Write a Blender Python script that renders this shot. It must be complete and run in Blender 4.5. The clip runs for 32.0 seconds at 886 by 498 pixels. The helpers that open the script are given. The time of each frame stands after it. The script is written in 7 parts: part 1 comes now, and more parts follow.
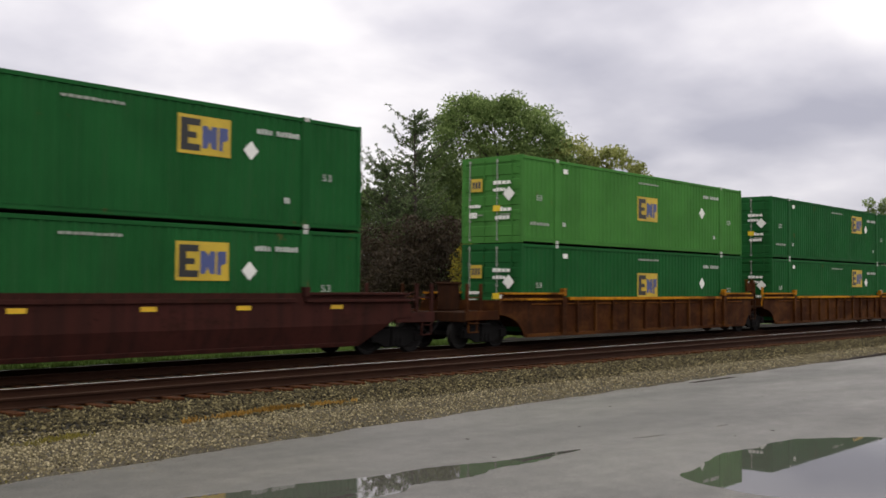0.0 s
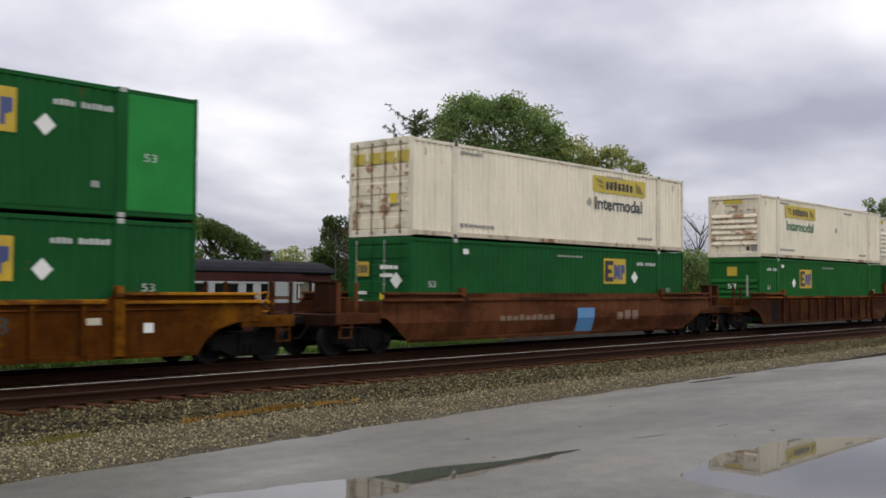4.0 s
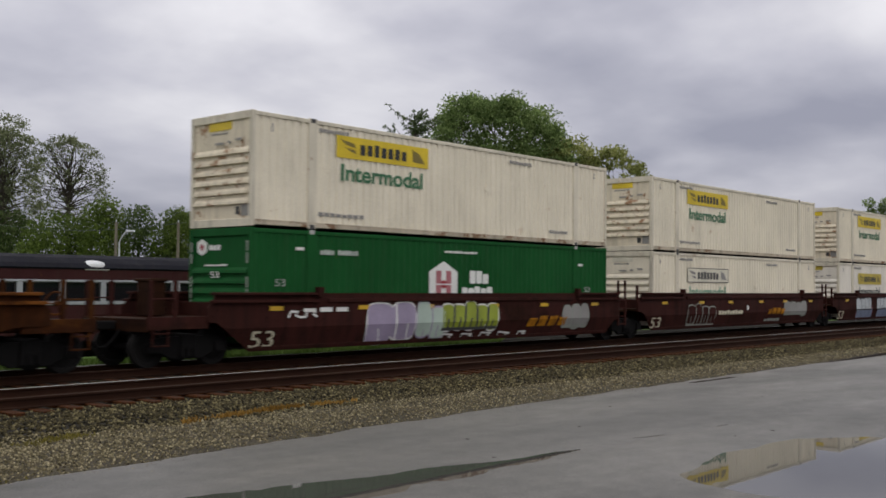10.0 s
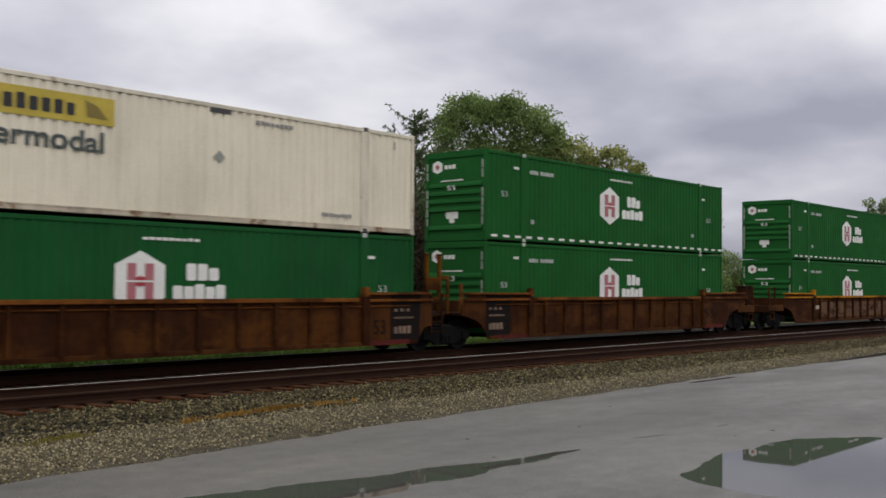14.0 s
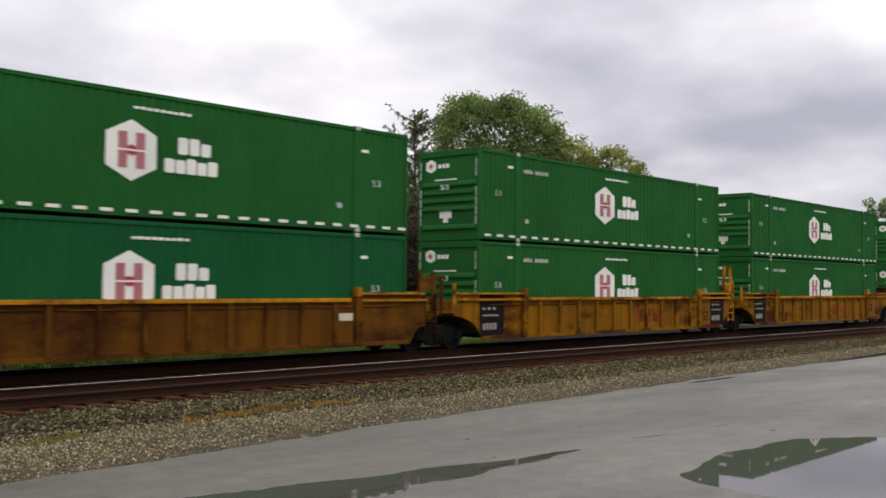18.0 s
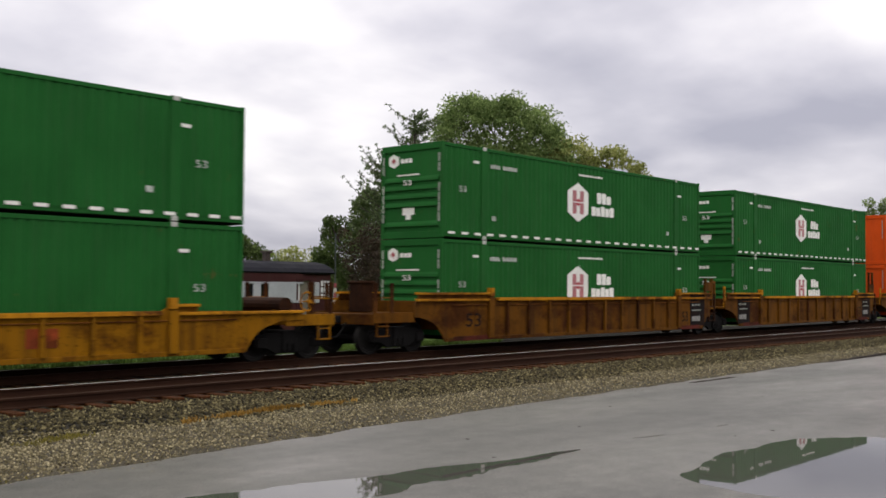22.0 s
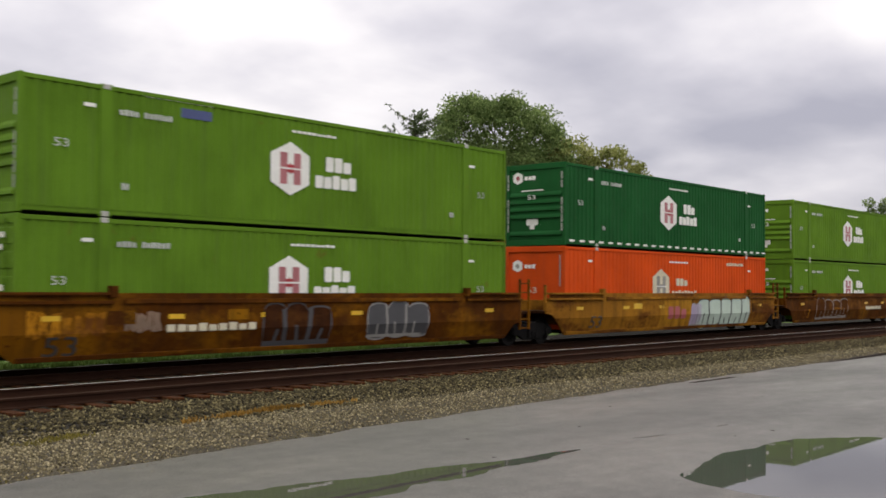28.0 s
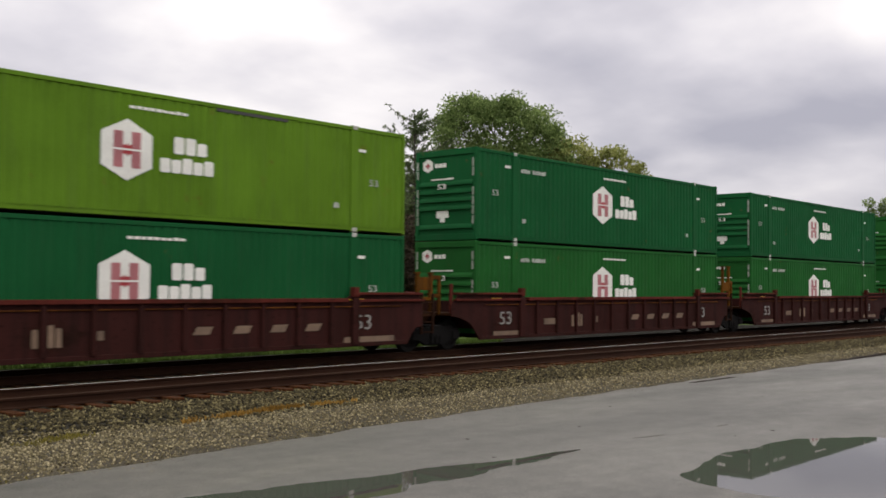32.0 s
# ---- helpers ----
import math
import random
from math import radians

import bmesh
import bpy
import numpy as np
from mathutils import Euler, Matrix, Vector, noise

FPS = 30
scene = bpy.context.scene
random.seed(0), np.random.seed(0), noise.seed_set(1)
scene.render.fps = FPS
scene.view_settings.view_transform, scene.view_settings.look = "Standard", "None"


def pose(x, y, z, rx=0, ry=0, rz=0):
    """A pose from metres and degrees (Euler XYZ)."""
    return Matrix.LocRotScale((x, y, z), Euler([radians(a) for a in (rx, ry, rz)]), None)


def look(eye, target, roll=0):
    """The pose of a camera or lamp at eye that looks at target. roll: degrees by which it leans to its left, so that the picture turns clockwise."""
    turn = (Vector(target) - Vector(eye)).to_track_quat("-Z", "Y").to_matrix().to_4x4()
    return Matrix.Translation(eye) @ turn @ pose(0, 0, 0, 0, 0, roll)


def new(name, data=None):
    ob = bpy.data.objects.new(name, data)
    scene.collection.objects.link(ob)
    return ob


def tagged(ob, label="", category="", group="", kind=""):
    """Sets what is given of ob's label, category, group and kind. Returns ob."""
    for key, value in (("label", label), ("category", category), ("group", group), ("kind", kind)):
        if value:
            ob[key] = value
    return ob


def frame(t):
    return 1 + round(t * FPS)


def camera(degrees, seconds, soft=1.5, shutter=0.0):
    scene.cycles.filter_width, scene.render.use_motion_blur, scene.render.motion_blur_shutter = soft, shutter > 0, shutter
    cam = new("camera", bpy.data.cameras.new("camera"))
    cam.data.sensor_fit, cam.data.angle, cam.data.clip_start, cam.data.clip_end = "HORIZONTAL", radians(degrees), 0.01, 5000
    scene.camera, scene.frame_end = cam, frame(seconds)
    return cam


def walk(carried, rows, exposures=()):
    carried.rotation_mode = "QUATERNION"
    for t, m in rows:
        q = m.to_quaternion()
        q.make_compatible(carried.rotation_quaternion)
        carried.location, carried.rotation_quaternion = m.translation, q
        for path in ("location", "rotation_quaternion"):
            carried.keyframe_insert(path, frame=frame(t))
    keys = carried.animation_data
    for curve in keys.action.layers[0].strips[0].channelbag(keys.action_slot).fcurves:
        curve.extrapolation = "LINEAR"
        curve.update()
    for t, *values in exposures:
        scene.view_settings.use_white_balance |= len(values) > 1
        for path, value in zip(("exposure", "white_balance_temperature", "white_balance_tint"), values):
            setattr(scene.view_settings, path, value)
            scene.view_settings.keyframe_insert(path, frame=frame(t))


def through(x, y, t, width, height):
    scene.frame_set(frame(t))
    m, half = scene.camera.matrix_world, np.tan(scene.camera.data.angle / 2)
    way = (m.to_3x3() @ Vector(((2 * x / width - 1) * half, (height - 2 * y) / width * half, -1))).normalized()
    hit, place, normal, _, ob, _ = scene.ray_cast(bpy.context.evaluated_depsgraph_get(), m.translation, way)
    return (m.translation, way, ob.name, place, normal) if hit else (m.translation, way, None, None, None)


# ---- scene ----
# The lot stands at z = 0, the tracks run along x, the train rolls towards -x.
EYE = Vector((0.0, 0.0, 2.1))
cam = camera(46.42, 32.0, soft=1.65, shutter=0.13)
AIM = look(EYE, EYE + Vector((7.4963, 6.6089, 0.3574)), 0.464)
walk(cam, [(0.0, AIM), (32.0, AIM)], exposures=[(0.0, 0.30, 6750, 10), (2.0, 0.28, 6750, 10), (2.8, -0.06, 6350, 10), (3.2, -0.06, 6350, 10), (4.0, 0.19, 6450, 10), (4.6, 0.18, 6450, 10), (7.0, -0.15, 6450, 10), (9.0, -0.13, 6400, 10), (11.0, -0.22, 6450, 10), (13.4, -0.22, 6350, 10), (15.0, 0.31, 6700, 10), (24.0, 0.31, 6700, 10), (32.0, 0.25, 6850, 10)])

RAIL_TOP = 0.15
CAR_Z = 0.25          # datum of the car bodies
TRAIN_Y = 21.675
SIDING_Y = 17.75

# ---------------------------------------------------------------- world and sun
SUN_UP, SUN_TURN = radians(50), radians(205)
TO_SUN = Vector((math.cos(SUN_UP) * math.sin(SUN_TURN), math.cos(SUN_UP) * math.cos(SUN_TURN), math.sin(SUN_UP)))


def node(nt, kind, links=(), **values):
    """A node with its settings, its sockets set or linked by name or index."""
    n = nt.nodes.new(kind)
    for k, v in values.items():
        if k == "op":
            n.operation = v
        elif k == "blend":
            n.blend_type = v
        elif k == "data":
            n.data_type = v
        elif k == "dims":
            n.noise_dimensions = v
    for k, v in links:
        if hasattr(v, "is_linked"):
            nt.links.new(v, n.inputs[k])
        else:
            n.inputs[k].default_value = v
    return n


def ramp(nt, fac, stops):
    n = nt.nodes.new("ShaderNodeValToRGB")
    e = n.color_ramp.elements
    e[0].position, e[1].position = stops[0][0], stops[-1][0]
    e[0].color, e[1].color = (*stops[0][1], 1), (*stops[-1][1], 1)
    for p, c in stops[1:-1]:
        e.new(p).color = (*c, 1)
    nt.links.new(fac, n.inputs[0])
    return n.outputs[0]


def grey(v):
    return (v, v, v)


def mix(nt, fac, a, b, blend="MIX"):
    n = nt.nodes.new("ShaderNodeMix")
    n.data_type, n.blend_type = "RGBA", blend
    for k, v in ((0, fac), (6, a), (7, b)):
        if hasattr(v, "is_linked"):
            nt.links.new(v, n.inputs[k])
        elif k == 0:
            n.inputs[k].default_value = v
        else:
            n.inputs[k].default_value = (*v, 1)
    return n.outputs[2]


def make_world():
    w = bpy.data.worlds.new("overcast")
    scene.world = w
    w.use_nodes = True
    nt = w.node_tree
    nt.nodes.clear()
    co = node(nt, "ShaderNodeTexCoord").outputs["Generated"]
    sky = nt.nodes.new("ShaderNodeTexSky")
    sky.sky_type, sky.sun_disc = "NISHITA", False
    sky.sun_elevation, sky.sun_rotation = SUN_UP, SUN_TURN
    xyz = node(nt, "ShaderNodeSeparateXYZ", [(0, co)])
    up = node(nt, "ShaderNodeMath", [(0, xyz.outputs[2]), (1, 0.0)], op="MAXIMUM").outputs[0]
    lift = node(nt, "ShaderNodeMath", [(0, up), (1, 0.27)], op="ADD").outputs[0]
    px = node(nt, "ShaderNodeMath", [(0, xyz.outputs[0]), (1, lift)], op="DIVIDE").outputs[0]
    py = node(nt, "ShaderNodeMath", [(0, xyz.outputs[1]), (1, lift)], op="DIVIDE").outputs[0]
    flat = node(nt, "ShaderNodeCombineXYZ", [(0, px), (1, py), (2, 3.7)]).outputs[0]
    big = node(nt, "ShaderNodeTexNoise", [(0, flat), ("Scale", 1.25), ("Detail", 6.0), ("Roughness", 0.46), ("Distortion", 0.3)])
    fine = node(nt, "ShaderNodeTexNoise", [(0, flat), ("Scale", 3.6), ("Detail", 4.0), ("Roughness", 0.45)])
    m = node(nt, "ShaderNodeMath", [(0, fine.outputs[0]), (1, 0.35)], op="MULTIPLY").outputs[0]
    m = node(nt, "ShaderNodeMath", [(0, big.outputs[0]), (1, m)], op="ADD").outputs[0]
    # the cloud deck thins out towards the west and overhead
    side = node(nt, "ShaderNodeVectorMath", [(0, co), (1, (-0.06, 0.0, 0.45))], op="DOT_PRODUCT").outputs["Value"]
    m = node(nt, "ShaderNodeMath", [(0, m), (1, side)], op="ADD").outputs[0]
    low = node(nt, "ShaderNodeMath", [(0, 0.23), (1, up)], op="SUBTRACT").outputs[0]
    low = node(nt, "ShaderNodeMath", [(0, low), (1, 0.0)], op="MAXIMUM").outputs[0]
    low = node(nt, "ShaderNodeMath", [(0, low), (1, 1.1)], op="MULTIPLY").outputs[0]
    m = node(nt, "ShaderNodeMath", [(0, m), (1, low)], op="SUBTRACT").outputs[0]
    m = node(nt, "ShaderNodeMath", [(0, m), (1, 0.03)], op="ADD").outputs[0]
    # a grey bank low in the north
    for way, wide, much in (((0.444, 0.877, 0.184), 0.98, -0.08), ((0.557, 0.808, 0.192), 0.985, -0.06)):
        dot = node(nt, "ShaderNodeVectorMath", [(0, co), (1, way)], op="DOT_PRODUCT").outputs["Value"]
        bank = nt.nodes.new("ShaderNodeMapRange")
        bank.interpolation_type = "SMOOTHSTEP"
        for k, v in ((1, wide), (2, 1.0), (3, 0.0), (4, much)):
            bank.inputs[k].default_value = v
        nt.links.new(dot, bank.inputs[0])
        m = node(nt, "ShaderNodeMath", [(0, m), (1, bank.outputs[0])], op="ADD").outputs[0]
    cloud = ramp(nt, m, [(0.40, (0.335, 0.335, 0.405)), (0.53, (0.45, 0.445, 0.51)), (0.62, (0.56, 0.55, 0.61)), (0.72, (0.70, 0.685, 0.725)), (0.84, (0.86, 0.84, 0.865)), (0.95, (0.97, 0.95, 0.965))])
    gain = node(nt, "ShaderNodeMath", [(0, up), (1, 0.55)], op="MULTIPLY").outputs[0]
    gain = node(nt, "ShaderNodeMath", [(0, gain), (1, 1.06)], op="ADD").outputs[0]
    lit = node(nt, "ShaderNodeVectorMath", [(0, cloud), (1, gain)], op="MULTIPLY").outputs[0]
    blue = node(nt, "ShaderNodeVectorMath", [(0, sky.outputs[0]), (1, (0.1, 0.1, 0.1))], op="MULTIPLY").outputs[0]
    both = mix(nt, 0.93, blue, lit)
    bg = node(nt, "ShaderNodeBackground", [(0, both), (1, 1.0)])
    out = nt.nodes.new("ShaderNodeOutputWorld")
    nt.links.new(bg.outputs[0], out.inputs[0])


make_world()
sun_data = bpy.data.lights.new("sun", "SUN")
sun_data.energy, sun_data.angle, sun_data.color = 0.55, radians(50), (1.0, 0.97, 0.92)
sun = new("sun", sun_data)
sun.matrix_world = look(TO_SUN * 80, (0, 0, 0))


# ---------------------------------------------------------------- materials
MATS = {}


def start_material(name):
    m = bpy.data.materials.new(name)
    m.use_nodes = True
    nt = m.node_tree
    nt.nodes.clear()
    out = nt.nodes.new("ShaderNodeOutputMaterial")
    bsdf = nt.nodes.new("ShaderNodeBsdfPrincipled")
    nt.links.new(bsdf.outputs[0], out.inputs[0])
    MATS[name] = m
    return m, nt, bsdf, out


def shifted(nt, spread=61.0):
    """Object coordinates, shifted by chance from thing to thing."""
    co = node(nt, "ShaderNodeTexCoord").outputs["Object"]
    r = node(nt, "ShaderNodeObjectInfo").outputs["Random"]
    r = node(nt, "ShaderNodeMath", [(0, r), (1, spread)], op="MULTIPLY").outputs[0]
    return node(nt, "ShaderNodeVectorMath", [(0, co), (1, r)], op="ADD").outputs[0]


def stretched(nt, co, scale):
    return node(nt, "ShaderNodeVectorMath", [(0, co), (1, scale)], op="MULTIPLY").outputs[0]


def noise_of(nt, co, scale, detail=4.0, rough=0.55):
    return node(nt, "ShaderNodeTexNoise", [(0, co), ("Scale", scale), ("Detail", detail), ("Roughness", rough)]).outputs[0]


def bump(nt, bsdf, height, strength=0.2, distance=0.01):
    b = node(nt, "ShaderNodeBump", [("Strength", strength), ("Distance", distance), ("Height", height)])
    nt.links.new(b.outputs[0], bsdf.inputs["Normal"])


def paint(name, rgb, rust=0.1, dirt=0.3, rough=0.5, rust_rgb=(0.13, 0.05, 0.022), fade=0.75, fade_rgb=None, fine=True, gloss=0.04):
    """Sheet metal with old paint: fading, rain streaks, grime and rust spots."""
    m, nt, b, _ = start_material(name)
    co = shifted(nt)
    large = noise_of(nt, co, 0.55, 3.0)
    f = ramp(nt, large, [(0.35, grey(0)), (0.68, grey(1))])
    c = mix(nt, f, rgb, fade_rgb or tuple(v * fade for v in rgb))
    streak = noise_of(nt, stretched(nt, co, (4.5, 4.5, 0.35)), 1.0, 5.0, 0.6)
    f = ramp(nt, streak, [(0.5, grey(0)), (0.78, grey(dirt))])
    c = mix(nt, f, c, (0.055, 0.05, 0.042))
    smudge = noise_of(nt, stretched(nt, co, (1.3, 1.3, 0.5)), 0.8, 6.0, 0.6)
    c = mix(nt, ramp(nt, smudge, [(0.5, grey(0)), (0.72, grey(min(0.55, 1.6 * dirt)))]), c, tuple(0.45 * v for v in rgb))
    spots = noise_of(nt, co, 1.6, 9.0, 0.68)
    f = ramp(nt, spots, [(0.66 - 0.22 * rust, grey(0)), (0.70 - 0.18 * rust, grey(min(1.0, 0.35 + rust)))])
    if rust > 0:
        c = mix(nt, f, c, rust_rgb)
    grain = noise_of(nt, co, 34.0, 3.0)
    c = mix(nt, 0.16, c, ramp(nt, grain, [(0.35, grey(0.25)), (0.65, grey(1.0))]), "MULTIPLY")
    nt.links.new(c, b.inputs["Base Color"])
    b.inputs["Specular IOR Level"].default_value = gloss
    r = ramp(nt, spots, [(0.3, grey(rough)), (0.75, grey(min(1, rough + 0.3)))])
    nt.links.new(r, b.inputs["Roughness"])
    if fine:
        bump(nt, b, grain, 0.12, 0.006)
    return m


def plain(name, rgb, rough=0.55, metal=0.0, scale=9.0, vary=0.75, gloss=0.5):
    """A simple surface with grain at two scales."""
    m, nt, b, _ = start_material(name)
    co = shifted(nt)
    n1 = noise_of(nt, co, scale * 0.12, 4.0)
    n2 = noise_of(nt, co, scale * 3, 3.0)
    c = mix(nt, ramp(nt, n1, [(0.35, grey(0)), (0.7, grey(1))]), rgb, tuple(v * vary for v in rgb))
    c = mix(nt, 0.25, c, ramp(nt, n2, [(0.3, grey(0.35)), (0.7, grey(1.0))]), "MULTIPLY")
    nt.links.new(c, b.inputs["Base Color"])
    b.inputs["Roughness"].default_value, b.inputs["Metallic"].default_value = rough, metal
    b.inputs["Specular IOR Level"].default_value = gloss
    bump(nt, b, n2, 0.15, 0.008)
    return m


# container paints
paint("green_dark", (0.013, 0.088, 0.024), 0.03, 0.16, 0.45, fade=0.8)
paint("green_mid", (0.0145, 0.099, 0.0215), 0.03, 0.14, 0.45, fade=0.82)
paint("green_blue", (0.008, 0.084, 0.027), 0.03, 0.14, 0.45, fade=0.85)
paint("green_faded", (0.055, 0.185, 0.040), 0.03, 0.16, 0.5, fade=0.8)
paint("green_lime", (0.103, 0.206, 0.018), 0.04, 0.20, 0.5, fade=0.8)
paint("green_fresh", (0.03, 0.24, 0.055), 0.0, 0.06, 0.45)
paint("orange", (0.60, 0.074, 0.011), 0.05, 0.18, 0.5, fade=0.8)
paint("orange_dark", (0.30, 0.035, 0.016), 0.05, 0.2, 0.5, fade=0.8)
paint("white_warm", (0.80, 0.735, 0.59), 0.05, 0.13, 0.5, rust_rgb=(0.36, 0.19, 0.08), fade=0.9)
paint("white_cool", (0.78, 0.735, 0.65), 0.03, 0.18, 0.5, rust_rgb=(0.36, 0.2, 0.09), fade=0.92)
paint("white_stained", (0.74, 0.66, 0.51), 0.52, 0.4, 0.55, rust_rgb=(0.24, 0.11, 0.045), fade=0.9)
paint("white_rail", (0.60, 0.52, 0.40), 0.48, 0.6, 0.6, rust_rgb=(0.17, 0.075, 0.03), fade=0.8)
paint("white_trim", (0.70, 0.645, 0.52), 0.22, 0.4, 0.55, rust_rgb=(0.22, 0.11, 0.05), fade=0.85)
# car paints
def worn(name, coat, rust, scale=0.9, cover=0.5, dirt=0.6):
    """Old car paint: coat left in patches over two tones of rust, with rain streaks and chips."""
    m, nt, b, _ = start_material(name)
    co = shifted(nt)
    edge = noise_of(nt, co, 7.0, 6.0, 0.7)
    patch = noise_of(nt, stretched(nt, co, (0.45, 0.45, 1.0)), scale, 6.0, 0.6)
    mixed = node(nt, "ShaderNodeMath", [(0, edge), (1, 0.22)], op="MULTIPLY").outputs[0]
    patch = node(nt, "ShaderNodeMath", [(0, patch), (1, mixed)], op="ADD").outputs[0]
    tone = noise_of(nt, co, 2.3, 8.0, 0.7)
    r = mix(nt, ramp(nt, tone, [(0.32, grey(0)), (0.68, grey(1))]), rust, tuple(v * 0.42 for v in rust))
    tint = mix(nt, ramp(nt, noise_of(nt, co, 0.35, 3.0), [(0.35, grey(0)), (0.65, grey(1))]), coat, tuple(0.62 * a + 0.25 * q for a, q in zip(coat, rust)))
    mid = 0.87 - 0.5 * cover
    c = mix(nt, ramp(nt, patch, [(mid - 0.07, grey(0)), (mid + 0.05, grey(1))]), r, tint)
    streak = noise_of(nt, stretched(nt, co, (3.6, 3.6, 0.22)), 1.0, 6.0, 0.62)
    c = mix(nt, ramp(nt, streak, [(0.44, grey(0)), (0.70, grey(dirt))]), c, tuple(0.22 * v + 0.004 for v in rust))
    chips = noise_of(nt, co, 11.0, 4.0, 0.6)
    c = mix(nt, ramp(nt, chips, [(0.62, grey(0)), (0.68, grey(0.7))]), c, tuple(0.35 * v for v in rust))
    nt.links.new(c, b.inputs["Base Color"])
    b.inputs["Specular IOR Level"].default_value = 0.04
    nt.links.new(ramp(nt, patch, [(0.4, grey(0.85)), (0.75, grey(0.55))]), b.inputs["Roughness"])
    bump(nt, b, tone, 0.25, 0.012)


worn("rust_panel", (0.30, 0.055, 0.018), (0.14, 0.035, 0.012), 1.5, 0.55, 0.5)
worn("car_rust", (0.08, 0.0288, 0.0064), (0.0496, 0.0168, 0.0056), cover=0.45)
worn("car_rust_orange", (0.176, 0.0713, 0.00375), (0.09, 0.0285, 0.003), 0.7, 0.42, 0.55)
worn("car_maroon", (0.042, 0.0135, 0.011), (0.033, 0.0135, 0.009), cover=0.75)
worn("edge_maroon", (0.10, 0.020, 0.015), (0.05, 0.016, 0.010), 1.2, 0.6, 0.4)
# darker rust for decks, ladders and end gear; car-gap shade is coloured in
worn("car_rust_shaded", (0.035, 0.014, 0.006), (0.028, 0.011, 0.006), cover=0.5)
worn("car_maroon_dark", (0.036, 0.0115, 0.010), (0.026, 0.010, 0.007), cover=0.75)
# side coat darkened: the shade below the top flange is in the colour
worn("car_yellow_shaded", (0.232, 0.101, 0.00464), (0.0696, 0.0232, 0.00464), 0.8, 0.68, 0.6)
worn("car_gold", (0.40, 0.19, 0.018), (0.12, 0.044, 0.008), 0.8, 0.7, 0.55)
# amber side coat, lowered likewise for the shade under the flange
worn("car_amber", (0.118, 0.047, 0.005), (0.06, 0.02, 0.005), 0.8, 0.6)
worn("car_mustard", (0.18, 0.074, 0.008), (0.10, 0.036, 0.007), cover=0.7)
worn("car_redrust", (0.115, 0.043, 0.017), (0.075, 0.027, 0.011), 0.7, 0.5, 0.5)
worn("car_ochre", (0.27, 0.12, 0.012), (0.12, 0.04, 0.008), 0.7, 0.55, 0.5)
worn("letter_ghost", (0.14, 0.082, 0.05), (0.06, 0.024, 0.010), 2.2, 0.6, 0.45)
worn("car_blue", (0.010, 0.015, 0.036), (0.03, 0.024, 0.028), cover=0.85, dirt=0.4)
worn("car_black", (0.010, 0.0085, 0.0085), (0.022, 0.012, 0.008), cover=0.7)
# yellow edge paint, kept bright on yellow cars as lit from above
worn("edge_yellow", (0.42, 0.18, 0.010), (0.15, 0.055, 0.012), 1.2, 0.62, 0.4)
worn("edge_rust", (0.175, 0.062, 0.012), (0.09, 0.03, 0.008), 1.2, 0.5, 0.4)
plain("running_gear", (0.007, 0.0065, 0.0065), 0.9, gloss=0.1)
plain("wheel_steel", (0.011, 0.010, 0.0095), 0.8, gloss=0.15)
plain("pale_steel", (0.45, 0.44, 0.42), 0.5)
# markings
plain("mark_white", (0.76, 0.76, 0.72), 0.55, vary=0.86)
plain("mark_pale", (0.46, 0.49, 0.45), 0.55, vary=0.6)
plain("mark_cream", (0.60, 0.55, 0.40), 0.55)
plain("mark_faded", (0.27, 0.29, 0.25), 0.6)
plain("mark_worn", (0.20, 0.13, 0.085), 0.7, vary=0.45)
plain("mark_red", (0.36, 0.075, 0.085), 0.55)
plain("emblem_rose", (0.40, 0.135, 0.15), 0.55)
plain("emblem_red", (0.36, 0.022, 0.03), 0.55)
plain("mark_dark", (0.035, 0.034, 0.034), 0.5)
plain("mark_blue", (0.05, 0.07, 0.20), 0.5)
plain("mark_grey", (0.26, 0.25, 0.235), 0.6)
plain("letter_green", (0.03, 0.15, 0.06), 0.5)
plain("letter_dark", (0.05, 0.065, 0.06), 0.5)
plain("letter_pale", (0.22, 0.38, 0.26), 0.5)
plain("sign_yellow", (0.70, 0.51, 0.010), 0.5)
plain("sign_ink", (0.010, 0.010, 0.010), 0.5)
plain("sign_olive", (0.20, 0.15, 0.02), 0.55)
plain("sign_worn", (0.52, 0.40, 0.045), 0.55)
plain("sign_pale", (0.72, 0.68, 0.54), 0.55)
plain("logo_yellow", (0.52, 0.36, 0.02), 0.5)
plain("reflector_yellow", (0.66, 0.40, 0.012), 0.4)
plain("placard_blue", (0.09, 0.24, 0.46), 0.5)
plain("graffiti_pale", (0.52, 0.55, 0.56), 0.5, vary=0.6)
plain("graffiti_smoke", (0.12, 0.10, 0.085), 0.6, vary=0.6)
plain("graffiti_blue", (0.22, 0.26, 0.36), 0.5, vary=0.7)
plain("graffiti_rose", (0.30, 0.03, 0.07), 0.5, vary=0.6)
plain("graffiti_lilac", (0.36, 0.30, 0.42), 0.5, vary=0.7)
plain("graffiti_mint", (0.45, 0.55, 0.47), 0.5, vary=0.8)
plain("graffiti_lime", (0.30, 0.36, 0.03), 0.5, vary=0.6)
plain("graffiti_dark", (0.05, 0.05, 0.055), 0.5)
plain("graffiti_olive", (0.17, 0.19, 0.025), 0.5, vary=0.6)
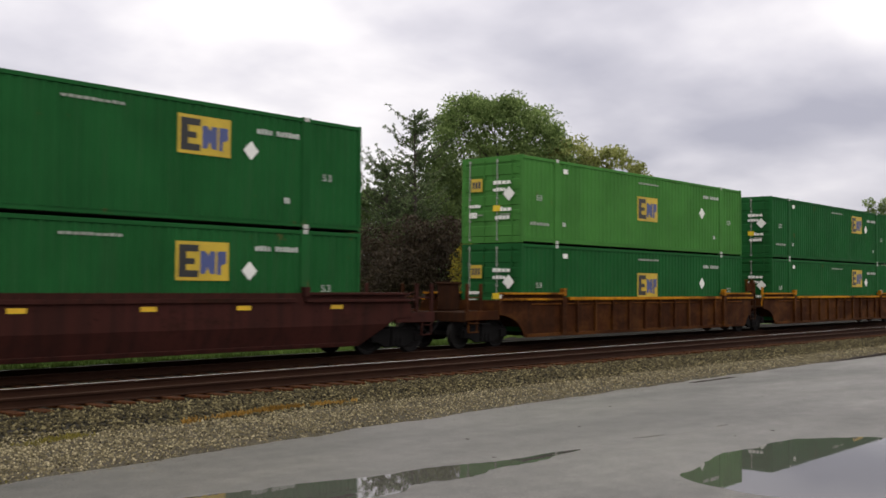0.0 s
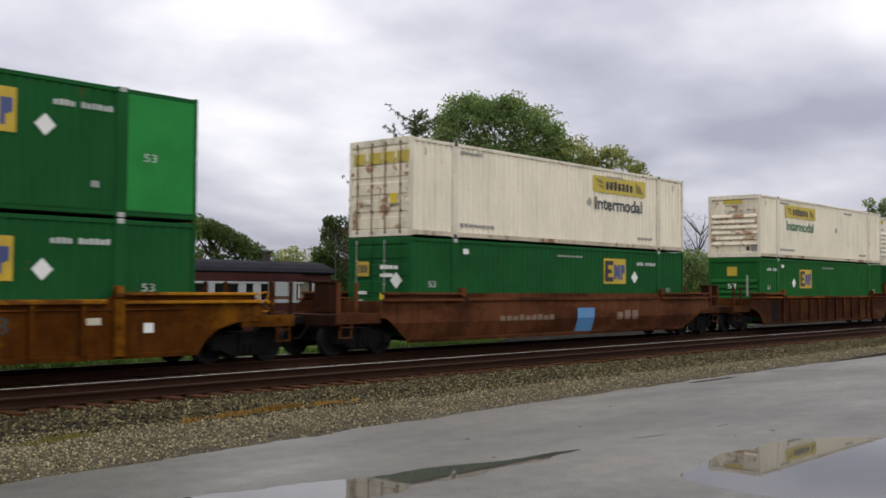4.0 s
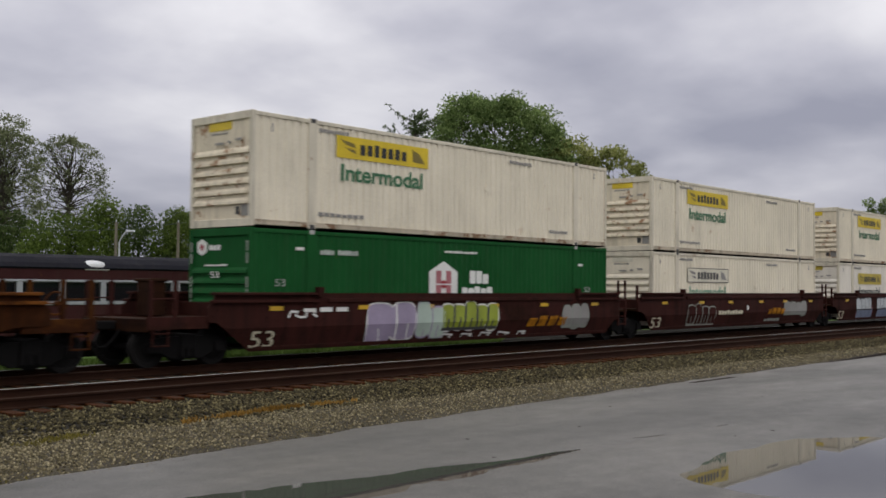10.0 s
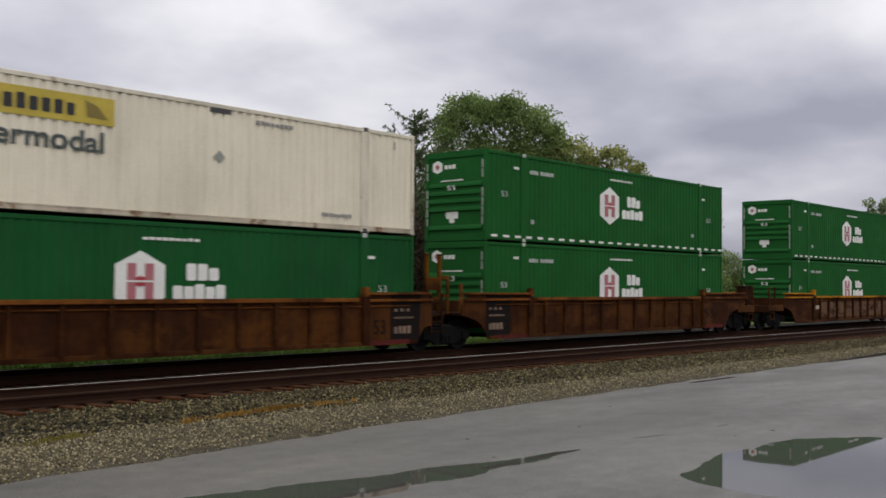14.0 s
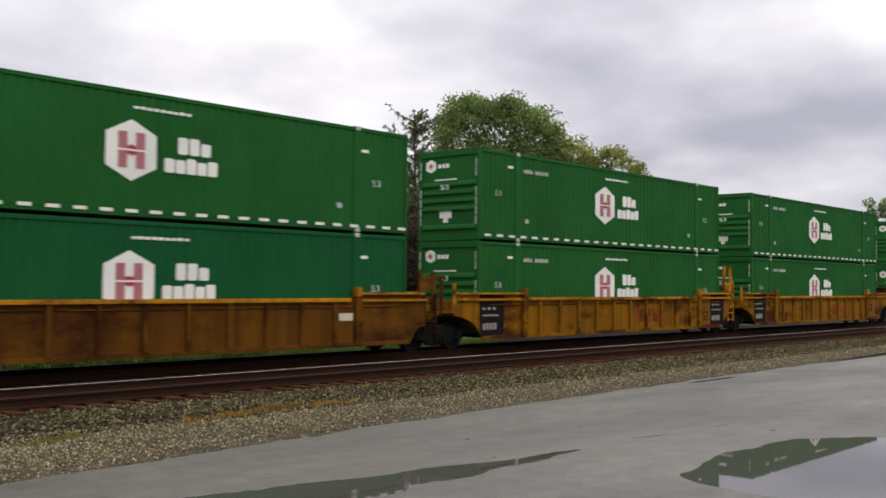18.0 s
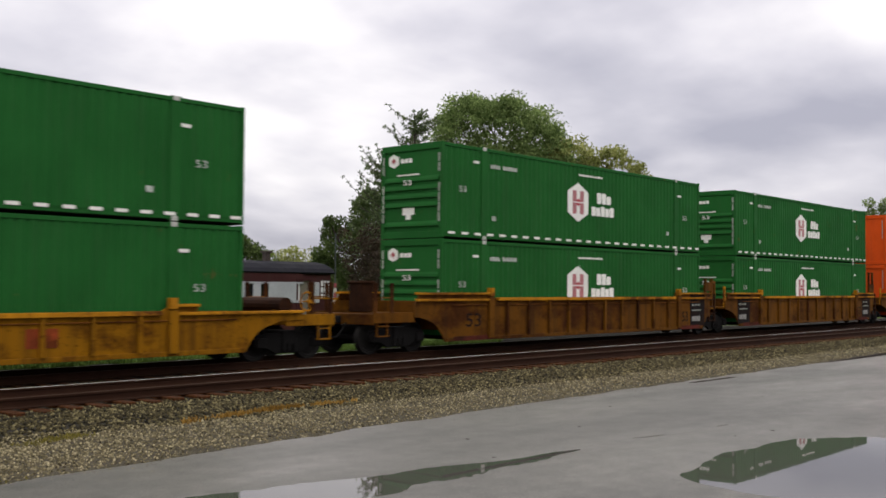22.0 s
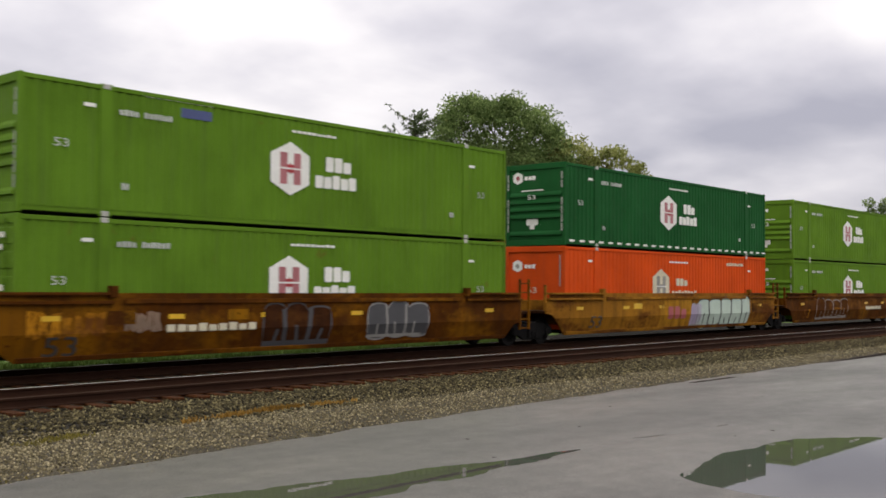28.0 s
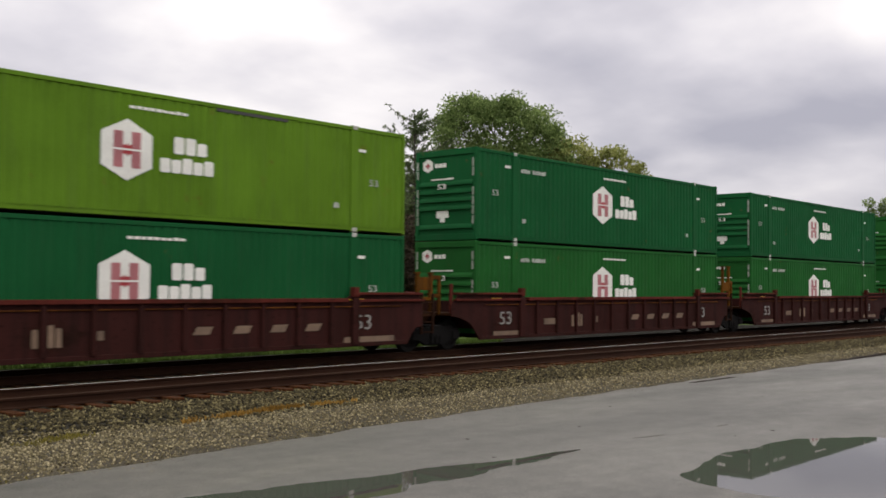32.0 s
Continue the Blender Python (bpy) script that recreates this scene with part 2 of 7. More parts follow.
# ground
def asphalt():
    m, nt, b, _ = start_material("wet_asphalt")
    co = node(nt, "ShaderNodeTexCoord").outputs["Object"]
    big = noise_of(nt, stretched(nt, co, (0.35, 0.9, 1)), 0.6, 5.0, 0.6)
    mid = noise_of(nt, co, 3.0, 6.0, 0.65)
    grit = noise_of(nt, co, 55.0, 3.0)
    c = mix(nt, ramp(nt, big, [(0.35, grey(0)), (0.66, grey(1))]), (0.143, 0.134, 0.117), (0.086, 0.082, 0.073))
    c = mix(nt, 0.75, c, ramp(nt, mid, [(0.3, grey(0.42)), (0.7, grey(1.1))]), "MULTIPLY")
    spots = noise_of(nt, co, 13.0, 5.0, 0.7)
    c = mix(nt, ramp(nt, spots, [(0.58, grey(0)), (0.70, grey(0.45))]), c, (0.055, 0.047, 0.036))
    c = mix(nt, 0.85, c, ramp(nt, grit, [(0.3, grey(0.3)), (0.7, grey(1.2))]), "MULTIPLY")
    nt.links.new(c, b.inputs["Base Color"])
    nt.links.new(ramp(nt, big, [(0.3, grey(0.40)), (0.7, grey(0.56))]), b.inputs["Roughness"])
    b.inputs["IOR"].default_value = 1.45
    bump(nt, b, grit, 0.35, 0.005)


asphalt()


def water():
    m, nt, b, _ = start_material("puddle_water")
    co = node(nt, "ShaderNodeTexCoord").outputs["Object"]
    b.inputs["Base Color"].default_value = (0.06, 0.056, 0.05, 1)
    b.inputs["Roughness"].default_value, b.inputs["IOR"].default_value = 0.015, 1.33
    b.inputs["Specular IOR Level"].default_value = 0.5
    bump(nt, b, noise_of(nt, co, 5.0, 2.0), 0.03, 0.004)


water()


def stones(name, colours, scale=14.0):
    """Loose stones: each island has a colour of its own."""
    m, nt, b, _ = start_material(name)
    co = node(nt, "ShaderNodeTexCoord").outputs["Object"]
    isl = node(nt, "ShaderNodeNewGeometry").outputs["Random Per Island"]
    c = ramp(nt, isl, [(i / (len(colours) - 1), k) for i, k in enumerate(colours)])
    c = mix(nt, 0.4, c, ramp(nt, noise_of(nt, co, scale * 3), [(0.3, grey(0.4)), (0.7, grey(1))]), "MULTIPLY")
    nt.links.new(c, b.inputs["Base Color"])
    b.inputs["Roughness"].default_value = 0.85
    b.inputs["Specular IOR Level"].default_value = 0.12


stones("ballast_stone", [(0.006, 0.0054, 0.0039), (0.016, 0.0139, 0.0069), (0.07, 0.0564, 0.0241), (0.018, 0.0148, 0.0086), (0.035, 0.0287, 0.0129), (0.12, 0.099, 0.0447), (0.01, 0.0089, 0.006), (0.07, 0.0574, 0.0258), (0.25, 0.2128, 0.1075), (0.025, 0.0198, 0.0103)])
stones("gravel_stone", [(0.022, 0.0178, 0.0095), (0.1092, 0.0919, 0.0488), (0.2293, 0.1946, 0.1127), (0.05, 0.0416, 0.0224), (0.142, 0.1189, 0.0639), (0.4368, 0.3784, 0.2348), (0.0874, 0.0725, 0.0395)])


def soil(name, c1, c2, c3, s1=1.1, s2=30.0):
    m, nt, b, _ = start_material(name)
    co = node(nt, "ShaderNodeTexCoord").outputs["Object"]
    a = noise_of(nt, co, s1, 6.0, 0.62)
    g = noise_of(nt, co, s2, 4.0, 0.6)
    c = mix(nt, ramp(nt, a, [(0.36, grey(0)), (0.64, grey(1))]), c1, c2)
    c = mix(nt, ramp(nt, g, [(0.48, grey(0)), (0.66, grey(0.85))]), c, c3)
    nt.links.new(c, b.inputs["Base Color"])
    b.inputs["Roughness"].default_value = 0.9
    b.inputs["Specular IOR Level"].default_value = 0.15
    bump(nt, b, g, 0.6, 0.03)


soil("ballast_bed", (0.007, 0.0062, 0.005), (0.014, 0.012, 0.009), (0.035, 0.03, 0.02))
soil("gravel_bed", (0.026, 0.022, 0.014), (0.05, 0.042, 0.028), (0.11, 0.094, 0.062))
soil("meadow", (0.10, 0.165, 0.035), (0.13, 0.20, 0.045), (0.07, 0.12, 0.028), 0.8, 12.0)
soil("tie_wood", (0.07, 0.022, 0.004), (0.025, 0.010, 0.004), (0.010, 0.006, 0.004), 2.2, 22.0)
# near-black colour of the bars that stand in for the asphalt lip's shadow
soil("lip_shadow_dark", (0.022, 0.015, 0.011), (0.012, 0.009, 0.008), (0.04, 0.026, 0.016), 2.2, 22.0)
plain("rail_side", (0.026, 0.011, 0.006), 0.9, gloss=0.1)
plain("rail_head", (0.75, 0.74, 0.72), 0.55, 0.2)
plain("rail_head_dull", (0.055, 0.032, 0.02), 0.75, gloss=0.2)


def foliage(name, dark, light, through=0.42):
    m, nt, b, out = start_material(name)
    isl = node(nt, "ShaderNodeNewGeometry").outputs["Random Per Island"]
    co = node(nt, "ShaderNodeTexCoord").outputs["Object"]
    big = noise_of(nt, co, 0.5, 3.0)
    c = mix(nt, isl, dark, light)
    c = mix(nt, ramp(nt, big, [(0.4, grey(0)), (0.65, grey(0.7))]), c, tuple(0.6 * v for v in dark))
    nt.links.new(c, b.inputs["Base Color"])
    b.inputs["Roughness"].default_value = 0.7
    b.inputs["Specular IOR Level"].default_value = 0.1
    t = node(nt, "ShaderNodeBsdfTranslucent", [(0, c)])
    mx = node(nt, "ShaderNodeMixShader", [(0, through), (1, b.outputs[0]), (2, t.outputs[0])])
    nt.links.new(mx.outputs[0], out.inputs[0])


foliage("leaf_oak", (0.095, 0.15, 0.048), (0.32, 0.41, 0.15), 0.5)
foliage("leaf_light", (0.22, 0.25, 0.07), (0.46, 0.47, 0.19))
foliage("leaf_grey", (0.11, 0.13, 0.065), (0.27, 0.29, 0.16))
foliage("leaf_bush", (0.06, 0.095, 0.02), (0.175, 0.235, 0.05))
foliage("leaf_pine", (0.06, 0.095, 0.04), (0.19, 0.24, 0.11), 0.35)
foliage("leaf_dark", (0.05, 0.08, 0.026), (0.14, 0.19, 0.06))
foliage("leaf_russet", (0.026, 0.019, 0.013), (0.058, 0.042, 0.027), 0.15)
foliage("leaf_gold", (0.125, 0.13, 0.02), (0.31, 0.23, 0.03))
foliage("grass_blade", (0.10, 0.17, 0.035), (0.21, 0.31, 0.075))
foliage("weed_olive", (0.10, 0.092, 0.018), (0.24, 0.20, 0.045))
foliage("grass_dry", (0.22, 0.12, 0.025), (0.42, 0.25, 0.06))
plain("bark", (0.055, 0.043, 0.034), 0.9)
# coach and street furniture
paint("coach_maroon", (0.06, 0.023, 0.023), 0.05, 0.3, 0.5, fade=0.8)
paint("coach_roof_black", (0.016, 0.0165, 0.022), 0.05, 0.2, 0.65, fade=0.8, gloss=0.04)
paint("coach_grey", (0.40, 0.42, 0.45), 0.03, 0.15, 0.45, fade=0.9)
plain("vent_white", (0.72, 0.73, 0.74), 0.4)
plain("brick_dark", (0.05, 0.035, 0.03), 0.8)
plain("pole_wood", (0.17, 0.145, 0.11), 0.85)
plain("lamp_metal", (0.5, 0.51, 0.52), 0.45)


def pane():
    m, nt, b, _ = start_material("dark_pane")
    b.inputs["Base Color"].default_value = (0.012, 0.012, 0.014, 1)
    b.inputs["Roughness"].default_value, b.inputs["IOR"].default_value = 0.06, 1.5


pane()
plain("curtain", (0.17, 0.15, 0.12), 0.8)


# ---------------------------------------------------------------- mesh helpers
SHAPES, DRESSED = {}, {}


def shape(key, build):
    """The mesh of a shape, built once: build(bm) draws it."""
    if key not in SHAPES:
        bm = bmesh.new()
        build(bm)
        bmesh.ops.recalc_face_normals(bm, faces=bm.faces)
        me = bpy.data.meshes.new("shape")
        bm.to_mesh(me)
        bm.free()
        SHAPES[key] = me
    return SHAPES[key]


def part(name, key, build, material, parent, label=""):
    """One mesh under a thing or a part; alike pieces share their mesh."""
    k = (key, material)
    if k not in DRESSED:
        me = shape(key, build).copy()
        me.materials.clear()
        me.materials.append(MATS[material])
        DRESSED[k] = me
    ob = new(name, DRESSED[k])
    ob.parent = parent
    if label:
        tagged(ob, label)
    return ob


def at(ob, x=0.0, y=0.0, z=0.0, rx=0, ry=0, rz=0):
    ob.matrix_basis = pose(x, y, z, rx, ry, rz)
    return ob


def box(bm, x0, x1, y0, y1, z0, z1, bevel=0.0):
    vs = [bm.verts.new((x, y, z)) for x in (x0, x1) for y in (y0, y1) for z in (z0, z1)]
    fs = [bm.faces.new([vs[i] for i in q]) for q in ((0, 1, 3, 2), (4, 6, 7, 5), (0, 4, 5, 1), (2, 3, 7, 6), (0, 2, 6, 4), (1, 5, 7, 3))]
    if bevel:
        es = {e for f in fs for e in f.edges}
        bmesh.ops.bevel(bm, geom=list(es), offset=bevel, segments=1, affect="EDGES", profile=0.5)


def prism(bm, pts, y0, y1, bevel=0.0):
    """A plate with its outline in x and z, from y0 to y1."""
    a = [bm.verts.new((x, y0, z)) for x, z in pts]
    b = [bm.verts.new((x, y1, z)) for x, z in pts]
    fs = [bm.faces.new(a), bm.faces.new(b[::-1])]
    n = len(pts)
    for i in range(n):
        fs.append(bm.faces.new((a[i], b[i], b[(i + 1) % n], a[(i + 1) % n])))
    if bevel:
        es = {e for e in fs[0].edges} | {e for e in fs[1].edges}
        bmesh.ops.bevel(bm, geom=list(es), offset=bevel, segments=1, affect="EDGES", profile=0.5)


def rod(bm, p, q, r0, r1=None, n=8):
    p, q = Vector(p), Vector(q)
    r1 = r0 if r1 is None else r1
    d = q - p
    m = Matrix.Translation((p + q) / 2) @ d.to_track_quat("Z", "Y").to_matrix().to_4x4()
    bmesh.ops.create_cone(bm, cap_ends=True, segments=n, radius1=r0, radius2=r1, depth=d.length, matrix=m)


def plate(bm, x0, x1, z0, z1, y=0.0, t=0.006):
    box(bm, x0, x1, y - t, y, z0, z1)


def mesh_np(name, verts, faces, material, smooth=False):
    """A mesh from arrays: verts (n, 3), faces (m, k) with k corners each."""
    me = bpy.data.meshes.new(name)
    n, (m, k) = len(verts), faces.shape
    me.vertices.add(n)
    me.vertices.foreach_set("co", np.ascontiguousarray(verts, dtype=np.float32).ravel())
    me.loops.add(m * k)
    me.loops.foreach_set("vertex_index", np.ascontiguousarray(faces, dtype=np.int32).ravel())
    me.polygons.add(m)
    me.polygons.foreach_set("loop_start", np.arange(0, m * k, k, dtype=np.int32))
    me.polygons.foreach_set("loop_total", np.full(m, k, dtype=np.int32))
    if smooth:
        me.polygons.foreach_set("use_smooth", np.ones(m, dtype=bool))
    me.materials.append(MATS[material])
    me.update(calc_edges=True)
    me.validate()
    return me


def grid_mesh(name, xs, ys, height, material, smooth=True):
    """A sheet over the lines xs and ys with heights from height(X, Y)."""
    X, Y = np.meshgrid(np.asarray(xs, float), np.asarray(ys, float), indexing="ij")
    Z = height(X, Y)
    nx, ny = X.shape
    i = np.arange(nx * ny).reshape(nx, ny)
    f = np.stack([i[:-1, :-1], i[1:, :-1], i[1:, 1:], i[:-1, 1:]], -1).reshape(-1, 4)
    return mesh_np(name, np.stack([X, Y, Z], -1).reshape(-1, 3), f, material, smooth)


def waves(X, Y, seed, size, octaves=4):
    """Smooth pseudo-random relief between about -1 and 1."""
    rng = np.random.RandomState(seed)
    out = np.zeros_like(X)
    for o in range(octaves):
        for _ in range(4):
            a, ph = rng.uniform(0, 6.283), rng.uniform(0, 6.283)
            k = 6.283 / size * 2 ** o * rng.uniform(0.7, 1.3)
            out += np.sin(k * (X * math.cos(a) + Y * math.sin(a)) + ph) / 2 ** o / 3.0
    return out


# ---------------------------------------------------------------- ground
def ground():
    def h(X, Y):
        z = np.where(Y < 24, -0.35, np.interp(Y, [24.0, 25.2, 25.6, 29.0, 60, 3000], [-0.35, -0.2, 0.0, -0.75, -0.8, -0.8]))
        return z + np.where(Y > 25, 0.04 * waves(X, Y, 5, 7.0, 2), 0)
    xs = np.concatenate([[-3000, -400, -120], np.arange(-60, 130, 3.0), [160, 300, 900, 3000]])
    ys = np.concatenate([[-3000, -300, -60], np.arange(-30, 24, 6.0), [24.0, 24.6, 25.2, 25.4, 25.6, 26, 27, 28, 29], np.arange(32, 120, 6.0), [200, 600, 3000]])
    tagged(new("ground", grid_mesh("ground", xs, ys, h, "meadow")), "green meadow ground beyond the railway tracks", "ground", kind="structure")


ground()


def puddle_one(X, Y):
    w = 0.75 * (np.clip(11.15 - X, 0, 9) / 5.8) ** 0.95 * np.clip((X - 3.6) / 1.2, 0, 1)
    c = 7.57 + (11 - X) * 0.075
    return (w + 0.085 * waves(X, Y, 31, 1.1, 4) - np.abs(Y - c)) / 0.35


def puddle_two(X, Y):
    r = (np.abs((X - 12.62) / 2.55) ** 2.9 + np.abs((Y - 4.3) / 1.74) ** 2.9) ** (1 / 2.9)
    return (1.0 + 0.035 * waves(X, Y, 8, 1.6, 3) - r) * 3.0


def lot_height(X, Y):
    d = np.maximum(puddle_one(X, Y), puddle_two(X, Y))
    dip = np.clip(d, -0.25, 0.6)
    edge = 10.62 + 0.85 * (1 - np.exp(-np.clip(X - 6, 0, 200) / 9.0)) + 0.06 * waves(X, Y, 3, 2.2, 4)
    fall = np.clip((Y - edge) / 0.12, 0, 1)
    return 0.004 + 0.002 * waves(X, Y, 21, 2.3, 3) - 0.035 * dip - 0.14 * fall - 0.008


def pavement():
    xs = np.concatenate([[-60, -30, -12], np.arange(-4, 3.4, 0.5), np.arange(3.4, 15.4, 0.06), np.arange(15.4, 40, 0.25), np.arange(40, 90, 1.5), [120, 200]])
    ys = np.concatenate([[-80, -40, -20, -8], np.arange(-4, 2.4, 0.4), np.arange(2.4, 8.8, 0.06), np.arange(8.8, 10.2, 0.2), np.arange(10.2, 12.0, 0.05)])
    tagged(new("pavement", grid_mesh("pavement", xs, ys, lot_height, "wet_asphalt")), "wet grey asphalt lot with shallow dips", "pavement", kind="structure")
    for nm, x0, x1, y0, y1 in (("puddle", 3.2, 11.6, 6.4, 9.0), ("puddle", 9.6, 15.4, 2.2, 6.5)):
        me = grid_mesh(nm, np.linspace(x0, x1, 6), np.linspace(y0, y1, 5), lambda X, Y: -0.004 + 0 * X, "puddle_water")
        tagged(new(nm, me), "shallow rain puddle lying on the asphalt lot, mirroring the train", "puddle", kind="structure")


pavement()


def bed_height(X, Y):
    z = np.interp(Y, [10.3, 11.6, 13.4, 14.6, 15.6, 16.35, 16.9, 19.2, 20.2, 23.2, 25.1, 25.5], [-0.05, 0.0, 0.01, -0.015, -0.06, -0.105, -0.075, -0.075, -0.06, -0.06, -0.06, -0.14])
    return z + 0.015 * waves(X, Y, 41, 2.2, 4)


def trackbed():
    xs = np.concatenate([[-60, -20], np.arange(-6, 45, 0.3), np.arange(45, 140, 1.5), [200, 300]])
    ys = np.arange(13.2, 25.5, 0.25)
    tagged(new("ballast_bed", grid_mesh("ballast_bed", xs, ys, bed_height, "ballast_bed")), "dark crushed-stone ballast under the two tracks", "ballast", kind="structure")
    ys = np.arange(10.3, 13.6, 0.2)
    tagged(new("gravel_shoulder", grid_mesh("gravel_shoulder", xs, ys, lambda X, Y: bed_height(X, Y) - 0.012 * (Y > 13.2), "gravel_bed")),
           "pale grey gravel shoulder between asphalt and ballast", "gravel", kind="structure")


trackbed()


def far_shoulder():
    """Dark cinders and soil behind the train's track, farther down the line."""
    xs = np.concatenate([np.arange(32, 60, 0.5), np.arange(60, 200, 4.0)])
    ys = np.arange(24.2, 31.1, 0.3)

    def h(X, Y):
        return np.interp(Y, [24.0, 25.6, 29.0, 31.5], [-0.02, 0.07, -0.6, -0.75]) - 0.35 * np.clip((34.0 - X + waves(X, Y, 17, 2.0, 3)) / 3, 0, 1) + 0.03 * waves(X, Y, 19, 1.5, 3)
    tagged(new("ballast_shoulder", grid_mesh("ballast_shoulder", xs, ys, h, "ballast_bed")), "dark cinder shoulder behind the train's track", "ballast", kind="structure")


far_shoulder()


def scatter_stones(name, n, x0, x1, y0, y1, size, material, label, seed, keep=None, paved=False):
    """Loose stones as squashed eight-sided lumps, denser towards the lot."""
    rng = np.random.RandomState(seed)
    x = x0 + (x1 - x0) * rng.uniform(0, 1, n) ** 1.7
    y = rng.uniform(y0, y1, n)
    if keep is not None:
        k = keep(x, y, rng.uniform(0, 1, n))
        x, y = x[k], y[k]
        n = len(x)
    s = size * rng.uniform(0.5, 1.25, n)
    z = (-0.004 if paved else bed_height(x, y)) + s * 0.25
    base = np.array([(1, 0, 0), (0, 1, 0), (-1, 0, 0), (0, -1, 0), (0, 0, 0.8), (0, 0, -0.8)], float)
    v = base[None] * rng.uniform(0.6, 1.25, (n, 6, 1)) * s[:, None, None]
    a = rng.uniform(0, 6.283, n)
    t = rng.uniform(-0.6, 0.6, n)
    c, d = np.cos(a)[:, None], np.sin(a)[:, None]
    vx, vy, vz = v[..., 0] * c - v[..., 1] * d, v[..., 0] * d + v[..., 1] * c, v[..., 2]
    c, d = np.cos(t)[:, None], np.sin(t)[:, None]
    vx, vz = vx * c - vz * d, vx * d + vz * c
    v = np.stack([vx + x[:, None], vy + y[:, None], vz + z[:, None]], -1).reshape(-1, 3)
    tri = np.array([(0, 1, 4), (1, 2, 4), (2, 3, 4), (3, 0, 4), (1, 0, 5), (2, 1, 5), (3, 2, 5), (0, 3, 5)])
    f = (tri[None] + 6 * np.arange(n)[:, None, None]).reshape(-1, 3)
    tagged(new(name, mesh_np(name, v, f, material)), label, "stones", kind="stuff")


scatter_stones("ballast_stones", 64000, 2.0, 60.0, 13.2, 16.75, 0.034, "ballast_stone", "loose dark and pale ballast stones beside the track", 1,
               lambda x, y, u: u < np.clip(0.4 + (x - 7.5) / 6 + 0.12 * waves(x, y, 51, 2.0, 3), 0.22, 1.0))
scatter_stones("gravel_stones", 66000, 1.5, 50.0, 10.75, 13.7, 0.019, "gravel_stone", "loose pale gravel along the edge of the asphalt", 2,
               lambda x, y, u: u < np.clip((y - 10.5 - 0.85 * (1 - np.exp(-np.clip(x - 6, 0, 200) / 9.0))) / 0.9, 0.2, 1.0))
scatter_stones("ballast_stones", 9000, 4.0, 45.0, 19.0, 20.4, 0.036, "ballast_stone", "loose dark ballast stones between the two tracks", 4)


def grit(x, y, u):
    """Loose grit strewn over the lot's edge, thinning out away from the gravel."""
    edge = 10.62 + 0.85 * (1 - np.exp(-np.clip(x - 6, 0, 200) / 9.0))
    near = np.clip(1 - (edge - y) / (0.5 + 1.5 * np.exp(-np.clip(x - 3, 0, 50) / 5.0)), 0, 1) ** 2
    return (u < near) & (y < edge) & (puddle_one(x, y) < -0.3)


scatter_stones("grit_stones", 26000, 2.5, 26.0, 8.6, 11.5, 0.011, "gravel_stone", "fine loose grit strewn over the asphalt edge", 6, grit, True)


def blades(name, n, place, height, material, label, seed, width=0.012):
    rng = np.random.RandomState(seed)
    x, y, z = place(rng, n)
    n = len(x)
    a = rng.uniform(0, 6.283, n)
    h = height * rng.uniform(0.4, 1.2, n)
    lean = rng.uniform(0.1, 0.9, n) * h
    b = rng.uniform(0, 6.283, n)
    p = np.stack([x, y, z], -1)
    side = np.stack([np.cos(a), np.sin(a), 0 * a], -1) * width
    tip = p + np.stack([np.cos(b) * lean, np.sin(b) * lean, h], -1)
    mid = (p + tip) / 2 + np.stack([0 * h, 0 * h, h * 0.15], -1)
    v = np.stack([p - side, p + side, mid + side * 0.7, tip, mid - side * 0.7], 1).reshape(-1, 3)
    f = np.arange(5 * n).reshape(n, 5)
    tagged(new(name, mesh_np(name, v, f, material)), label, "grass", kind="stuff")


def dry_strip(rng, n):
    x = rng.uniform(9.1, 13.0, n)
    y = 13.25 + 0.10 * (x - 9) + 0.05 * rng.randn(n) - 0.02 * (x - 10.5) ** 2
    k = rng.uniform(0, 1, n) < np.clip(0.5 + 0.6 * np.sin(x * 4.1) * np.sin(x * 1.7 + 1), 0.12, 1)
    x, y = x[k], y[k]
    return x, y, bed_height(x, y)


def tufts(rng, n):
    c = rng.randint(0, 3, n)
    cx, cy = np.array([6.8, 7.2, 4.7])[c], np.array([12.95, 13.05, 10.9])[c]
    x, y = cx + 0.25 * rng.randn(n), cy + 0.08 * rng.randn(n)
    return x, y, bed_height(x, y)


def verge(rng, n):
    x, y = rng.uniform(6, 34, n), 25.35 + 1.9 * rng.uniform(0, 1, n) ** 1.3
    return x, y, np.interp(y, [25.2, 25.6, 29.0], [-0.16, 0.0, -0.75])


blades("dry_grass", 1700, dry_strip, 0.09, "grass_dry", "strip of dead straw-coloured grass in the gravel", 11)
blades("weed_tufts", 420, tufts, 0.05, "weed_olive", "low yellowish weeds growing in the gravel", 12)
blades("verge_grass", 26000, verge, 0.13, "grass_blade", "bright green grass verge behind the tracks", 13, 0.02)


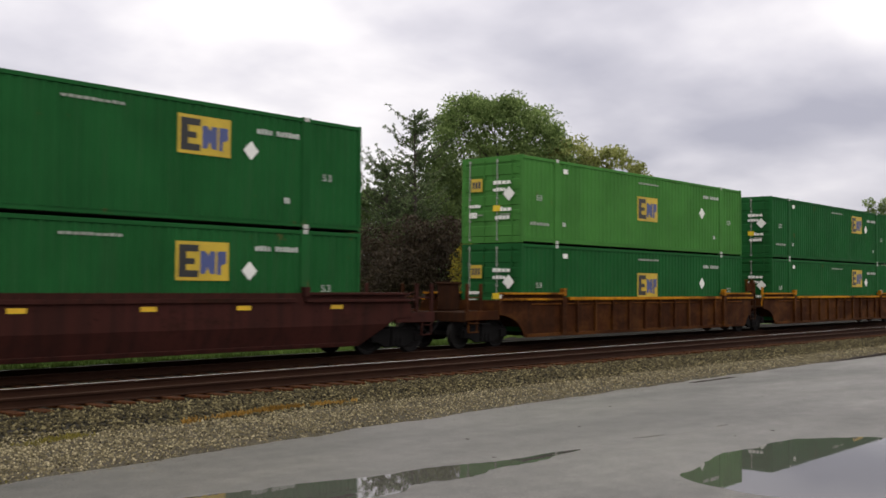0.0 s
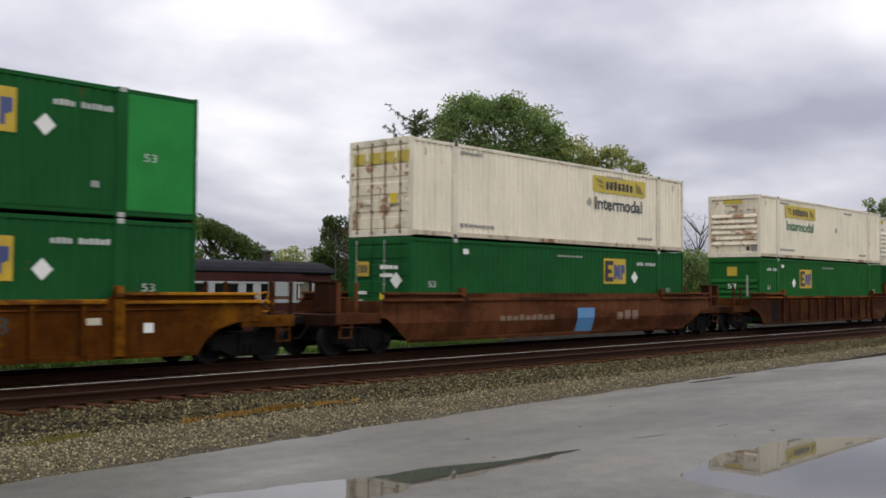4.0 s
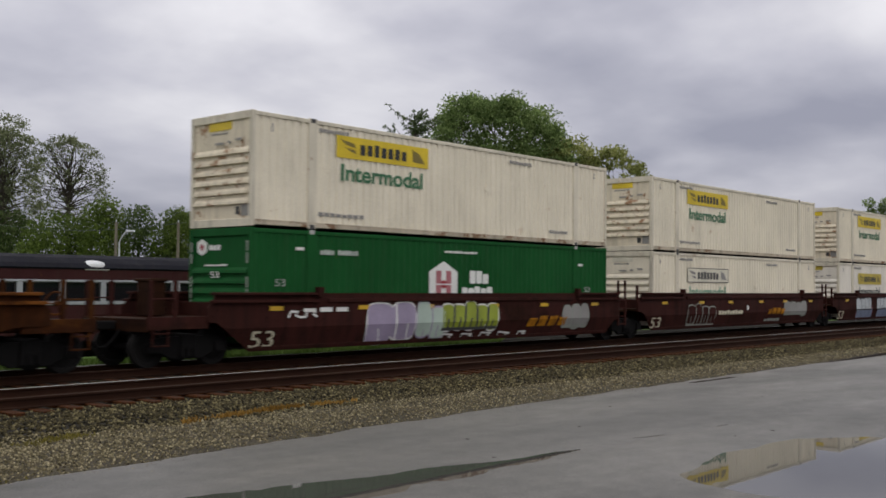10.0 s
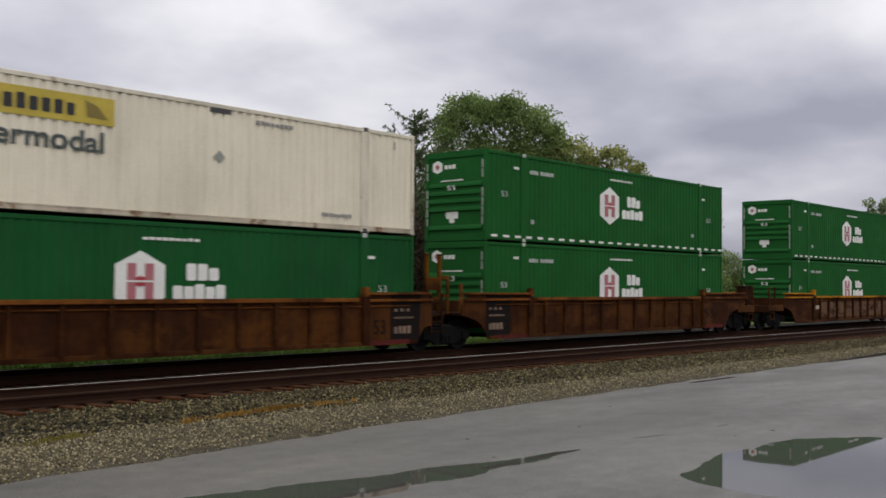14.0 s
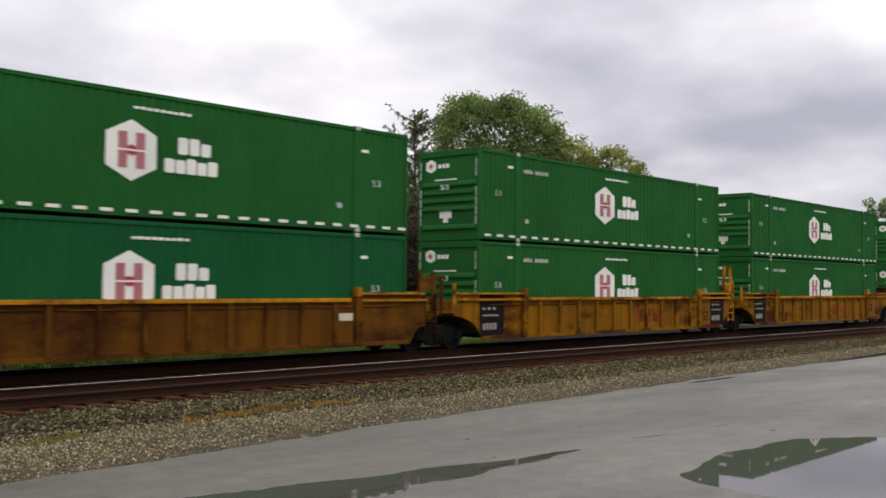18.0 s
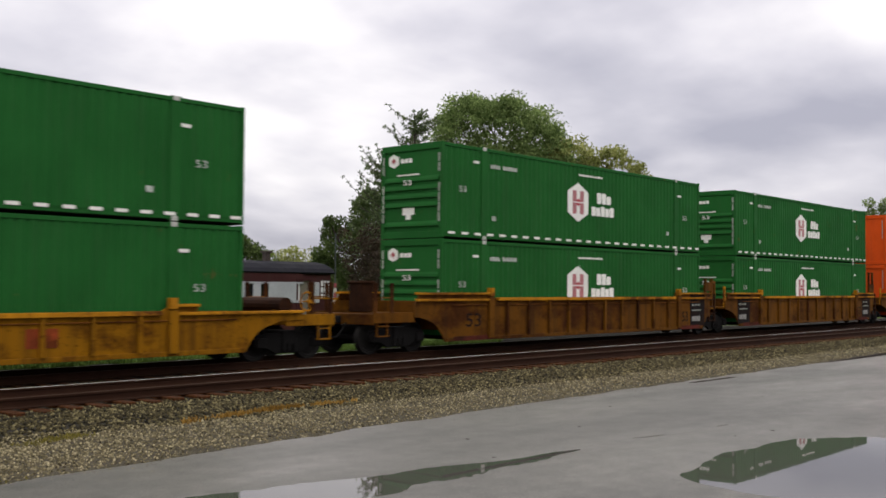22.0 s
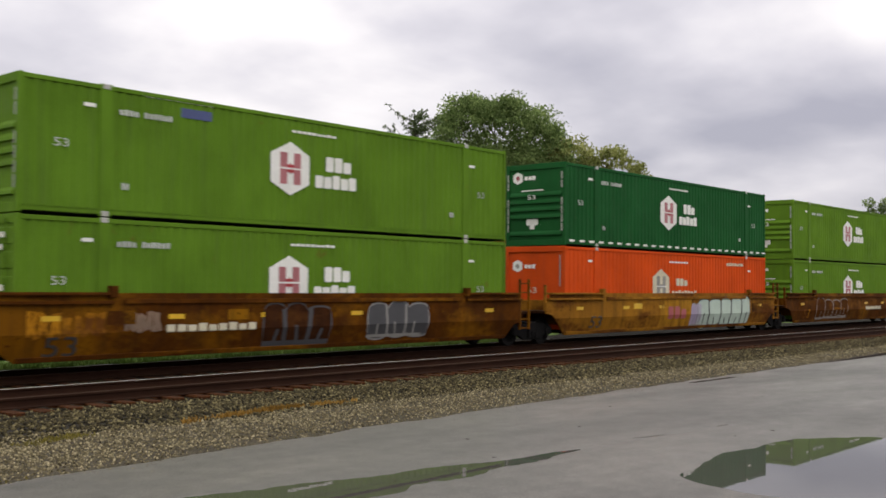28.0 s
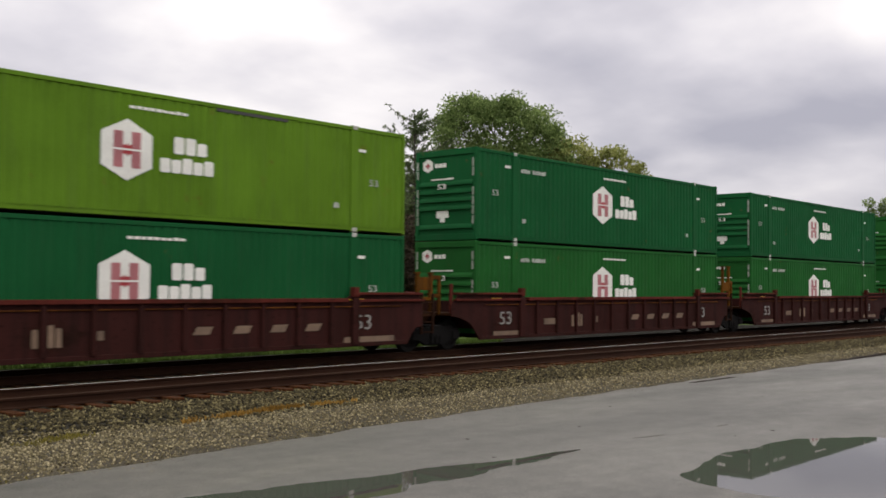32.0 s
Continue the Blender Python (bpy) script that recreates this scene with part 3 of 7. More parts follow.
def lot_details():
    """Small litter on the asphalt, two cracks and dark strips along its edge."""
    rng = random.Random(9)
    for k in range(22):
        x, y = rng.uniform(5, 26), rng.uniform(4.2, 10.3)
        if puddle_one(np.array(x), np.array(y)) > -0.4 or puddle_two(np.array(x), np.array(y)) > -0.2:
            continue
        o = part("fallen_leaf", ("litter", k % 4), lambda bm: prism(bm, [(-0.025, -0.005), (-0.005, -0.014), (0.022, -0.006), (0.028, 0.005), (0.0, 0.012 + 0.003 * (k % 4))], -0.003, 0.003), "litter", None)
        at(o, x, y, 0.009, 90 + rng.uniform(-6, 6), 0, rng.uniform(0, 360))
        tagged(o, "small brown dead leaf on the wet asphalt", "leaf", "litter on the asphalt")
    for x, y, l, a, w in ((12.6, 7.56, 0.6, -14, 0.02), (14.6, 7.3, 0.3, -8, 0.012)):
        def draw(bm):
            q = random.Random(int(x * 10))
            top = [(i * l / 7, w * q.uniform(0.2, 0.6) * math.sin(0.45 + 2.3 * i / 7)) for i in range(8)]
            prism(bm, [(p, -z) for p, z in top] + top[::-1], -0.002, 0.002)
        o = part("crack", ("crack", x), draw, "litter", None)
        at(o, x, y, 0.006, 90, 0, a)
        tagged(o, "thin dark crack in the asphalt", "crack", kind="structure")
    # low dark bars added in place of the shadow line along the asphalt lip
    for x0, x1, y, h in ((20.6, 23.1, 11.02, 0.014), (29.6, 41.0, 11.36, 0.075)):
        def draw(bm):
            q = random.Random(int(x0))
            n = 18
            pts = [(x0 + (x1 - x0) * i / n, h * (0.5 + 0.5 * q.random()) * min(1, 3 * min(i, n - i) / n + 0.15)) for i in range(n + 1)]
            prism(bm, pts + [(x1, -0.1), (x0, -0.1)], -0.07, 0.07)
        o = part("timber_edging", ("edging", x0), draw, "lip_shadow_dark", None)
        at(o, 0, y, 0, 0, 0, 0)
        tagged(o, "added dark bar along the asphalt edge, standing in for the lip's shadow line", "timber")


plain("litter", (0.035, 0.026, 0.018), 0.7)
lot_details()


# ---------------------------------------------------------------- tracks
def rail_outline():
    half = [(0.076, 0.0), (0.076, 0.012), (0.018, 0.032), (0.010, 0.06), (0.010, 0.125), (0.034, 0.142), (0.036, 0.172), (0.026, 0.18)]
    return half + [(-y, z) for y, z in half[::-1]]


def track(name, y, label, x0, x1):
    """Two rails on wooden cross-ties, each a piece of its own."""
    base = tagged(new(name), label, "railway track", kind="structure")
    base.matrix_basis = pose(0, y, 0)

    def draw_rail(bm):
        o = rail_outline()
        a = [bm.verts.new((-60, p, q + RAIL_TOP - 0.18)) for p, q in o]
        b = [bm.verts.new((300, p, q + RAIL_TOP - 0.18)) for p, q in o]
        for i in range(len(o)):
            j = (i + 1) % len(o)
            bm.faces.new((a[i], b[i], b[j], a[j]))
        bm.faces.new(a)
        bm.faces.new(b)

    def draw_head(bm):
        box(bm, -60, 300, -0.022, 0.022, RAIL_TOP - 0.001, RAIL_TOP + 0.002)

    def draw_plate(bm):
        box(bm, -0.09, 0.09, -0.13, 0.13, RAIL_TOP - 0.19, RAIL_TOP - 0.172)

    for s in (-0.7535, 0.7535):
        r = at(part("rail", "rail", draw_rail, "rail_side", base, "rust-brown steel rail"), 0, s)
        at(part("running_surface", "railhead", draw_head, "rail_head" if s > 0 else "rail_head_dull", r, "polished steel running surface" if s > 0 else "dull brown running surface"))
    rng = random.Random(int(y * 10))
    for v in range(3):
        def draw_tie(bm, v=v):
            q = random.Random(v)
            box(bm, -0.115, 0.115, -1.3 + q.uniform(-0.03, 0.03), 1.3 + q.uniform(-0.03, 0.03), RAIL_TOP - 0.36, RAIL_TOP - 0.188, 0.012)
        SHAPES.pop(("tie", v), None)
        shape(("tie", v), draw_tie)
    x = x0
    while x < x1:
        at(part("tie", ("tie", rng.randrange(3)), None, "tie_wood", base), x + rng.uniform(-0.03, 0.03), rng.uniform(-0.06, 0.06), rng.uniform(-0.012, 0.012), 0, 0, rng.uniform(-1.2, 1.2))
        x += 0.52


track("railway_track", SIDING_Y, "empty track with rusty rails, one polished, on weathered wooden ties", 3.0, 92.0)
track("railway_track", TRAIN_Y, "track on wooden ties under the passing train", 3.0, 92.0)
# ---------------------------------------------------------------- freight containers
LONG, WIDE, TALL = 16.154, 2.59, 2.896
HALF = WIDE / 2
POST = 1.981          # lifting posts stand this far from the ends
LOWER_Z, UPPER_Z = 0.63, 3.552

LETTERS = {}


def letters(text, bold=0.0):
    """The outline of a word in the built-in font, as a unit-high mesh in x and z."""
    key = text, bold
    if key not in LETTERS:
        cu = bpy.data.curves.new("letters", "FONT")
        cu.body, cu.size, cu.extrude, cu.offset = text, 1.0, 0.004, bold
        ob = new("letters", cu)
        bpy.context.view_layer.update()
        me = bpy.data.meshes.new_from_object(ob.evaluated_get(bpy.context.evaluated_depsgraph_get()))
        bpy.data.objects.remove(ob)
        n = len(me.vertices)
        co = np.zeros(n * 3, np.float32)
        me.vertices.foreach_get("co", co)
        co = co.reshape(-1, 3)
        co[:, :2] -= co[:, :2].min(0)
        co[:, :2] /= co[:, :2].max(0)
        LETTERS[key] = co.copy(), [tuple(p.vertices) for p in me.polygons]
    return LETTERS[key]


def word(text, w, h, bold=0.0):
    def draw(bm):
        co, faces = letters(text, bold)
        vs = [bm.verts.new((x * w, -0.003 + z, y * h)) for x, y, z in co]
        for f in faces:
            try:
                bm.faces.new([vs[i] for i in f])
            except ValueError:
                pass
    return draw


def blocks(w, h, n, gap=0.25, seed=0, slant=0.0):
    """A row of plain bars in place of lettering that is not spelled out."""
    def draw(bm):
        q = random.Random(seed)
        step = w / n
        for i in range(n):
            a, b = i * step, (i + 1 - gap) * step
            k = q.uniform(0.74, 1.0)
            u, g = h * k, min(b - a, h * k) * 0.13
            if h < 0.3 or slant:
                prism(bm, [(a, 0), (b, 0), (b + slant, u), (a + slant, u)], -0.006, 0)
            else:
                prism(bm, [(a + g, 0), (b - g, 0), (b, g), (b, u - g), (b - g, u), (a + g, u), (a, u - g), (a, g)], -0.006, 0)
    return draw


def code_bars(w, h):
    """Two groups of small bars, four and six, for a painted code."""
    def draw(bm):
        step = w / 11
        for i in range(11):
            if i != 4:
                plate(bm, i * step, (i + 0.78) * step, 0, h * (1.0 if i % 3 else 0.86))
    return draw


def plate_of(w, h):
    def draw(bm):
        plate(bm, 0, w, 0, h, 0.0, 0.006)
    return draw


def hexagon(w, h, depth=0.008):
    def draw(bm):
        prism(bm, [(-w / 2, -h * 0.27), (0, -h / 2), (w / 2, -h * 0.27), (w / 2, h * 0.27), (0, h / 2), (-w / 2, h * 0.27)], -depth, 0, 0.003)
    return draw


def diamond(r):
    def draw(bm):
        prism(bm, [(-r, 0), (0, -r), (r, 0), (0, r)], -0.006, 0)
    return draw


CREST = -HALF + 0.012     # the plane of the side's outer crests


def mark(parent, key, draw, material, x, z, name="lettering", y=CREST, label="", turn=0):
    return at(part(name, key, draw, material, parent, label), x, y, z, 0, 0, turn)


def side_sheet(bm, deep=0.027):
    """A side wall of pressed sheet with upright corrugations."""
    z0, z1, step = 0.15, TALL - 0.11, 0.254
    x, line = 0.09, []
    while x < LONG - 0.09 - step * 0.5:
        line += [(x, 0.0), (x + step * 0.34, 0.0), (x + step * 0.5, deep), (x + step * 0.84, deep)]
        x += step
    line.append((LONG - 0.09, 0.0))
    rows = [[bm.verts.new((a, -HALF + 0.014 + d, z)) for a, d in line] for z in (z0, z1)]
    back = [[bm.verts.new((a, -HALF + 0.062, z)) for a in (0.09, LONG - 0.09)] for z in (z0, z1)]
    for i in range(len(line) - 1):
        bm.faces.new((rows[0][i], rows[0][i + 1], rows[1][i + 1], rows[1][i]))
    bm.faces.new((back[0][0], back[1][0], back[1][1], back[0][1]))


def roof_sheet(bm):
    box(bm, 0.05, LONG - 0.05, -HALF + 0.05, HALF - 0.05, TALL - 0.08, TALL - 0.045)
    for i in range(14):
        x = 0.7 + i * 1.1
        box(bm, x, x + 0.5, -HALF + 0.2, HALF - 0.2, TALL - 0.045, TALL - 0.03)


def floor_sheet(bm):
    box(bm, 0.08, LONG - 0.08, -HALF + 0.05, HALF - 0.05, 0.02, 0.15)


def corner_post(bm):
    box(bm, 0, 0.10, -HALF, -HALF + 0.14, 0.0, TALL, 0.012)


def top_rail(bm):
    box(bm, 0.10, LONG - 0.10, -HALF, -HALF + 0.07, TALL - 0.125, TALL - 0.022, 0.01)


def bottom_rail(bm):
    box(bm, 0.10, LONG - 0.10, -HALF, -HALF + 0.07, 0.04, 0.16, 0.01)
    box(bm, 0.10, LONG - 0.10, -HALF - 0.012, -HALF, 0.15, 0.175)


def lift_post(bm):
    box(bm, -0.14, 0.14, -HALF - 0.006, -HALF + 0.06, 0.0, TALL + 0.004, 0.01)


def casting(bm):
    box(bm, -0.09, 0.09, -HALF - 0.014, -HALF + 0.12, 0.0, 0.118, 0.012)


def end_header(bm):
    box(bm, 0.0, 0.06, -HALF + 0.14, HALF - 0.14, TALL - 0.2, TALL, 0.008)


def end_sill(bm):
    box(bm, 0.0, 0.06, -HALF + 0.14, HALF - 0.14, 0.0, 0.2, 0.008)


def front_sheet(bm):
    box(bm, 0.05, 0.09, -HALF + 0.1, HALF - 0.1, 0.15, TALL - 0.15)


def front_rib(bm):
    y0, y1 = -HALF + 0.17, HALF - 0.17
    pts = [(0.05, -0.075), (-0.02, -0.05), (-0.008, 0.02), (0.05, 0.10)]
    a = [bm.verts.new((x, y0, z)) for x, z in pts]
    b = [bm.verts.new((x, y1, z)) for x, z in pts]
    for i in range(3):
        bm.faces.new((a[i], b[i], b[i + 1], a[i + 1]))
    bm.faces.new(a)
    bm.faces.new(b)


def door_leaf(bm):
    """One door leaf, with pressed fields, drawn between y = 0 and its width."""
    w = HALF - 0.115
    pts = [(0.08, TALL - 0.13), (0.08, 0.13), (0.03, 0.13)]
    for k in range(5):
        z = 0.22 + k * 0.51
        pts += [(0.03, z), (0.008, z + 0.02), (0.008, z + 0.34), (0.03, z + 0.36)]
    prism(bm, pts + [(0.03, TALL - 0.13)], 0, w)


def lock_bar(bm):
    rod(bm, (-0.022, 0, 0.08), (-0.022, 0, TALL - 0.08), 0.017, n=8)
    for z in (0.12, 0.75, 1.5, 2.2, TALL - 0.15):
        box(bm, -0.04, 0.03, -0.035, 0.035, z - 0.03, z + 0.03)


def lock_handle(bm):
    box(bm, -0.05, -0.03, 0, 0.42, 0.93, 0.965)


def hinge(bm):
    box(bm, -0.012, 0.03, -0.06, 0.08, -0.05, 0.05, 0.006)


def container(style, s, z, lead="front", body="green_dark", label="", extra=None, trim=None, ends=None):
    """A 53-foot container: origin at the middle of its leading bottom edge."""
    c = tagged(new("cargo_container"), label, "container", "stacked containers on the train")
    trim = trim or body
    ends = ends or body
    for far in (0, 1):
        turn = dict(rz=180, x=LONG) if far else {}
        at(part("side_wall", ("side", style == "box_white"), (lambda bm: side_sheet(bm, 0.042)) if style == "box_white" else side_sheet, body, c), **turn)
        at(part("top_rail", "toprail", top_rail, trim, c), **turn)
        at(part("bottom_rail", "botrail", bottom_rail, "white_rail" if style == "box_white" else trim, c), **turn)
        for x in (POST, LONG - POST):
            xx = LONG - x if far else x
            p = at(part("lifting_post", "liftpost", lift_post, trim, c), xx, 0, 0, 0, 0, 180 if far else 0)
            for zz in (0.0, TALL - 0.115):
                at(part("corner_casting", "casting", casting, "mark_dark" if style == "box_white" else "pale_steel", p, "steel corner casting"), 0, 0, zz)
        for e in (0, 1):
            at(part("corner_post", ("cpost", e), corner_post if not e else (lambda bm: box(bm, LONG - 0.10, LONG, -HALF, -HALF + 0.14, 0.0, TALL, 0.012)), trim, c), **turn)
    part("roof", "roof", roof_sheet, body, c)
    part("underframe", "under", floor_sheet, "car_black", c)
    for e in (0, 1):
        kind = lead if e == 0 else ("front" if lead == "doors" else "doors")
        put = (lambda ob: at(ob)) if e == 0 else (lambda ob: at(ob, LONG, 0, 0, 0, 0, 180))
        put(part("end_header", "endheader", end_header, trim, c))
        put(part("end_sill", "endsill", end_sill, trim, c))
        if kind == "front":
            w = put(part("end_wall", "frontsheet", front_sheet, ends, c))
            if style == "box_white":
                zs = [0.62 + 0.255 * i for i in range(6)]
            elif style == "box_plain":
                zs = []
            else:
                zs = [0.42, 1.02, 1.28, 1.54, 1.80]
            for zz in zs if not e else zs[::3]:
                at(part("end_rib", "frontrib", front_rib, ends, w), 0, 0, zz)
        else:
            for sgn in (-1, 1):
                y0 = -HALF + 0.115 if sgn < 0 else 0.0
                leaf = put(part("door", "doorleaf", door_leaf, ends, c))
                leaf.matrix_basis = leaf.matrix_basis @ pose(0, y0, 0)
                if e:
                    continue
                for yy in (0.30, 0.92):
                    at(part("locking_bar", "lockbar", lock_bar, "mark_worn" if style == "box_white" else "mark_faded" if yy > 0.5 else ends, leaf), 0, yy)
                at(part("handle", "handle", lock_handle, "mark_grey", leaf), 0, 0.34)
                for zz in (0.35, 1.0, 1.9, 2.55):
                    at(part("hinge", "hinge", hinge, ends, leaf), 0, 0.02 if sgn < 0 else HALF - 0.14, zz)
    LEADS[c.name] = lead
    if extra:
        extra(c, lead)
    for x in (0.78, LONG - 1.42) if style != "box_white" else ():
        mark(c, "n53", word("53", 0.33, 0.18), "mark_pale" if style != "box_white" else "mark_grey", x, 1.43 - (0.14 if x > 2 else 0) if style != "box_plain" else 0.62, label="painted length figure")
    return c


LEADS = {}


def end_mark(c, key, draw, material, y, z, name="lettering", label=""):
    """A mark on the leading end: y is measured across the end, towards the lot side."""
    x = 0.004 if LEADS[c.name] == "doors" else -0.022 if 0.92 < z < 1.9 else 0.044
    return at(part(name, key, draw, material, c, label), x, y, z, 0, 0, -90)


def dress_yellow(panel, dia, pz=1.6, panel_mat="logo_yellow", far_mark=True):
    """Markings of the green containers with the yellow logo panel."""
    def put(c, lead):
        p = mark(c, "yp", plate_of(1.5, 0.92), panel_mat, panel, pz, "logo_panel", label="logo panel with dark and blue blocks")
        at(part("logo_shape", "yp_frame", lambda bm: prism(bm, [(0.08, 0.08), (0.62, 0.08), (0.62, 0.24), (0.28, 0.24), (0.28, 0.38), (0.52, 0.38), (0.52, 0.52), (0.28, 0.52), (0.28, 0.68), (0.62, 0.68), (0.62, 0.84), (0.08, 0.84)], -0.006, 0), "sign_ink", p), 0, -0.007)
        at(part("logo_shape", "yp_blue", lambda bm: prism(bm, [(0.68, 0.16), (0.82, 0.16), (0.88, 0.34), (0.96, 0.16), (1.10, 0.16), (1.10, 0.70), (0.96, 0.70), (0.90, 0.58), (0.82, 0.70), (0.68, 0.70)], -0.006, 0), "mark_blue", p), 0, -0.007)
        at(part("logo_shape", "yp_blue2", lambda bm: prism(bm, [(1.16, 0.14), (1.27, 0.14), (1.27, 0.36), (1.42, 0.42), (1.42, 0.70), (1.16, 0.70)], -0.006, 0), "mark_blue", p), 0, -0.007)
        mark(c, "dia", diamond(0.235), "mark_white", dia if pz > 1.4 else dia + 0.25, pz + 0.25 if pz > 1.4 else pz + 0.56, "placard", label="white diamond placard")
        mark(c, "toptext", blocks(1.55, 0.075, 9, 0.2, 3), "mark_faded", 7.35, 2.5)
        mark(c, "rep", code_bars(1.4, 0.13), "mark_pale", 0.75 if lead == "front" else 12.55, 2.30)
        mark(c, "tag", plate_of(0.26, 0.16), "mark_white", 2.36, 2.45, "sticker")
        mark(c, "tag2", blocks(0.2, 0.18, 2, 0.2, 4), "mark_pale", 2.32, 0.62, "sticker")
        mark(c, "tag2", blocks(0.2, 0.18, 2, 0.2, 4), "mark_pale", 13.45, 0.62, "sticker")
        mark(c, "bar", blocks(1.1, 0.11, 6, 0.2, 8), "mark_faded", 0.45, 0.60)
        if lead == "doors":
            e = end_mark(c, "yp_small", plate_of(0.48, 0.44), "logo_yellow", 0.84, 1.74, "logo_panel", "small yellow logo panel")
            e.location.x = -0.045
            at(part("logo_shape", "yp_tiny", lambda bm: [plate(bm, u, u + 0.09, 0.1, 0.34) for u in (0.06, 0.19, 0.32)], "mark_dark", e), 0, -0.007)
            for k, (y, z, w, h) in enumerate(((-0.12, 1.95, 0.75, 0.13), (-0.12, 1.72, 0.55, 0.12), (-0.20, 1.05, 0.70, 0.14), (-0.20, 0.78, 0.62, 0.14), (0.92, 1.2, 0.5, 0.12), (0.92, 0.85, 0.34, 0.2))):
                end_mark(c, ("eb", k), blocks(w, h, 4, 0.2, k), "mark_white", y, z).location.x = -0.045
            end_mark(c, "ey", plate_of(0.3, 0.2), "sign_yellow", -0.12, 1.05, "sticker").location.x = -0.05
            end_mark(c, "edia", diamond(0.24), "mark_white", -0.78, 1.62, "placard").location.x = -0.05
        else:
            end_mark(c, "yp_small2", plate_of(0.5, 0.42), panel_mat, 0.36, 2.05, "logo_panel", "small logo panel")
            end_mark(c, "n53e", word("53", 0.42, 0.24), "mark_white", 0.30, 1.45, label="painted length figure")
            end_mark(c, "upr", blocks(0.12, 1.0, 1, 0.1, 2), "mark_faded", -0.62, 1.1)
    return put


def dress_hexagon(words=2, shift=0.0, rows_z=1.5, dashes=False, door=False, soft=False, red=True):
    """Markings of the containers with the white hexagon."""
    def put(c, lead):
        cz = rows_z
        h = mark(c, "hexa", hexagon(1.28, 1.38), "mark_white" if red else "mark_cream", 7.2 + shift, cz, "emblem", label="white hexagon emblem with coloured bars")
        rm = "mark_red" if red else "mark_grey"
        at(part("emblem_bar", "hexbar", lambda bm: prism(bm, [(-0.34, -0.405), (-0.11, -0.405), (-0.11, -0.08), (0.11, -0.08), (0.11, -0.405), (0.34, -0.405), (0.34, 0.405), (0.11, 0.405), (0.11, 0.08), (-0.11, 0.08), (-0.11, 0.405), (-0.34, 0.405)], -0.006, 0), "emblem_rose" if red else rm, h), 0, -0.01)
        if red:
            at(part("emblem_centre", "hexcross", lambda bm: prism(bm, [(-0.11, -0.1), (-0.03, -0.1), (0.0, -0.15), (0.03, -0.1), (0.11, -0.1), (0.11, 0.1), (0.03, 0.1), (0.0, 0.15), (-0.03, 0.1), (-0.11, 0.1)], -0.006, 0), "emblem_red", h), 0, -0.014)
        at(part("emblem_line", "hexline", lambda bm: plate(bm, -0.36, 0.36, -0.02, 0.02), "mark_white", h), 0, -0.018)
        mark(c, ("w1", red), blocks(0.95, 0.40 if red else 0.3, 3, 0.14, 2), "mark_white" if red else "mark_cream", 8.42 + shift, cz + 0.03, "lettering_block", label="white block lettering bar")
        mark(c, ("w2", words), blocks(1.5 if words == 2 else 2.1, 0.40 if red else 0.3, 5 if words == 2 else 8, 0.12 if red else 0.25, 7), "mark_white" if red else "mark_cream", 8.06 + shift, cz - 0.42, "lettering_block", label="white block lettering bar")
        mark(c, "toptext", blocks(1.6, 0.075, 9, 0.2, 3), "mark_white", 7.25, 2.46)
        if words == 2:
            mark(c, "rep2", code_bars(1.38, 0.13), "mark_pale", 2.3, 2.27)
        else:
            mark(c, "rep3", blocks(1.6, 0.13, 10, 0.25, 5), "mark_cream", 12.25, 2.44)
        mark(c, "tag3", plate_of(0.27, 0.08), "mark_white", 1.45, 2.36, "sticker")
        mark(c, "tag3", plate_of(0.27, 0.08), "mark_white", 14.32, 2.2, "sticker")
        mark(c, "tag2", blocks(0.2, 0.18, 2, 0.2, 4), "mark_pale", 2.38, 0.62, "sticker")
        mark(c, "tag2", blocks(0.2, 0.18, 2, 0.2, 4), "mark_pale", 13.42, 0.62, "sticker")
        if dashes:
            mark(c, "dashes", lambda bm: [plate(bm, 0.25 + i * 0.62, 0.55 + i * 0.62, 0, 0.075) for i in range(26) if not 1.6 < 0.25 + i * 0.62 < 1.95], "mark_white", 0, 0.125, "reflective_strip", y=-HALF - 0.014, label="dashed white reflective strip")
        e = end_mark(c, "hex_small", hexagon(0.42, 0.44), "mark_white", 0.78, 2.42 if words == 2 else 2.2, "emblem", "small white hexagon emblem")
        at(part("emblem_figure", "hexdot", diamond(0.1), rm, e), 0, -0.01)
        end_mark(c, "wend", blocks(0.5, 0.16, 3, 0.2, 4), "mark_white", 0.48, 2.34 if words == 2 else 2.12)
        if lead == "front":
            if words == 2:
                end_mark(c, "line1", blocks(0.95, 0.05, 8, 0.1, 4), "mark_white", 0.58, 1.93).location.x = -0.012
                end_mark(c, "n53f", word("53", 0.34, 0.16), "mark_white", 0.30, 1.63, label="painted length figure").location.x = -0.03
                end_mark(c, "lab", plate_of(0.5, 0.24), "mark_white", 0.40, 0.72, "label")
                end_mark(c, "lab2", plate_of(0.2, 0.14), "mark_white", 0.25, 0.58, "label")
                for y in (-1.12, 1.22):
                    end_mark(c, "pstrip", lambda bm: [plate(bm, 0, 0.07, 0.5 + 0.3 * k, 0.76 + 0.3 * k) for k in range(7) if k != 4], "mark_faded", y, 0.0, "reflective_strip").location.x = -0.004
            else:
                end_mark(c, "n53g", word("53", 0.4, 0.2), "mark_cream", 0.30, 1.25, label="painted length figure")
                end_mark(c, "lab3", plate_of(0.44, 0.26), "mark_cream", 0.40, 0.55, "label")
                end_mark(c, "pstrip2", blocks(0.05, 1.1, 1, 0.1, 2), "mark_faded", -1.08, 1.5)
        else:
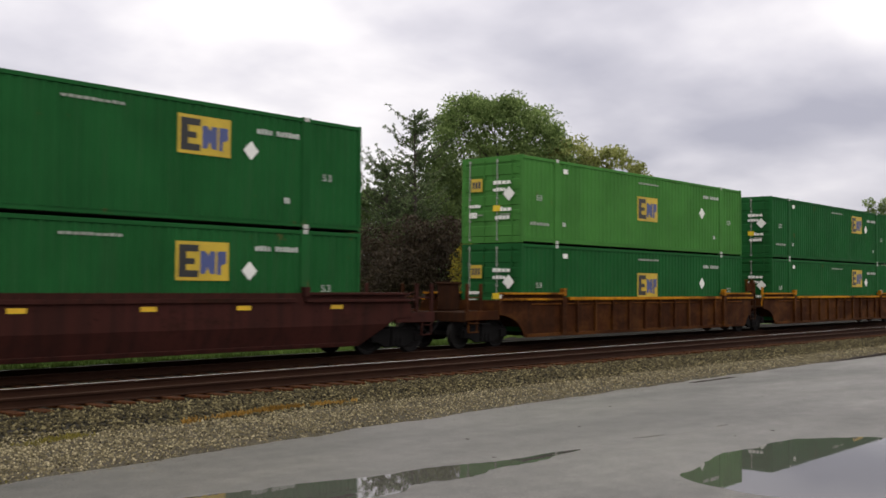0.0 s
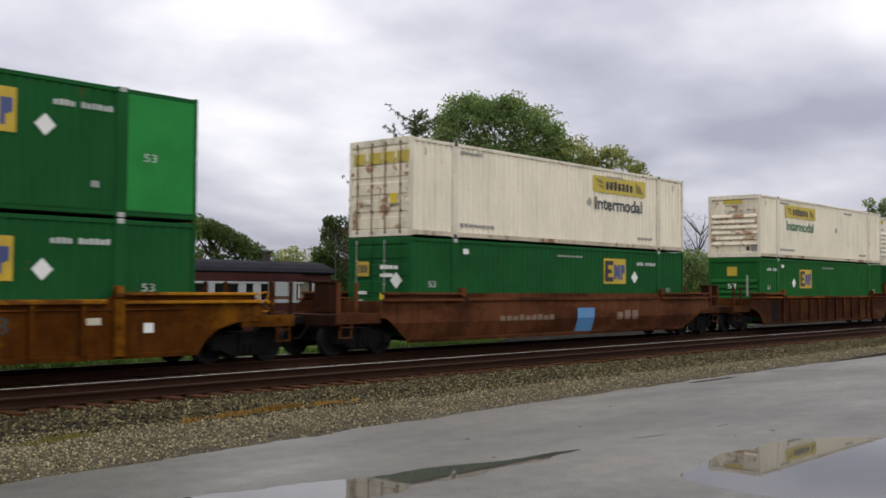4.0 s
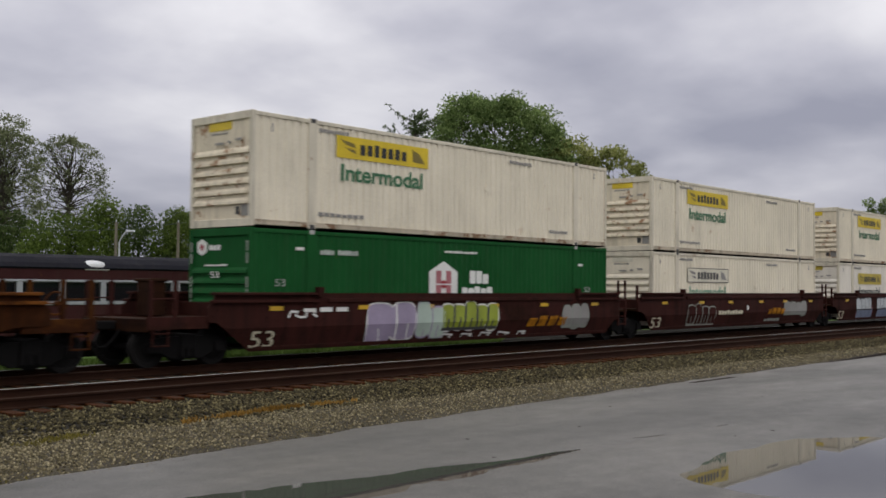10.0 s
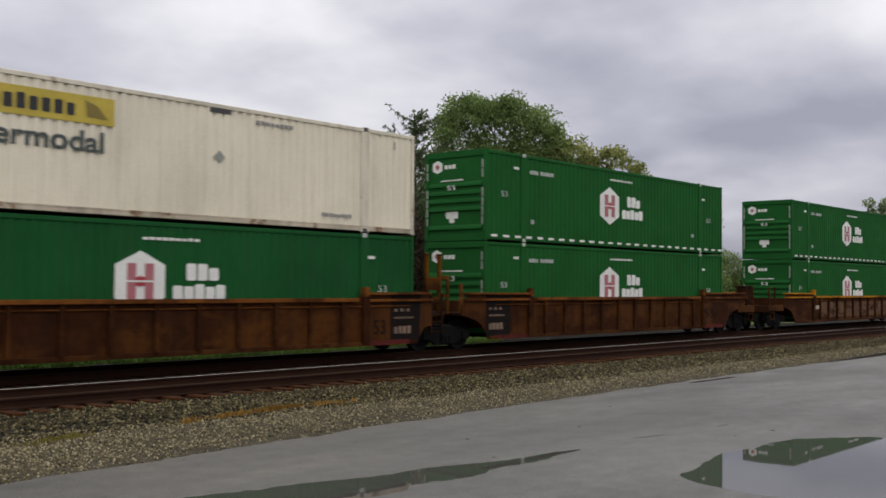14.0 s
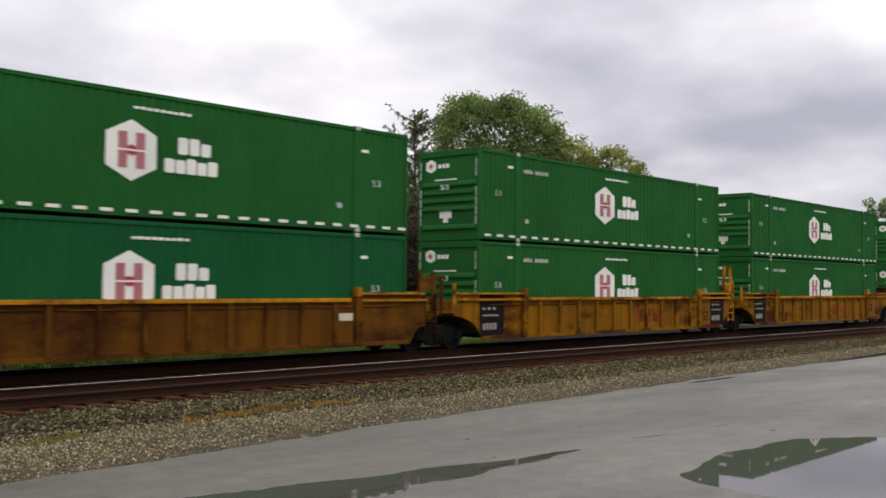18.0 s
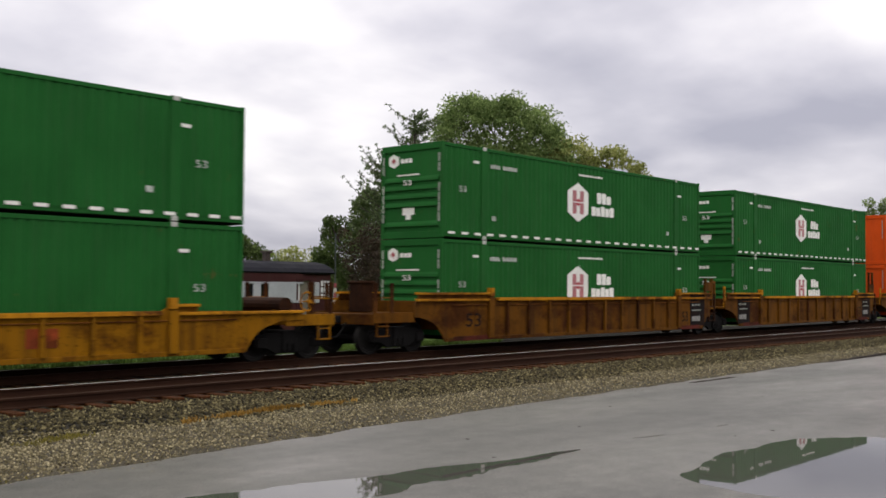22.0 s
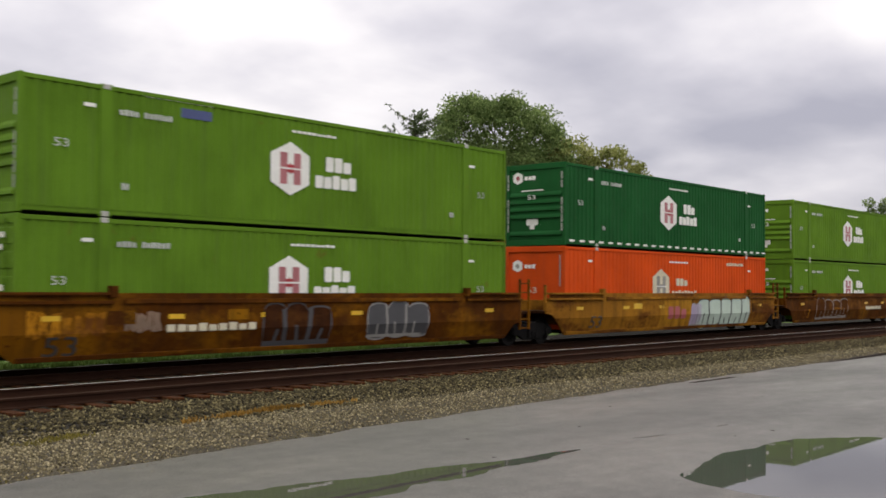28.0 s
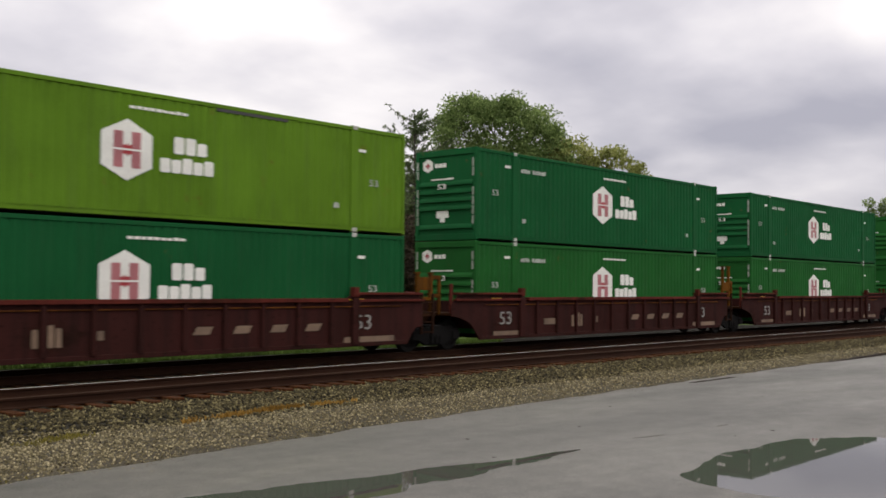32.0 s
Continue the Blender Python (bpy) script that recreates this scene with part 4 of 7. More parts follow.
            for k, (y, z, w, h) in enumerate(((-0.12, 2.4, 0.8, 0.14), (-0.12, 2.15, 0.7, 0.14), (-0.15, 1.3, 0.75, 0.16), (-0.15, 1.0, 0.7, 0.16), (0.9, 1.3, 0.5, 0.22))):
                end_mark(c, ("eh", k), blocks(w, h, 4, 0.2, k), "mark_white" if words == 2 else "mark_cream", y, z).location.x = -0.045
    return put


def dress_sign(letter="letter_green", sign="sign_yellow", outlined=False, has_word=True, sign_z=1.98, pale_end=False):
    """Markings of the white containers: a long sign and one green word."""
    def put(c, lead):
        x = 2.82 if lead == "front" else 9.5
        z, hh = (1.42, 0.98) if outlined else (sign_z, 0.60)
        p = mark(c, ("sign", hh), plate_of(3.66, hh), sign, x, z, "sign", label="long yellow sign with dark block shapes")
        if outlined or sign == "sign_pale":
            e = 0.05 if outlined else 0.03
            at(part("sign_border", ("border", hh), lambda bm: [plate(bm, a, b, u, v) for a, b, u, v in ((0, 3.66, 0, e), (0, 3.66, hh - e, hh), (0, e, e, hh - e), (3.66 - e, 3.66, e, hh - e))], "mark_dark", p), 0, -0.007)
        at(part("sign_lettering", ("sb", hh), blocks(1.92, 0.34, 7, 0.3, 11), "sign_ink" if sign != "sign_pale" else "mark_dark", p), 0.88, -0.007, hh / 2 - 0.17)
        at(part("sign_shape", "ss1", lambda bm: [prism(bm, q, -0.006, 0) for q in ([(0.15, 0.5), (0.65, 0.42), (0.72, 0.30), (0.35, 0.36)], [(0.3, 0.3), (0.7, 0.24), (0.72, 0.14), (0.5, 0.2)])], "mark_grey" if sign == "sign_pale" else "sign_olive", p), 0, -0.007, 0.2 if outlined else 0)
        at(part("sign_shape", "ss2", lambda bm: [prism(bm, q, -0.006, 0) for q in ([(2.95, 0.5), (3.25, 0.4), (3.5, 0.12), (3.0, 0.14)], )], "mark_grey" if sign == "sign_pale" else "sign_olive", p), 0, -0.007, 0.2 if outlined else 0)
        if has_word:
            if outlined:
                mark(c, "word_s", word("Intermodal", 2.7, 0.33, 0.018), letter, x + 0.45, 0.87, "lettering", label="green painted lettering")
            else:
                mark(c, "word_l", word("Intermodal", 3.24, 0.46, 0.022), letter, x + 0.18, sign_z - 0.62, "lettering", label="dark painted lettering")
        for xx, zz, w in ((2.2, 0.36, 1.7), (12.6, 0.36, 1.1), (2.2, 2.58, 1.1), (10.4, 2.52, 1.2)):
            mark(c, ("st", w), blocks(w, 0.11, 8, 0.22, 6), "mark_grey", xx, zz)
        mark(c, "dk", plate_of(0.05, 0.22), "mark_grey", 0.6, 2.4, "sticker")
        mark(c, "dk", plate_of(0.05, 0.22), "mark_grey", 15.3, 2.4, "sticker")
        mark(c, "ghost", diamond(0.17), "mark_faded" if sign == "sign_worn" else "white_warm", 9.3, 1.6, "placard_holder")
        if lead == "front":
            end_mark(c, "es", plate_of(0.95 if not pale_end else 2.0, 0.22 if not pale_end else 0.3), sign, 0.55 if not pale_end else 1.0, 2.48, "sign", "small yellow sign on the end wall")
            end_mark(c, "esb", blocks(0.7, 0.05, 5, 0.2, 2), "mark_grey", 0.45, 2.38)
            end_mark(c, "eg", plate_of(0.16, 0.2), "mark_dark", -0.6, 0.3, "vent")
            end_mark(c, "ep", plate_of(0.3, 0.32), "mark_grey", -0.82, 0.26, "vent")
            for k in range(3):
                end_mark(c, ("ed", k), plate_of(0.14 + 0.1 * k, 0.06), "mark_grey", (-0.3, -0.62, 0.2)[k], (2.12, 2.16, 2.1)[k]).location.x = -0.008
        else:
            for y in (1.1, 0.45, -0.12, -0.72):
                end_mark(c, "dsign", plate_of(0.5, 0.34), "sign_worn" if sign == "sign_pale" else sign, y, 2.16, "sign", "yellow sign across the doors").location.x = 0.004
            end_mark(c, "dyl", plate_of(0.3, 0.36), "sign_yellow", -0.45, 0.9, "sticker").location.x = -0.004
    return put


def patch(c, key, w, h, x, z, material, label):
    mark(c, key, lambda bm: box(bm, 0, w, -0.002, 0.03, 0, h), material, x, z, "repair_panel", y=CREST - 0.003, label=label)


# ---------------------------------------------------------------- well cars
WELL_TOP, WELL_LOW = 1.49, 0.20     # above the body's datum


def wheel_shape(bm):
    """A railway wheel with flange, axis along y, its inner face at y = 0.07."""
    prof = [(0.0, -0.07), (0.10, -0.07), (0.13, -0.03), (0.34, -0.02), (0.37, -0.065), (0.455, -0.065), (0.462, 0.04), (0.488, 0.052), (0.486, 0.075), (0.37, 0.075), (0.34, 0.03), (0.13, 0.03), (0.10, 0.09), (0.0, 0.09)]
    n = 28
    rings = [[bm.verts.new((r * math.cos(6.28318 * i / n), y, r * math.sin(6.28318 * i / n))) for i in range(n)] if r else [bm.verts.new((0, y, 0))] for r, y in prof]
    for a, b in zip(rings, rings[1:]):
        for i in range(n):
            q = [a[i % len(a)], a[(i + 1) % n % len(a)], b[(i + 1) % n % len(b)], b[i % len(b)]]
            q = [v for k, v in enumerate(q) if v not in q[:k]]
            if len(q) > 2:
                bm.faces.new(q)


def side_frame(bm):
    pts = [(-1.12, 0.56), (-1.05, 0.66), (-0.55, 0.72), (0.55, 0.72), (1.05, 0.66), (1.12, 0.56), (1.08, 0.36), (0.72, 0.36), (0.42, 0.19), (-0.42, 0.19), (-0.72, 0.36), (-1.08, 0.36)]
    prism(bm, pts, -0.06, 0.06, 0.015)
    for x in (-0.9, 0.9):
        box(bm, x - 0.16, x + 0.16, -0.13, -0.05, 0.34, 0.6, 0.02)
    for x in (-0.18, 0.0, 0.18):
        rod(bm, (x, -0.08, 0.25), (x, -0.08, 0.52), 0.07, n=8)


def bolster(bm):
    box(bm, -0.22, 0.22, -1.15, 1.15, 0.42, 0.78, 0.03)


def axle_rod(bm):
    rod(bm, (0, -0.95, 0), (0, 0.95, 0), 0.08, n=10)


def truck(car, x):
    t = at(part("truck", "bolster", bolster, "running_gear", car, "black two-axle truck"), x, 0, RAIL_TOP - CAR_Z)
    for s in (-1, 1):
        at(part("side_frame", "sideframe", side_frame, "running_gear", t), 0, s * 1.02, 0, 0, 0, 0 if s < 0 else 180)
        for a in (-0.89, 0.89):
            at(part("wheel", "wheel", wheel_shape, "wheel_steel", t, "worn steel wheel"), a, s * 0.76, 0.462, 0, 0, 0 if s < 0 else 180)
    for a in (-0.89, 0.89):
        at(part("axle", "axle", axle_rod, "running_gear", t), a, 0, 0.462)


def ext(joined):
    """How far the deck of a car's end reaches past its container."""
    return 1.35 if joined else 2.95


BEND = [False]          # whether the car now built has a side that folds in below
FOLD, SLOPE = 0.78, 0.32


def folded(draw, z=0.0):
    """Draws a shape and folds what lies below the fold line inwards, z being its place on the car."""
    def fold(bm):
        draw(bm)
        bmesh.ops.triangulate(bm, faces=bm.faces[:])
        bmesh.ops.bisect_plane(bm, geom=bm.verts[:] + bm.edges[:] + bm.faces[:], plane_co=(0, 0, FOLD - z), plane_no=(0, 0, 1))
        for v in bm.verts:
            v.co.y += max(0.0, FOLD - z - v.co.z) * SLOPE
    return fold


def skin(name, key, draw, material, parent, z, label=""):
    """A mark on a car's side; it follows the fold of a smooth side."""
    if BEND[0] and z < FOLD:
        key, draw = (key, "folded", z), folded(draw, z)
    return part(name, key, draw, material, parent, label)


def outline_of(e, joined):
    """How far past its container a car's side reaches: the plate, and the ledge on it."""
    if e:
        return (0.62, 0.5) if joined else (1.9, 1.65)
    return (1.3, 1.05) if joined else (1.35, 1.15)


def side_plate(top, lead_joined, rear_joined):
    def half(e, joined):
        reach, ledge = outline_of(e, joined)
        curve = [(0.0, WELL_LOW), (-0.14, 0.42), (-0.36, 0.66), (-0.6, 0.79), (-0.9, 0.88), (-1.1, 0.93), (-1.3, 0.94), (-1.7, 0.95)]
        pts = [p for p in curve if p[0] > -reach + 0.02]
        return pts + [(-reach, pts[-1][1] + 0.02), (-reach, top - 0.2), (-ledge - 0.03, top - 0.04)] + ([(1.4, top), (1.4, top + 0.15)] if top < 1.4 else [(-ledge, top + 0.15)]) + [(2.1, top + 0.15), (2.38, top)]

    def draw(bm):
        far = [(LONG - x, z) for x, z in half(1, rear_joined)[::-1]]
        prism(bm, half(0, lead_joined) + far, 0.0, 0.05)
    return draw


def top_edge(top, out):
    def draw(bm):
        box(bm, 2.42, LONG - 2.42, -out, 0.04, top - 0.09, top + 0.012, 0.008)
    return draw


def side_pipe(top):
    """A thin pipe that runs along the side under the top edge."""
    def draw(bm):
        rod(bm, (0.3, -0.03, top - 0.215), (LONG - 0.3, -0.03, top - 0.215), 0.016, n=6)
    return draw


def end_edge(top, e=0, joined=False):
    ledge = outline_of(e, joined)[1]

    def draw(bm):
        for x0, x1, y0, y1, z0, z1 in ((1.4 if top < 1.4 else -ledge - 0.02, 2.12, -0.11, 0.16, 0.10, 0.165), (-ledge - 0.14, 2.12, -0.10, 0.05, -0.09, -0.02), (2.02, 2.2, -0.125, 0.05, 0.05, 0.31)):
            if e:
                x0, x1 = LONG - x1, LONG - x0
            box(bm, x0, x1, y0, y1, top + z0, top + z1, 0.008)
    return draw


def side_sill(s):
    """The side beam of a free end's platform, on the side s."""
    def draw(bm):
        prism(bm, [(-1.3, 0.80), (-2.95, 0.80), (-2.95, 1.09), (-1.3, 1.09)], min(0.0, -0.06 * s), max(0.0, -0.06 * s), 0.008)
    return draw


def reservoir(bm):
    rod(bm, (0, -0.85, 1.30), (0, 0.85, 1.30), 0.22, n=14)
    for y in (-0.5, 0.5):
        box(bm, -0.16, 0.16, y - 0.04, y + 0.04, 1.04, 1.16)


def brake_wheel(bm):
    n = 16
    for k in range(n):
        a, b = 6.28318 * k / n, 6.28318 * (k + 1) / n
        rod(bm, (0.24 * math.cos(a), 0, 0.24 * math.sin(a)), (0.24 * math.cos(b), 0, 0.24 * math.sin(b)), 0.022, n=5)
    for a in (0.0, 2.094, 4.189):
        rod(bm, (0, 0, 0), (0.24 * math.cos(a), 0, 0.24 * math.sin(a)), 0.018, n=5)
    rod(bm, (0, 0.0, 0), (0, 0.14, 0), 0.05, n=8)


def low_edge(bm):
    box(bm, 0.05, LONG - 0.05, -0.035, 0.03, WELL_LOW - 0.005, WELL_LOW + 0.11, 0.01)


def rib(top):
    def draw(bm):
        prism(bm, [(-0.055, WELL_LOW + 0.1), (0.055, WELL_LOW + 0.1), (0.055, top - 0.08), (-0.055, top - 0.08)], -0.09, 0.0, 0.008)
    return draw


def wide_rib(top):
    def draw(bm):
        prism(bm, [(-0.12, WELL_LOW + 0.06), (0.12, WELL_LOW + 0.06), (0.12, top + 0.02), (-0.12, top + 0.02)], -0.115, 0.0, 0.01)
    return draw


def cross_member(bm):
    box(bm, -0.15, 0.15, -1.15, 1.15, 0.2, 0.34)


def bulkhead(top):
    def draw(bm):
        box(bm, -0.22, -0.12, -1.38, 1.38, 0.55, top, 0.01)
    return draw


def deck(reach, top):
    def draw(bm):
        box(bm, -reach, -0.2, -0.42, 0.42, 0.78, 1.04, 0.02)
        box(bm, -min(reach, 1.3), -0.2, -1.37, 1.37, 0.96, 1.04, 0.01)
        if reach > 2:
            box(bm, -2.93, -2.2, -1.37, 1.37, 0.97, 1.04, 0.01)
            box(bm, -2.95, -2.87, -1.37, 1.37, 0.75, 1.05, 0.01)
            box(bm, -1.95, -1.75, -1.37, 1.37, 0.86, 1.03, 0.01)
    return draw


def ladder(high):
    def draw(bm):
        for x in (-0.24, 0.24):
            box(bm, x - 0.035, x + 0.035, -0.035, 0.035, 0.45, high, 0.006)
        z = 0.5
        while z < high:
            rod(bm, (-0.24, 0, z), (0.24, 0, z), 0.022, n=6)
            z += 0.29
    return draw


def hand_post(bm):
    box(bm, -0.05, 0.05, -0.04, 0.04, 1.03, 1.92, 0.01)


def step(bm):
    for x in (-0.2, 0.2):
        box(bm, x - 0.02, x + 0.02, -0.02, 0.02, 0.42, 1.0)
    for z in (0.42, 0.7):
        box(bm, -0.22, 0.22, -0.08, 0.03, z, z + 0.03)


def coupler(bm):
    box(bm, -0.75, 0.0, -0.09, 0.09, 0.78, 0.98, 0.02)
    box(bm, -0.98, -0.7, -0.17, 0.17, 0.72, 1.04, 0.05)


def hose(bm):
    pts = [Vector((-0.2 - 0.18 * k, -0.35, 0.8 - 0.42 * math.sin(k * 0.62))) for k in range(6)]
    for p, q in zip(pts, pts[1:]):
        rod(bm, p, q, 0.03, n=6)


def brake_box(bm):
    box(bm, -0.22, 0.22, -0.3, 0.3, 1.06, 1.95, 0.03)
    box(bm, -0.26, 0.26, -0.36, 0.36, 1.9, 1.98, 0.02)


def stand(high):
    """A brake stand: two uprights, a panel between them, a frame beside it and a platform."""
    def draw(bm):
        for x in (-0.28, 0.28):
            box(bm, x - 0.06, x + 0.06, -0.05, 0.05, 1.0, high, 0.01)
            box(bm, x - 0.08, x + 0.08, -0.07, 0.07, high, high + 0.05, 0.01)
        box(bm, -0.24, 0.24, -0.03, 0.03, 1.72, 2.10, 0.01)
        box(bm, -0.30, 0.30, -0.12, 0.12, 1.42, 1.52, 0.01)
        for x in (0.46, 0.82):
            box(bm, x - 0.05, x + 0.05, 0.1, 0.18, 1.0, 2.12, 0.01)
        box(bm, 0.41, 0.87, 0.1, 0.18, 2.04, 2.16, 0.01)
        box(bm, 0.41, 0.87, 0.1, 0.18, 1.5, 1.6, 0.01)
    return draw


def blob(w, h, seed, n=5, grow=0.0):
    """Rounded letter-like shapes sprayed in a row that run into one another."""
    def draw(bm):
        q = random.Random(seed)
        up, low, x = [], [], 0.0
        for i in range(n):
            b = w / n * q.uniform(0.86, 1.14)
            hi, lo = h * q.uniform(0.88, 1.06) + grow, h * q.uniform(-0.06, 0.12) - grow
            notch = h * q.uniform(0.68, 0.82) + grow
            dip = h * q.uniform(0.14, 0.3) - grow
            for j in range(6):
                a = 3.14159 * (j + 0.5) / 6
                up.append((x + b * (0.5 - 0.5 * math.cos(a)), notch + (hi - notch) * math.sin(a) ** 0.6))
                low.append((x + b * (0.5 - 0.5 * math.cos(a)), dip + (lo - dip) * math.sin(a) ** 0.6))
            x += b
        up, low = [(-grow, h * 0.6)] + up + [(x + grow, h * 0.6)], [(-grow, h * 0.4)] + low + [(x + grow, h * 0.4)]
        cols = [[bm.verts.new((u[0], -0.003, u[1] + (v[1] - u[1]) * k / 4)) for k in range(5)] for u, v in zip(low, up)]
        for p, r in zip(cols, cols[1:]):
            for k in range(4):
                bm.faces.new((p[k], r[k], r[k + 1], p[k + 1]))
    return draw


def loops(w, h, seed, n=5, thick=0.035):
    """One sprayed line that bends up and down across the letters."""
    def draw(bm):
        q = random.Random(seed)
        pts = []
        for i in range(n):
            x0, b = w * i / n, w / n
            pts += [(x0 + b * q.uniform(0.08, 0.2), h * q.uniform(0.1, 0.25)), (x0 + b * q.uniform(0.15, 0.35), h * q.uniform(0.75, 0.95)),
                    (x0 + b * q.uniform(0.55, 0.8), h * q.uniform(0.6, 0.9)), (x0 + b * q.uniform(0.4, 0.6), h * q.uniform(0.4, 0.55)), (x0 + b * q.uniform(0.75, 0.92), h * q.uniform(0.1, 0.3))]
        rows = []
        for i, (x, z) in enumerate(pts):
            (a, b), (c, d) = pts[max(0, i - 1)], pts[min(len(pts) - 1, i + 1)]
            l = math.hypot(c - a, d - b) or 1
            nx, nz = -(d - b) / l * thick, (c - a) / l * thick
            rows.append([bm.verts.new((x + k * nx, y, z + k * nz)) for y in (-0.003, 0) for k in (-1, 1)])
        for u, v in zip(rows, rows[1:]):
            for i, j in ((0, 1), (1, 3), (3, 2), (2, 0)):
                bm.faces.new((u[i], u[j], v[j], v[i]))
    return draw


def combs(w, h, seed, n=5, thick=0.035):
    """Dark outlines between sprayed letters: a line along the foot with a slanted spur between each two of them."""
    def draw(bm):
        q = random.Random(seed)
        b, spurs = w / n, []
        for i in range(n):
            lean = b * q.uniform(-0.12, 0.12)
            if i:
                spurs.append((b * i + b * q.uniform(-0.08, 0.08), thick, h * q.uniform(0.8, 0.98), lean))
            spurs.append((b * (i + 0.5), 0.8 * thick, h * q.uniform(0.3, 0.5), lean))
        line = [0.0] + [x + k for x, t, _, _ in spurs for k in (-t, t)] + [w]
        lo = [bm.verts.new((x, -0.003, 0.0)) for x in line]
        hi = [bm.verts.new((x, -0.003, 2 * thick)) for x in line]
        for i in range(len(line) - 1):
            bm.faces.new((lo[i], lo[i + 1], hi[i + 1], hi[i]))
        for i, (x, t, up, lean) in enumerate(spurs):
            rows = [[hi[2 * i + 1], hi[2 * i + 2]]]
            for k in (0.33, 0.67, 1.0):
                z = 2 * thick + (up - 2 * thick) * k
                rows.append([bm.verts.new((x + e * t + lean * k, -0.003, z)) for e in (-1, 1)])
            for p, r in zip(rows, rows[1:]):
                bm.faces.new((p[0], p[1], r[1], r[0]))
    return draw


def well_car(smooth, body, edge, top=WELL_TOP, lead_joined=False, rear_joined=False, label="", extra=None, gear="car_black", dash=None):
    """A well car for stacked containers: origin on the track axis, 0.1 m over the rail."""
    c = tagged(new("well_car"), label, "rail car", "well cars of the freight train")
    y = -1.44
    for far in (0, 1):
        def put(ob, x=0.0, far=far):
            return at(ob, LONG - x, -y, 0, 0, 0, 180) if far else at(ob, x, y)
        ja, jb = (rear_joined, lead_joined) if far else (lead_joined, rear_joined)
        # seen from the far side the two ends change places
        draw = side_plate(top, ja, jb)
        put(part("side_wall", ("sp", smooth, top, ja, jb), folded(draw) if smooth else draw, body, c))
        put(part("top_edge", ("te", top, smooth), top_edge(top, 0.055 if smooth else 0.12), edge, c, "worn painted top edge"))
        put(part("end_ledge", ("ee", top, ja), end_edge(top, 0, ja), edge if not smooth else body, c))
        put(part("end_ledge", ("ee2", top, jb), end_edge(top, 1, jb), edge if not smooth else body, c))
        put(part("bottom_edge", ("le", smooth), folded(low_edge) if smooth else low_edge, body, c))
        if not smooth:
            for k in range(10):
                put(part("rib", ("rib", top), rib(top), body, c), 2.95 + k * 1.14)
            for x in (2.1, LONG - 2.1):
                put(part("post", ("wrib", top), wide_rib(top), body, c), x)
            if not far:
                put(part("side_pipe", ("pipe", top), side_pipe(top), "edge_rust", c, "thin pale pipe along the side"))
    for x in (1.0, 4.5, 8.08, 11.6, 15.1):
        at(part("cross_member", "cross", cross_member, gear, c), x)
    for e, joined in ((0, lead_joined), (1, rear_joined)):
        def end(ob, x=0.0, yy=0.0, e=e):
            return at(ob, LONG - x, -yy, 0, 0, 0, 180) if e else at(ob, x, yy)
        end(part("bulkhead", ("bh", top), bulkhead(top - 0.1), body, c))
        end(part("end_deck", ("dk", joined), deck(ext(joined), top), body if body in ("car_yellow_shaded", "car_gold", "car_amber") else "car_rust_shaded", c))
        if joined:
            if not e:
                truck(c, -1.63)
                for s in (-1, 1):
                    end(part("hand_post", "hpost", hand_post, edge, c, "upright grab post"), -1.25, s * 1.36)
            else:
                for s in (-1, 1):
                    at(part("ladder", ("ladder", smooth), ladder(2.1 if smooth else 1.62), body if smooth else edge if body == "car_yellow_shaded" else "car_rust_shaded", c, "short steel ladder"), LONG + 0.9, s * 1.38)
                if not smooth:
                    high = 2.75 if lead_joined else 2.2
                    at(part("brake_stand", ("stand", high), stand(high), edge if body == "car_yellow_shaded" else "car_amber", c, "upright brake stand"), LONG + 0.92, -1.22)
        else:
            truck(c, LONG + 1.65 if e else -1.65)
            for s in (-1, 1):
                end(part("platform_sill", ("psill", s), side_sill(s), body, c), 0, s * 1.41)
                end(part("step", "step", step, body, c), -2.6, s * 1.38)
                for x in (-2.2, -2.85):
                    end(part("hand_post", "hpost", hand_post, "car_rust" if not smooth else body, c, "upright grab post"), x, s * 1.36)
                end(part("grab_rail", "grail", lambda bm: rod(bm, (-2.85, 0, 1.5), (-2.2, 0, 1.5), 0.02, n=6), body, c), 0, s * 1.36)
            if e:
                end(part("air_reservoir", "tank", reservoir, "car_rust_shaded", c, "rusty air reservoir across the platform"), -1.75)
                end(part("brake_wheel", "bwheel", brake_wheel, edge, c, "round hand brake wheel"), -2.05, 1.34).location.z = 1.42
            else:
                end(part("brake_box", "bbox", brake_box, "car_rust_shaded", c), -1.7, 0.4)
            end(part("coupler", "coupler", coupler, "running_gear", c, "dark steel coupler"), -2.75)
            end(part("brake_hose", "hose", hose, "running_gear", c, "black rubber air hose"), -2.8)
    if dash:
        for k in range(6):
            at(part("reflector", "refl", plate_of(0.42, 0.11), "reflector_yellow", c, "yellow reflector"), 0.5 + k * 2.85 + 0.2 * (k % 2), y - 0.004, dash)
    BEND[0] = smooth
    if extra:
        extra(c, y - 0.004)
    return c


def on_car(c, y, key, draw, material, x, z, name="lettering", label="", dy=0.0):
    return at(skin(name, key, draw, material, c, z, label), x, y - dy, z)
# ---------------------------------------------------------------- the train, car by car
ROLLING = []


def roll(ob, s, z):
    """Note a thing of the train: its place along the train and its height."""
    ob.matrix_basis = pose(s, TRAIN_Y, z)
    ROLLING.append((ob, s, z))
    return ob


GREENS = {"green_dark": "dark green", "green_mid": "green", "green_blue": "bluish dark green", "green_faded": "faded light green", "green_lime": "lime green", "orange": "orange"}


def stack_word(z):
    return "stacked on top" if z == UPPER_Z else "in a well car"


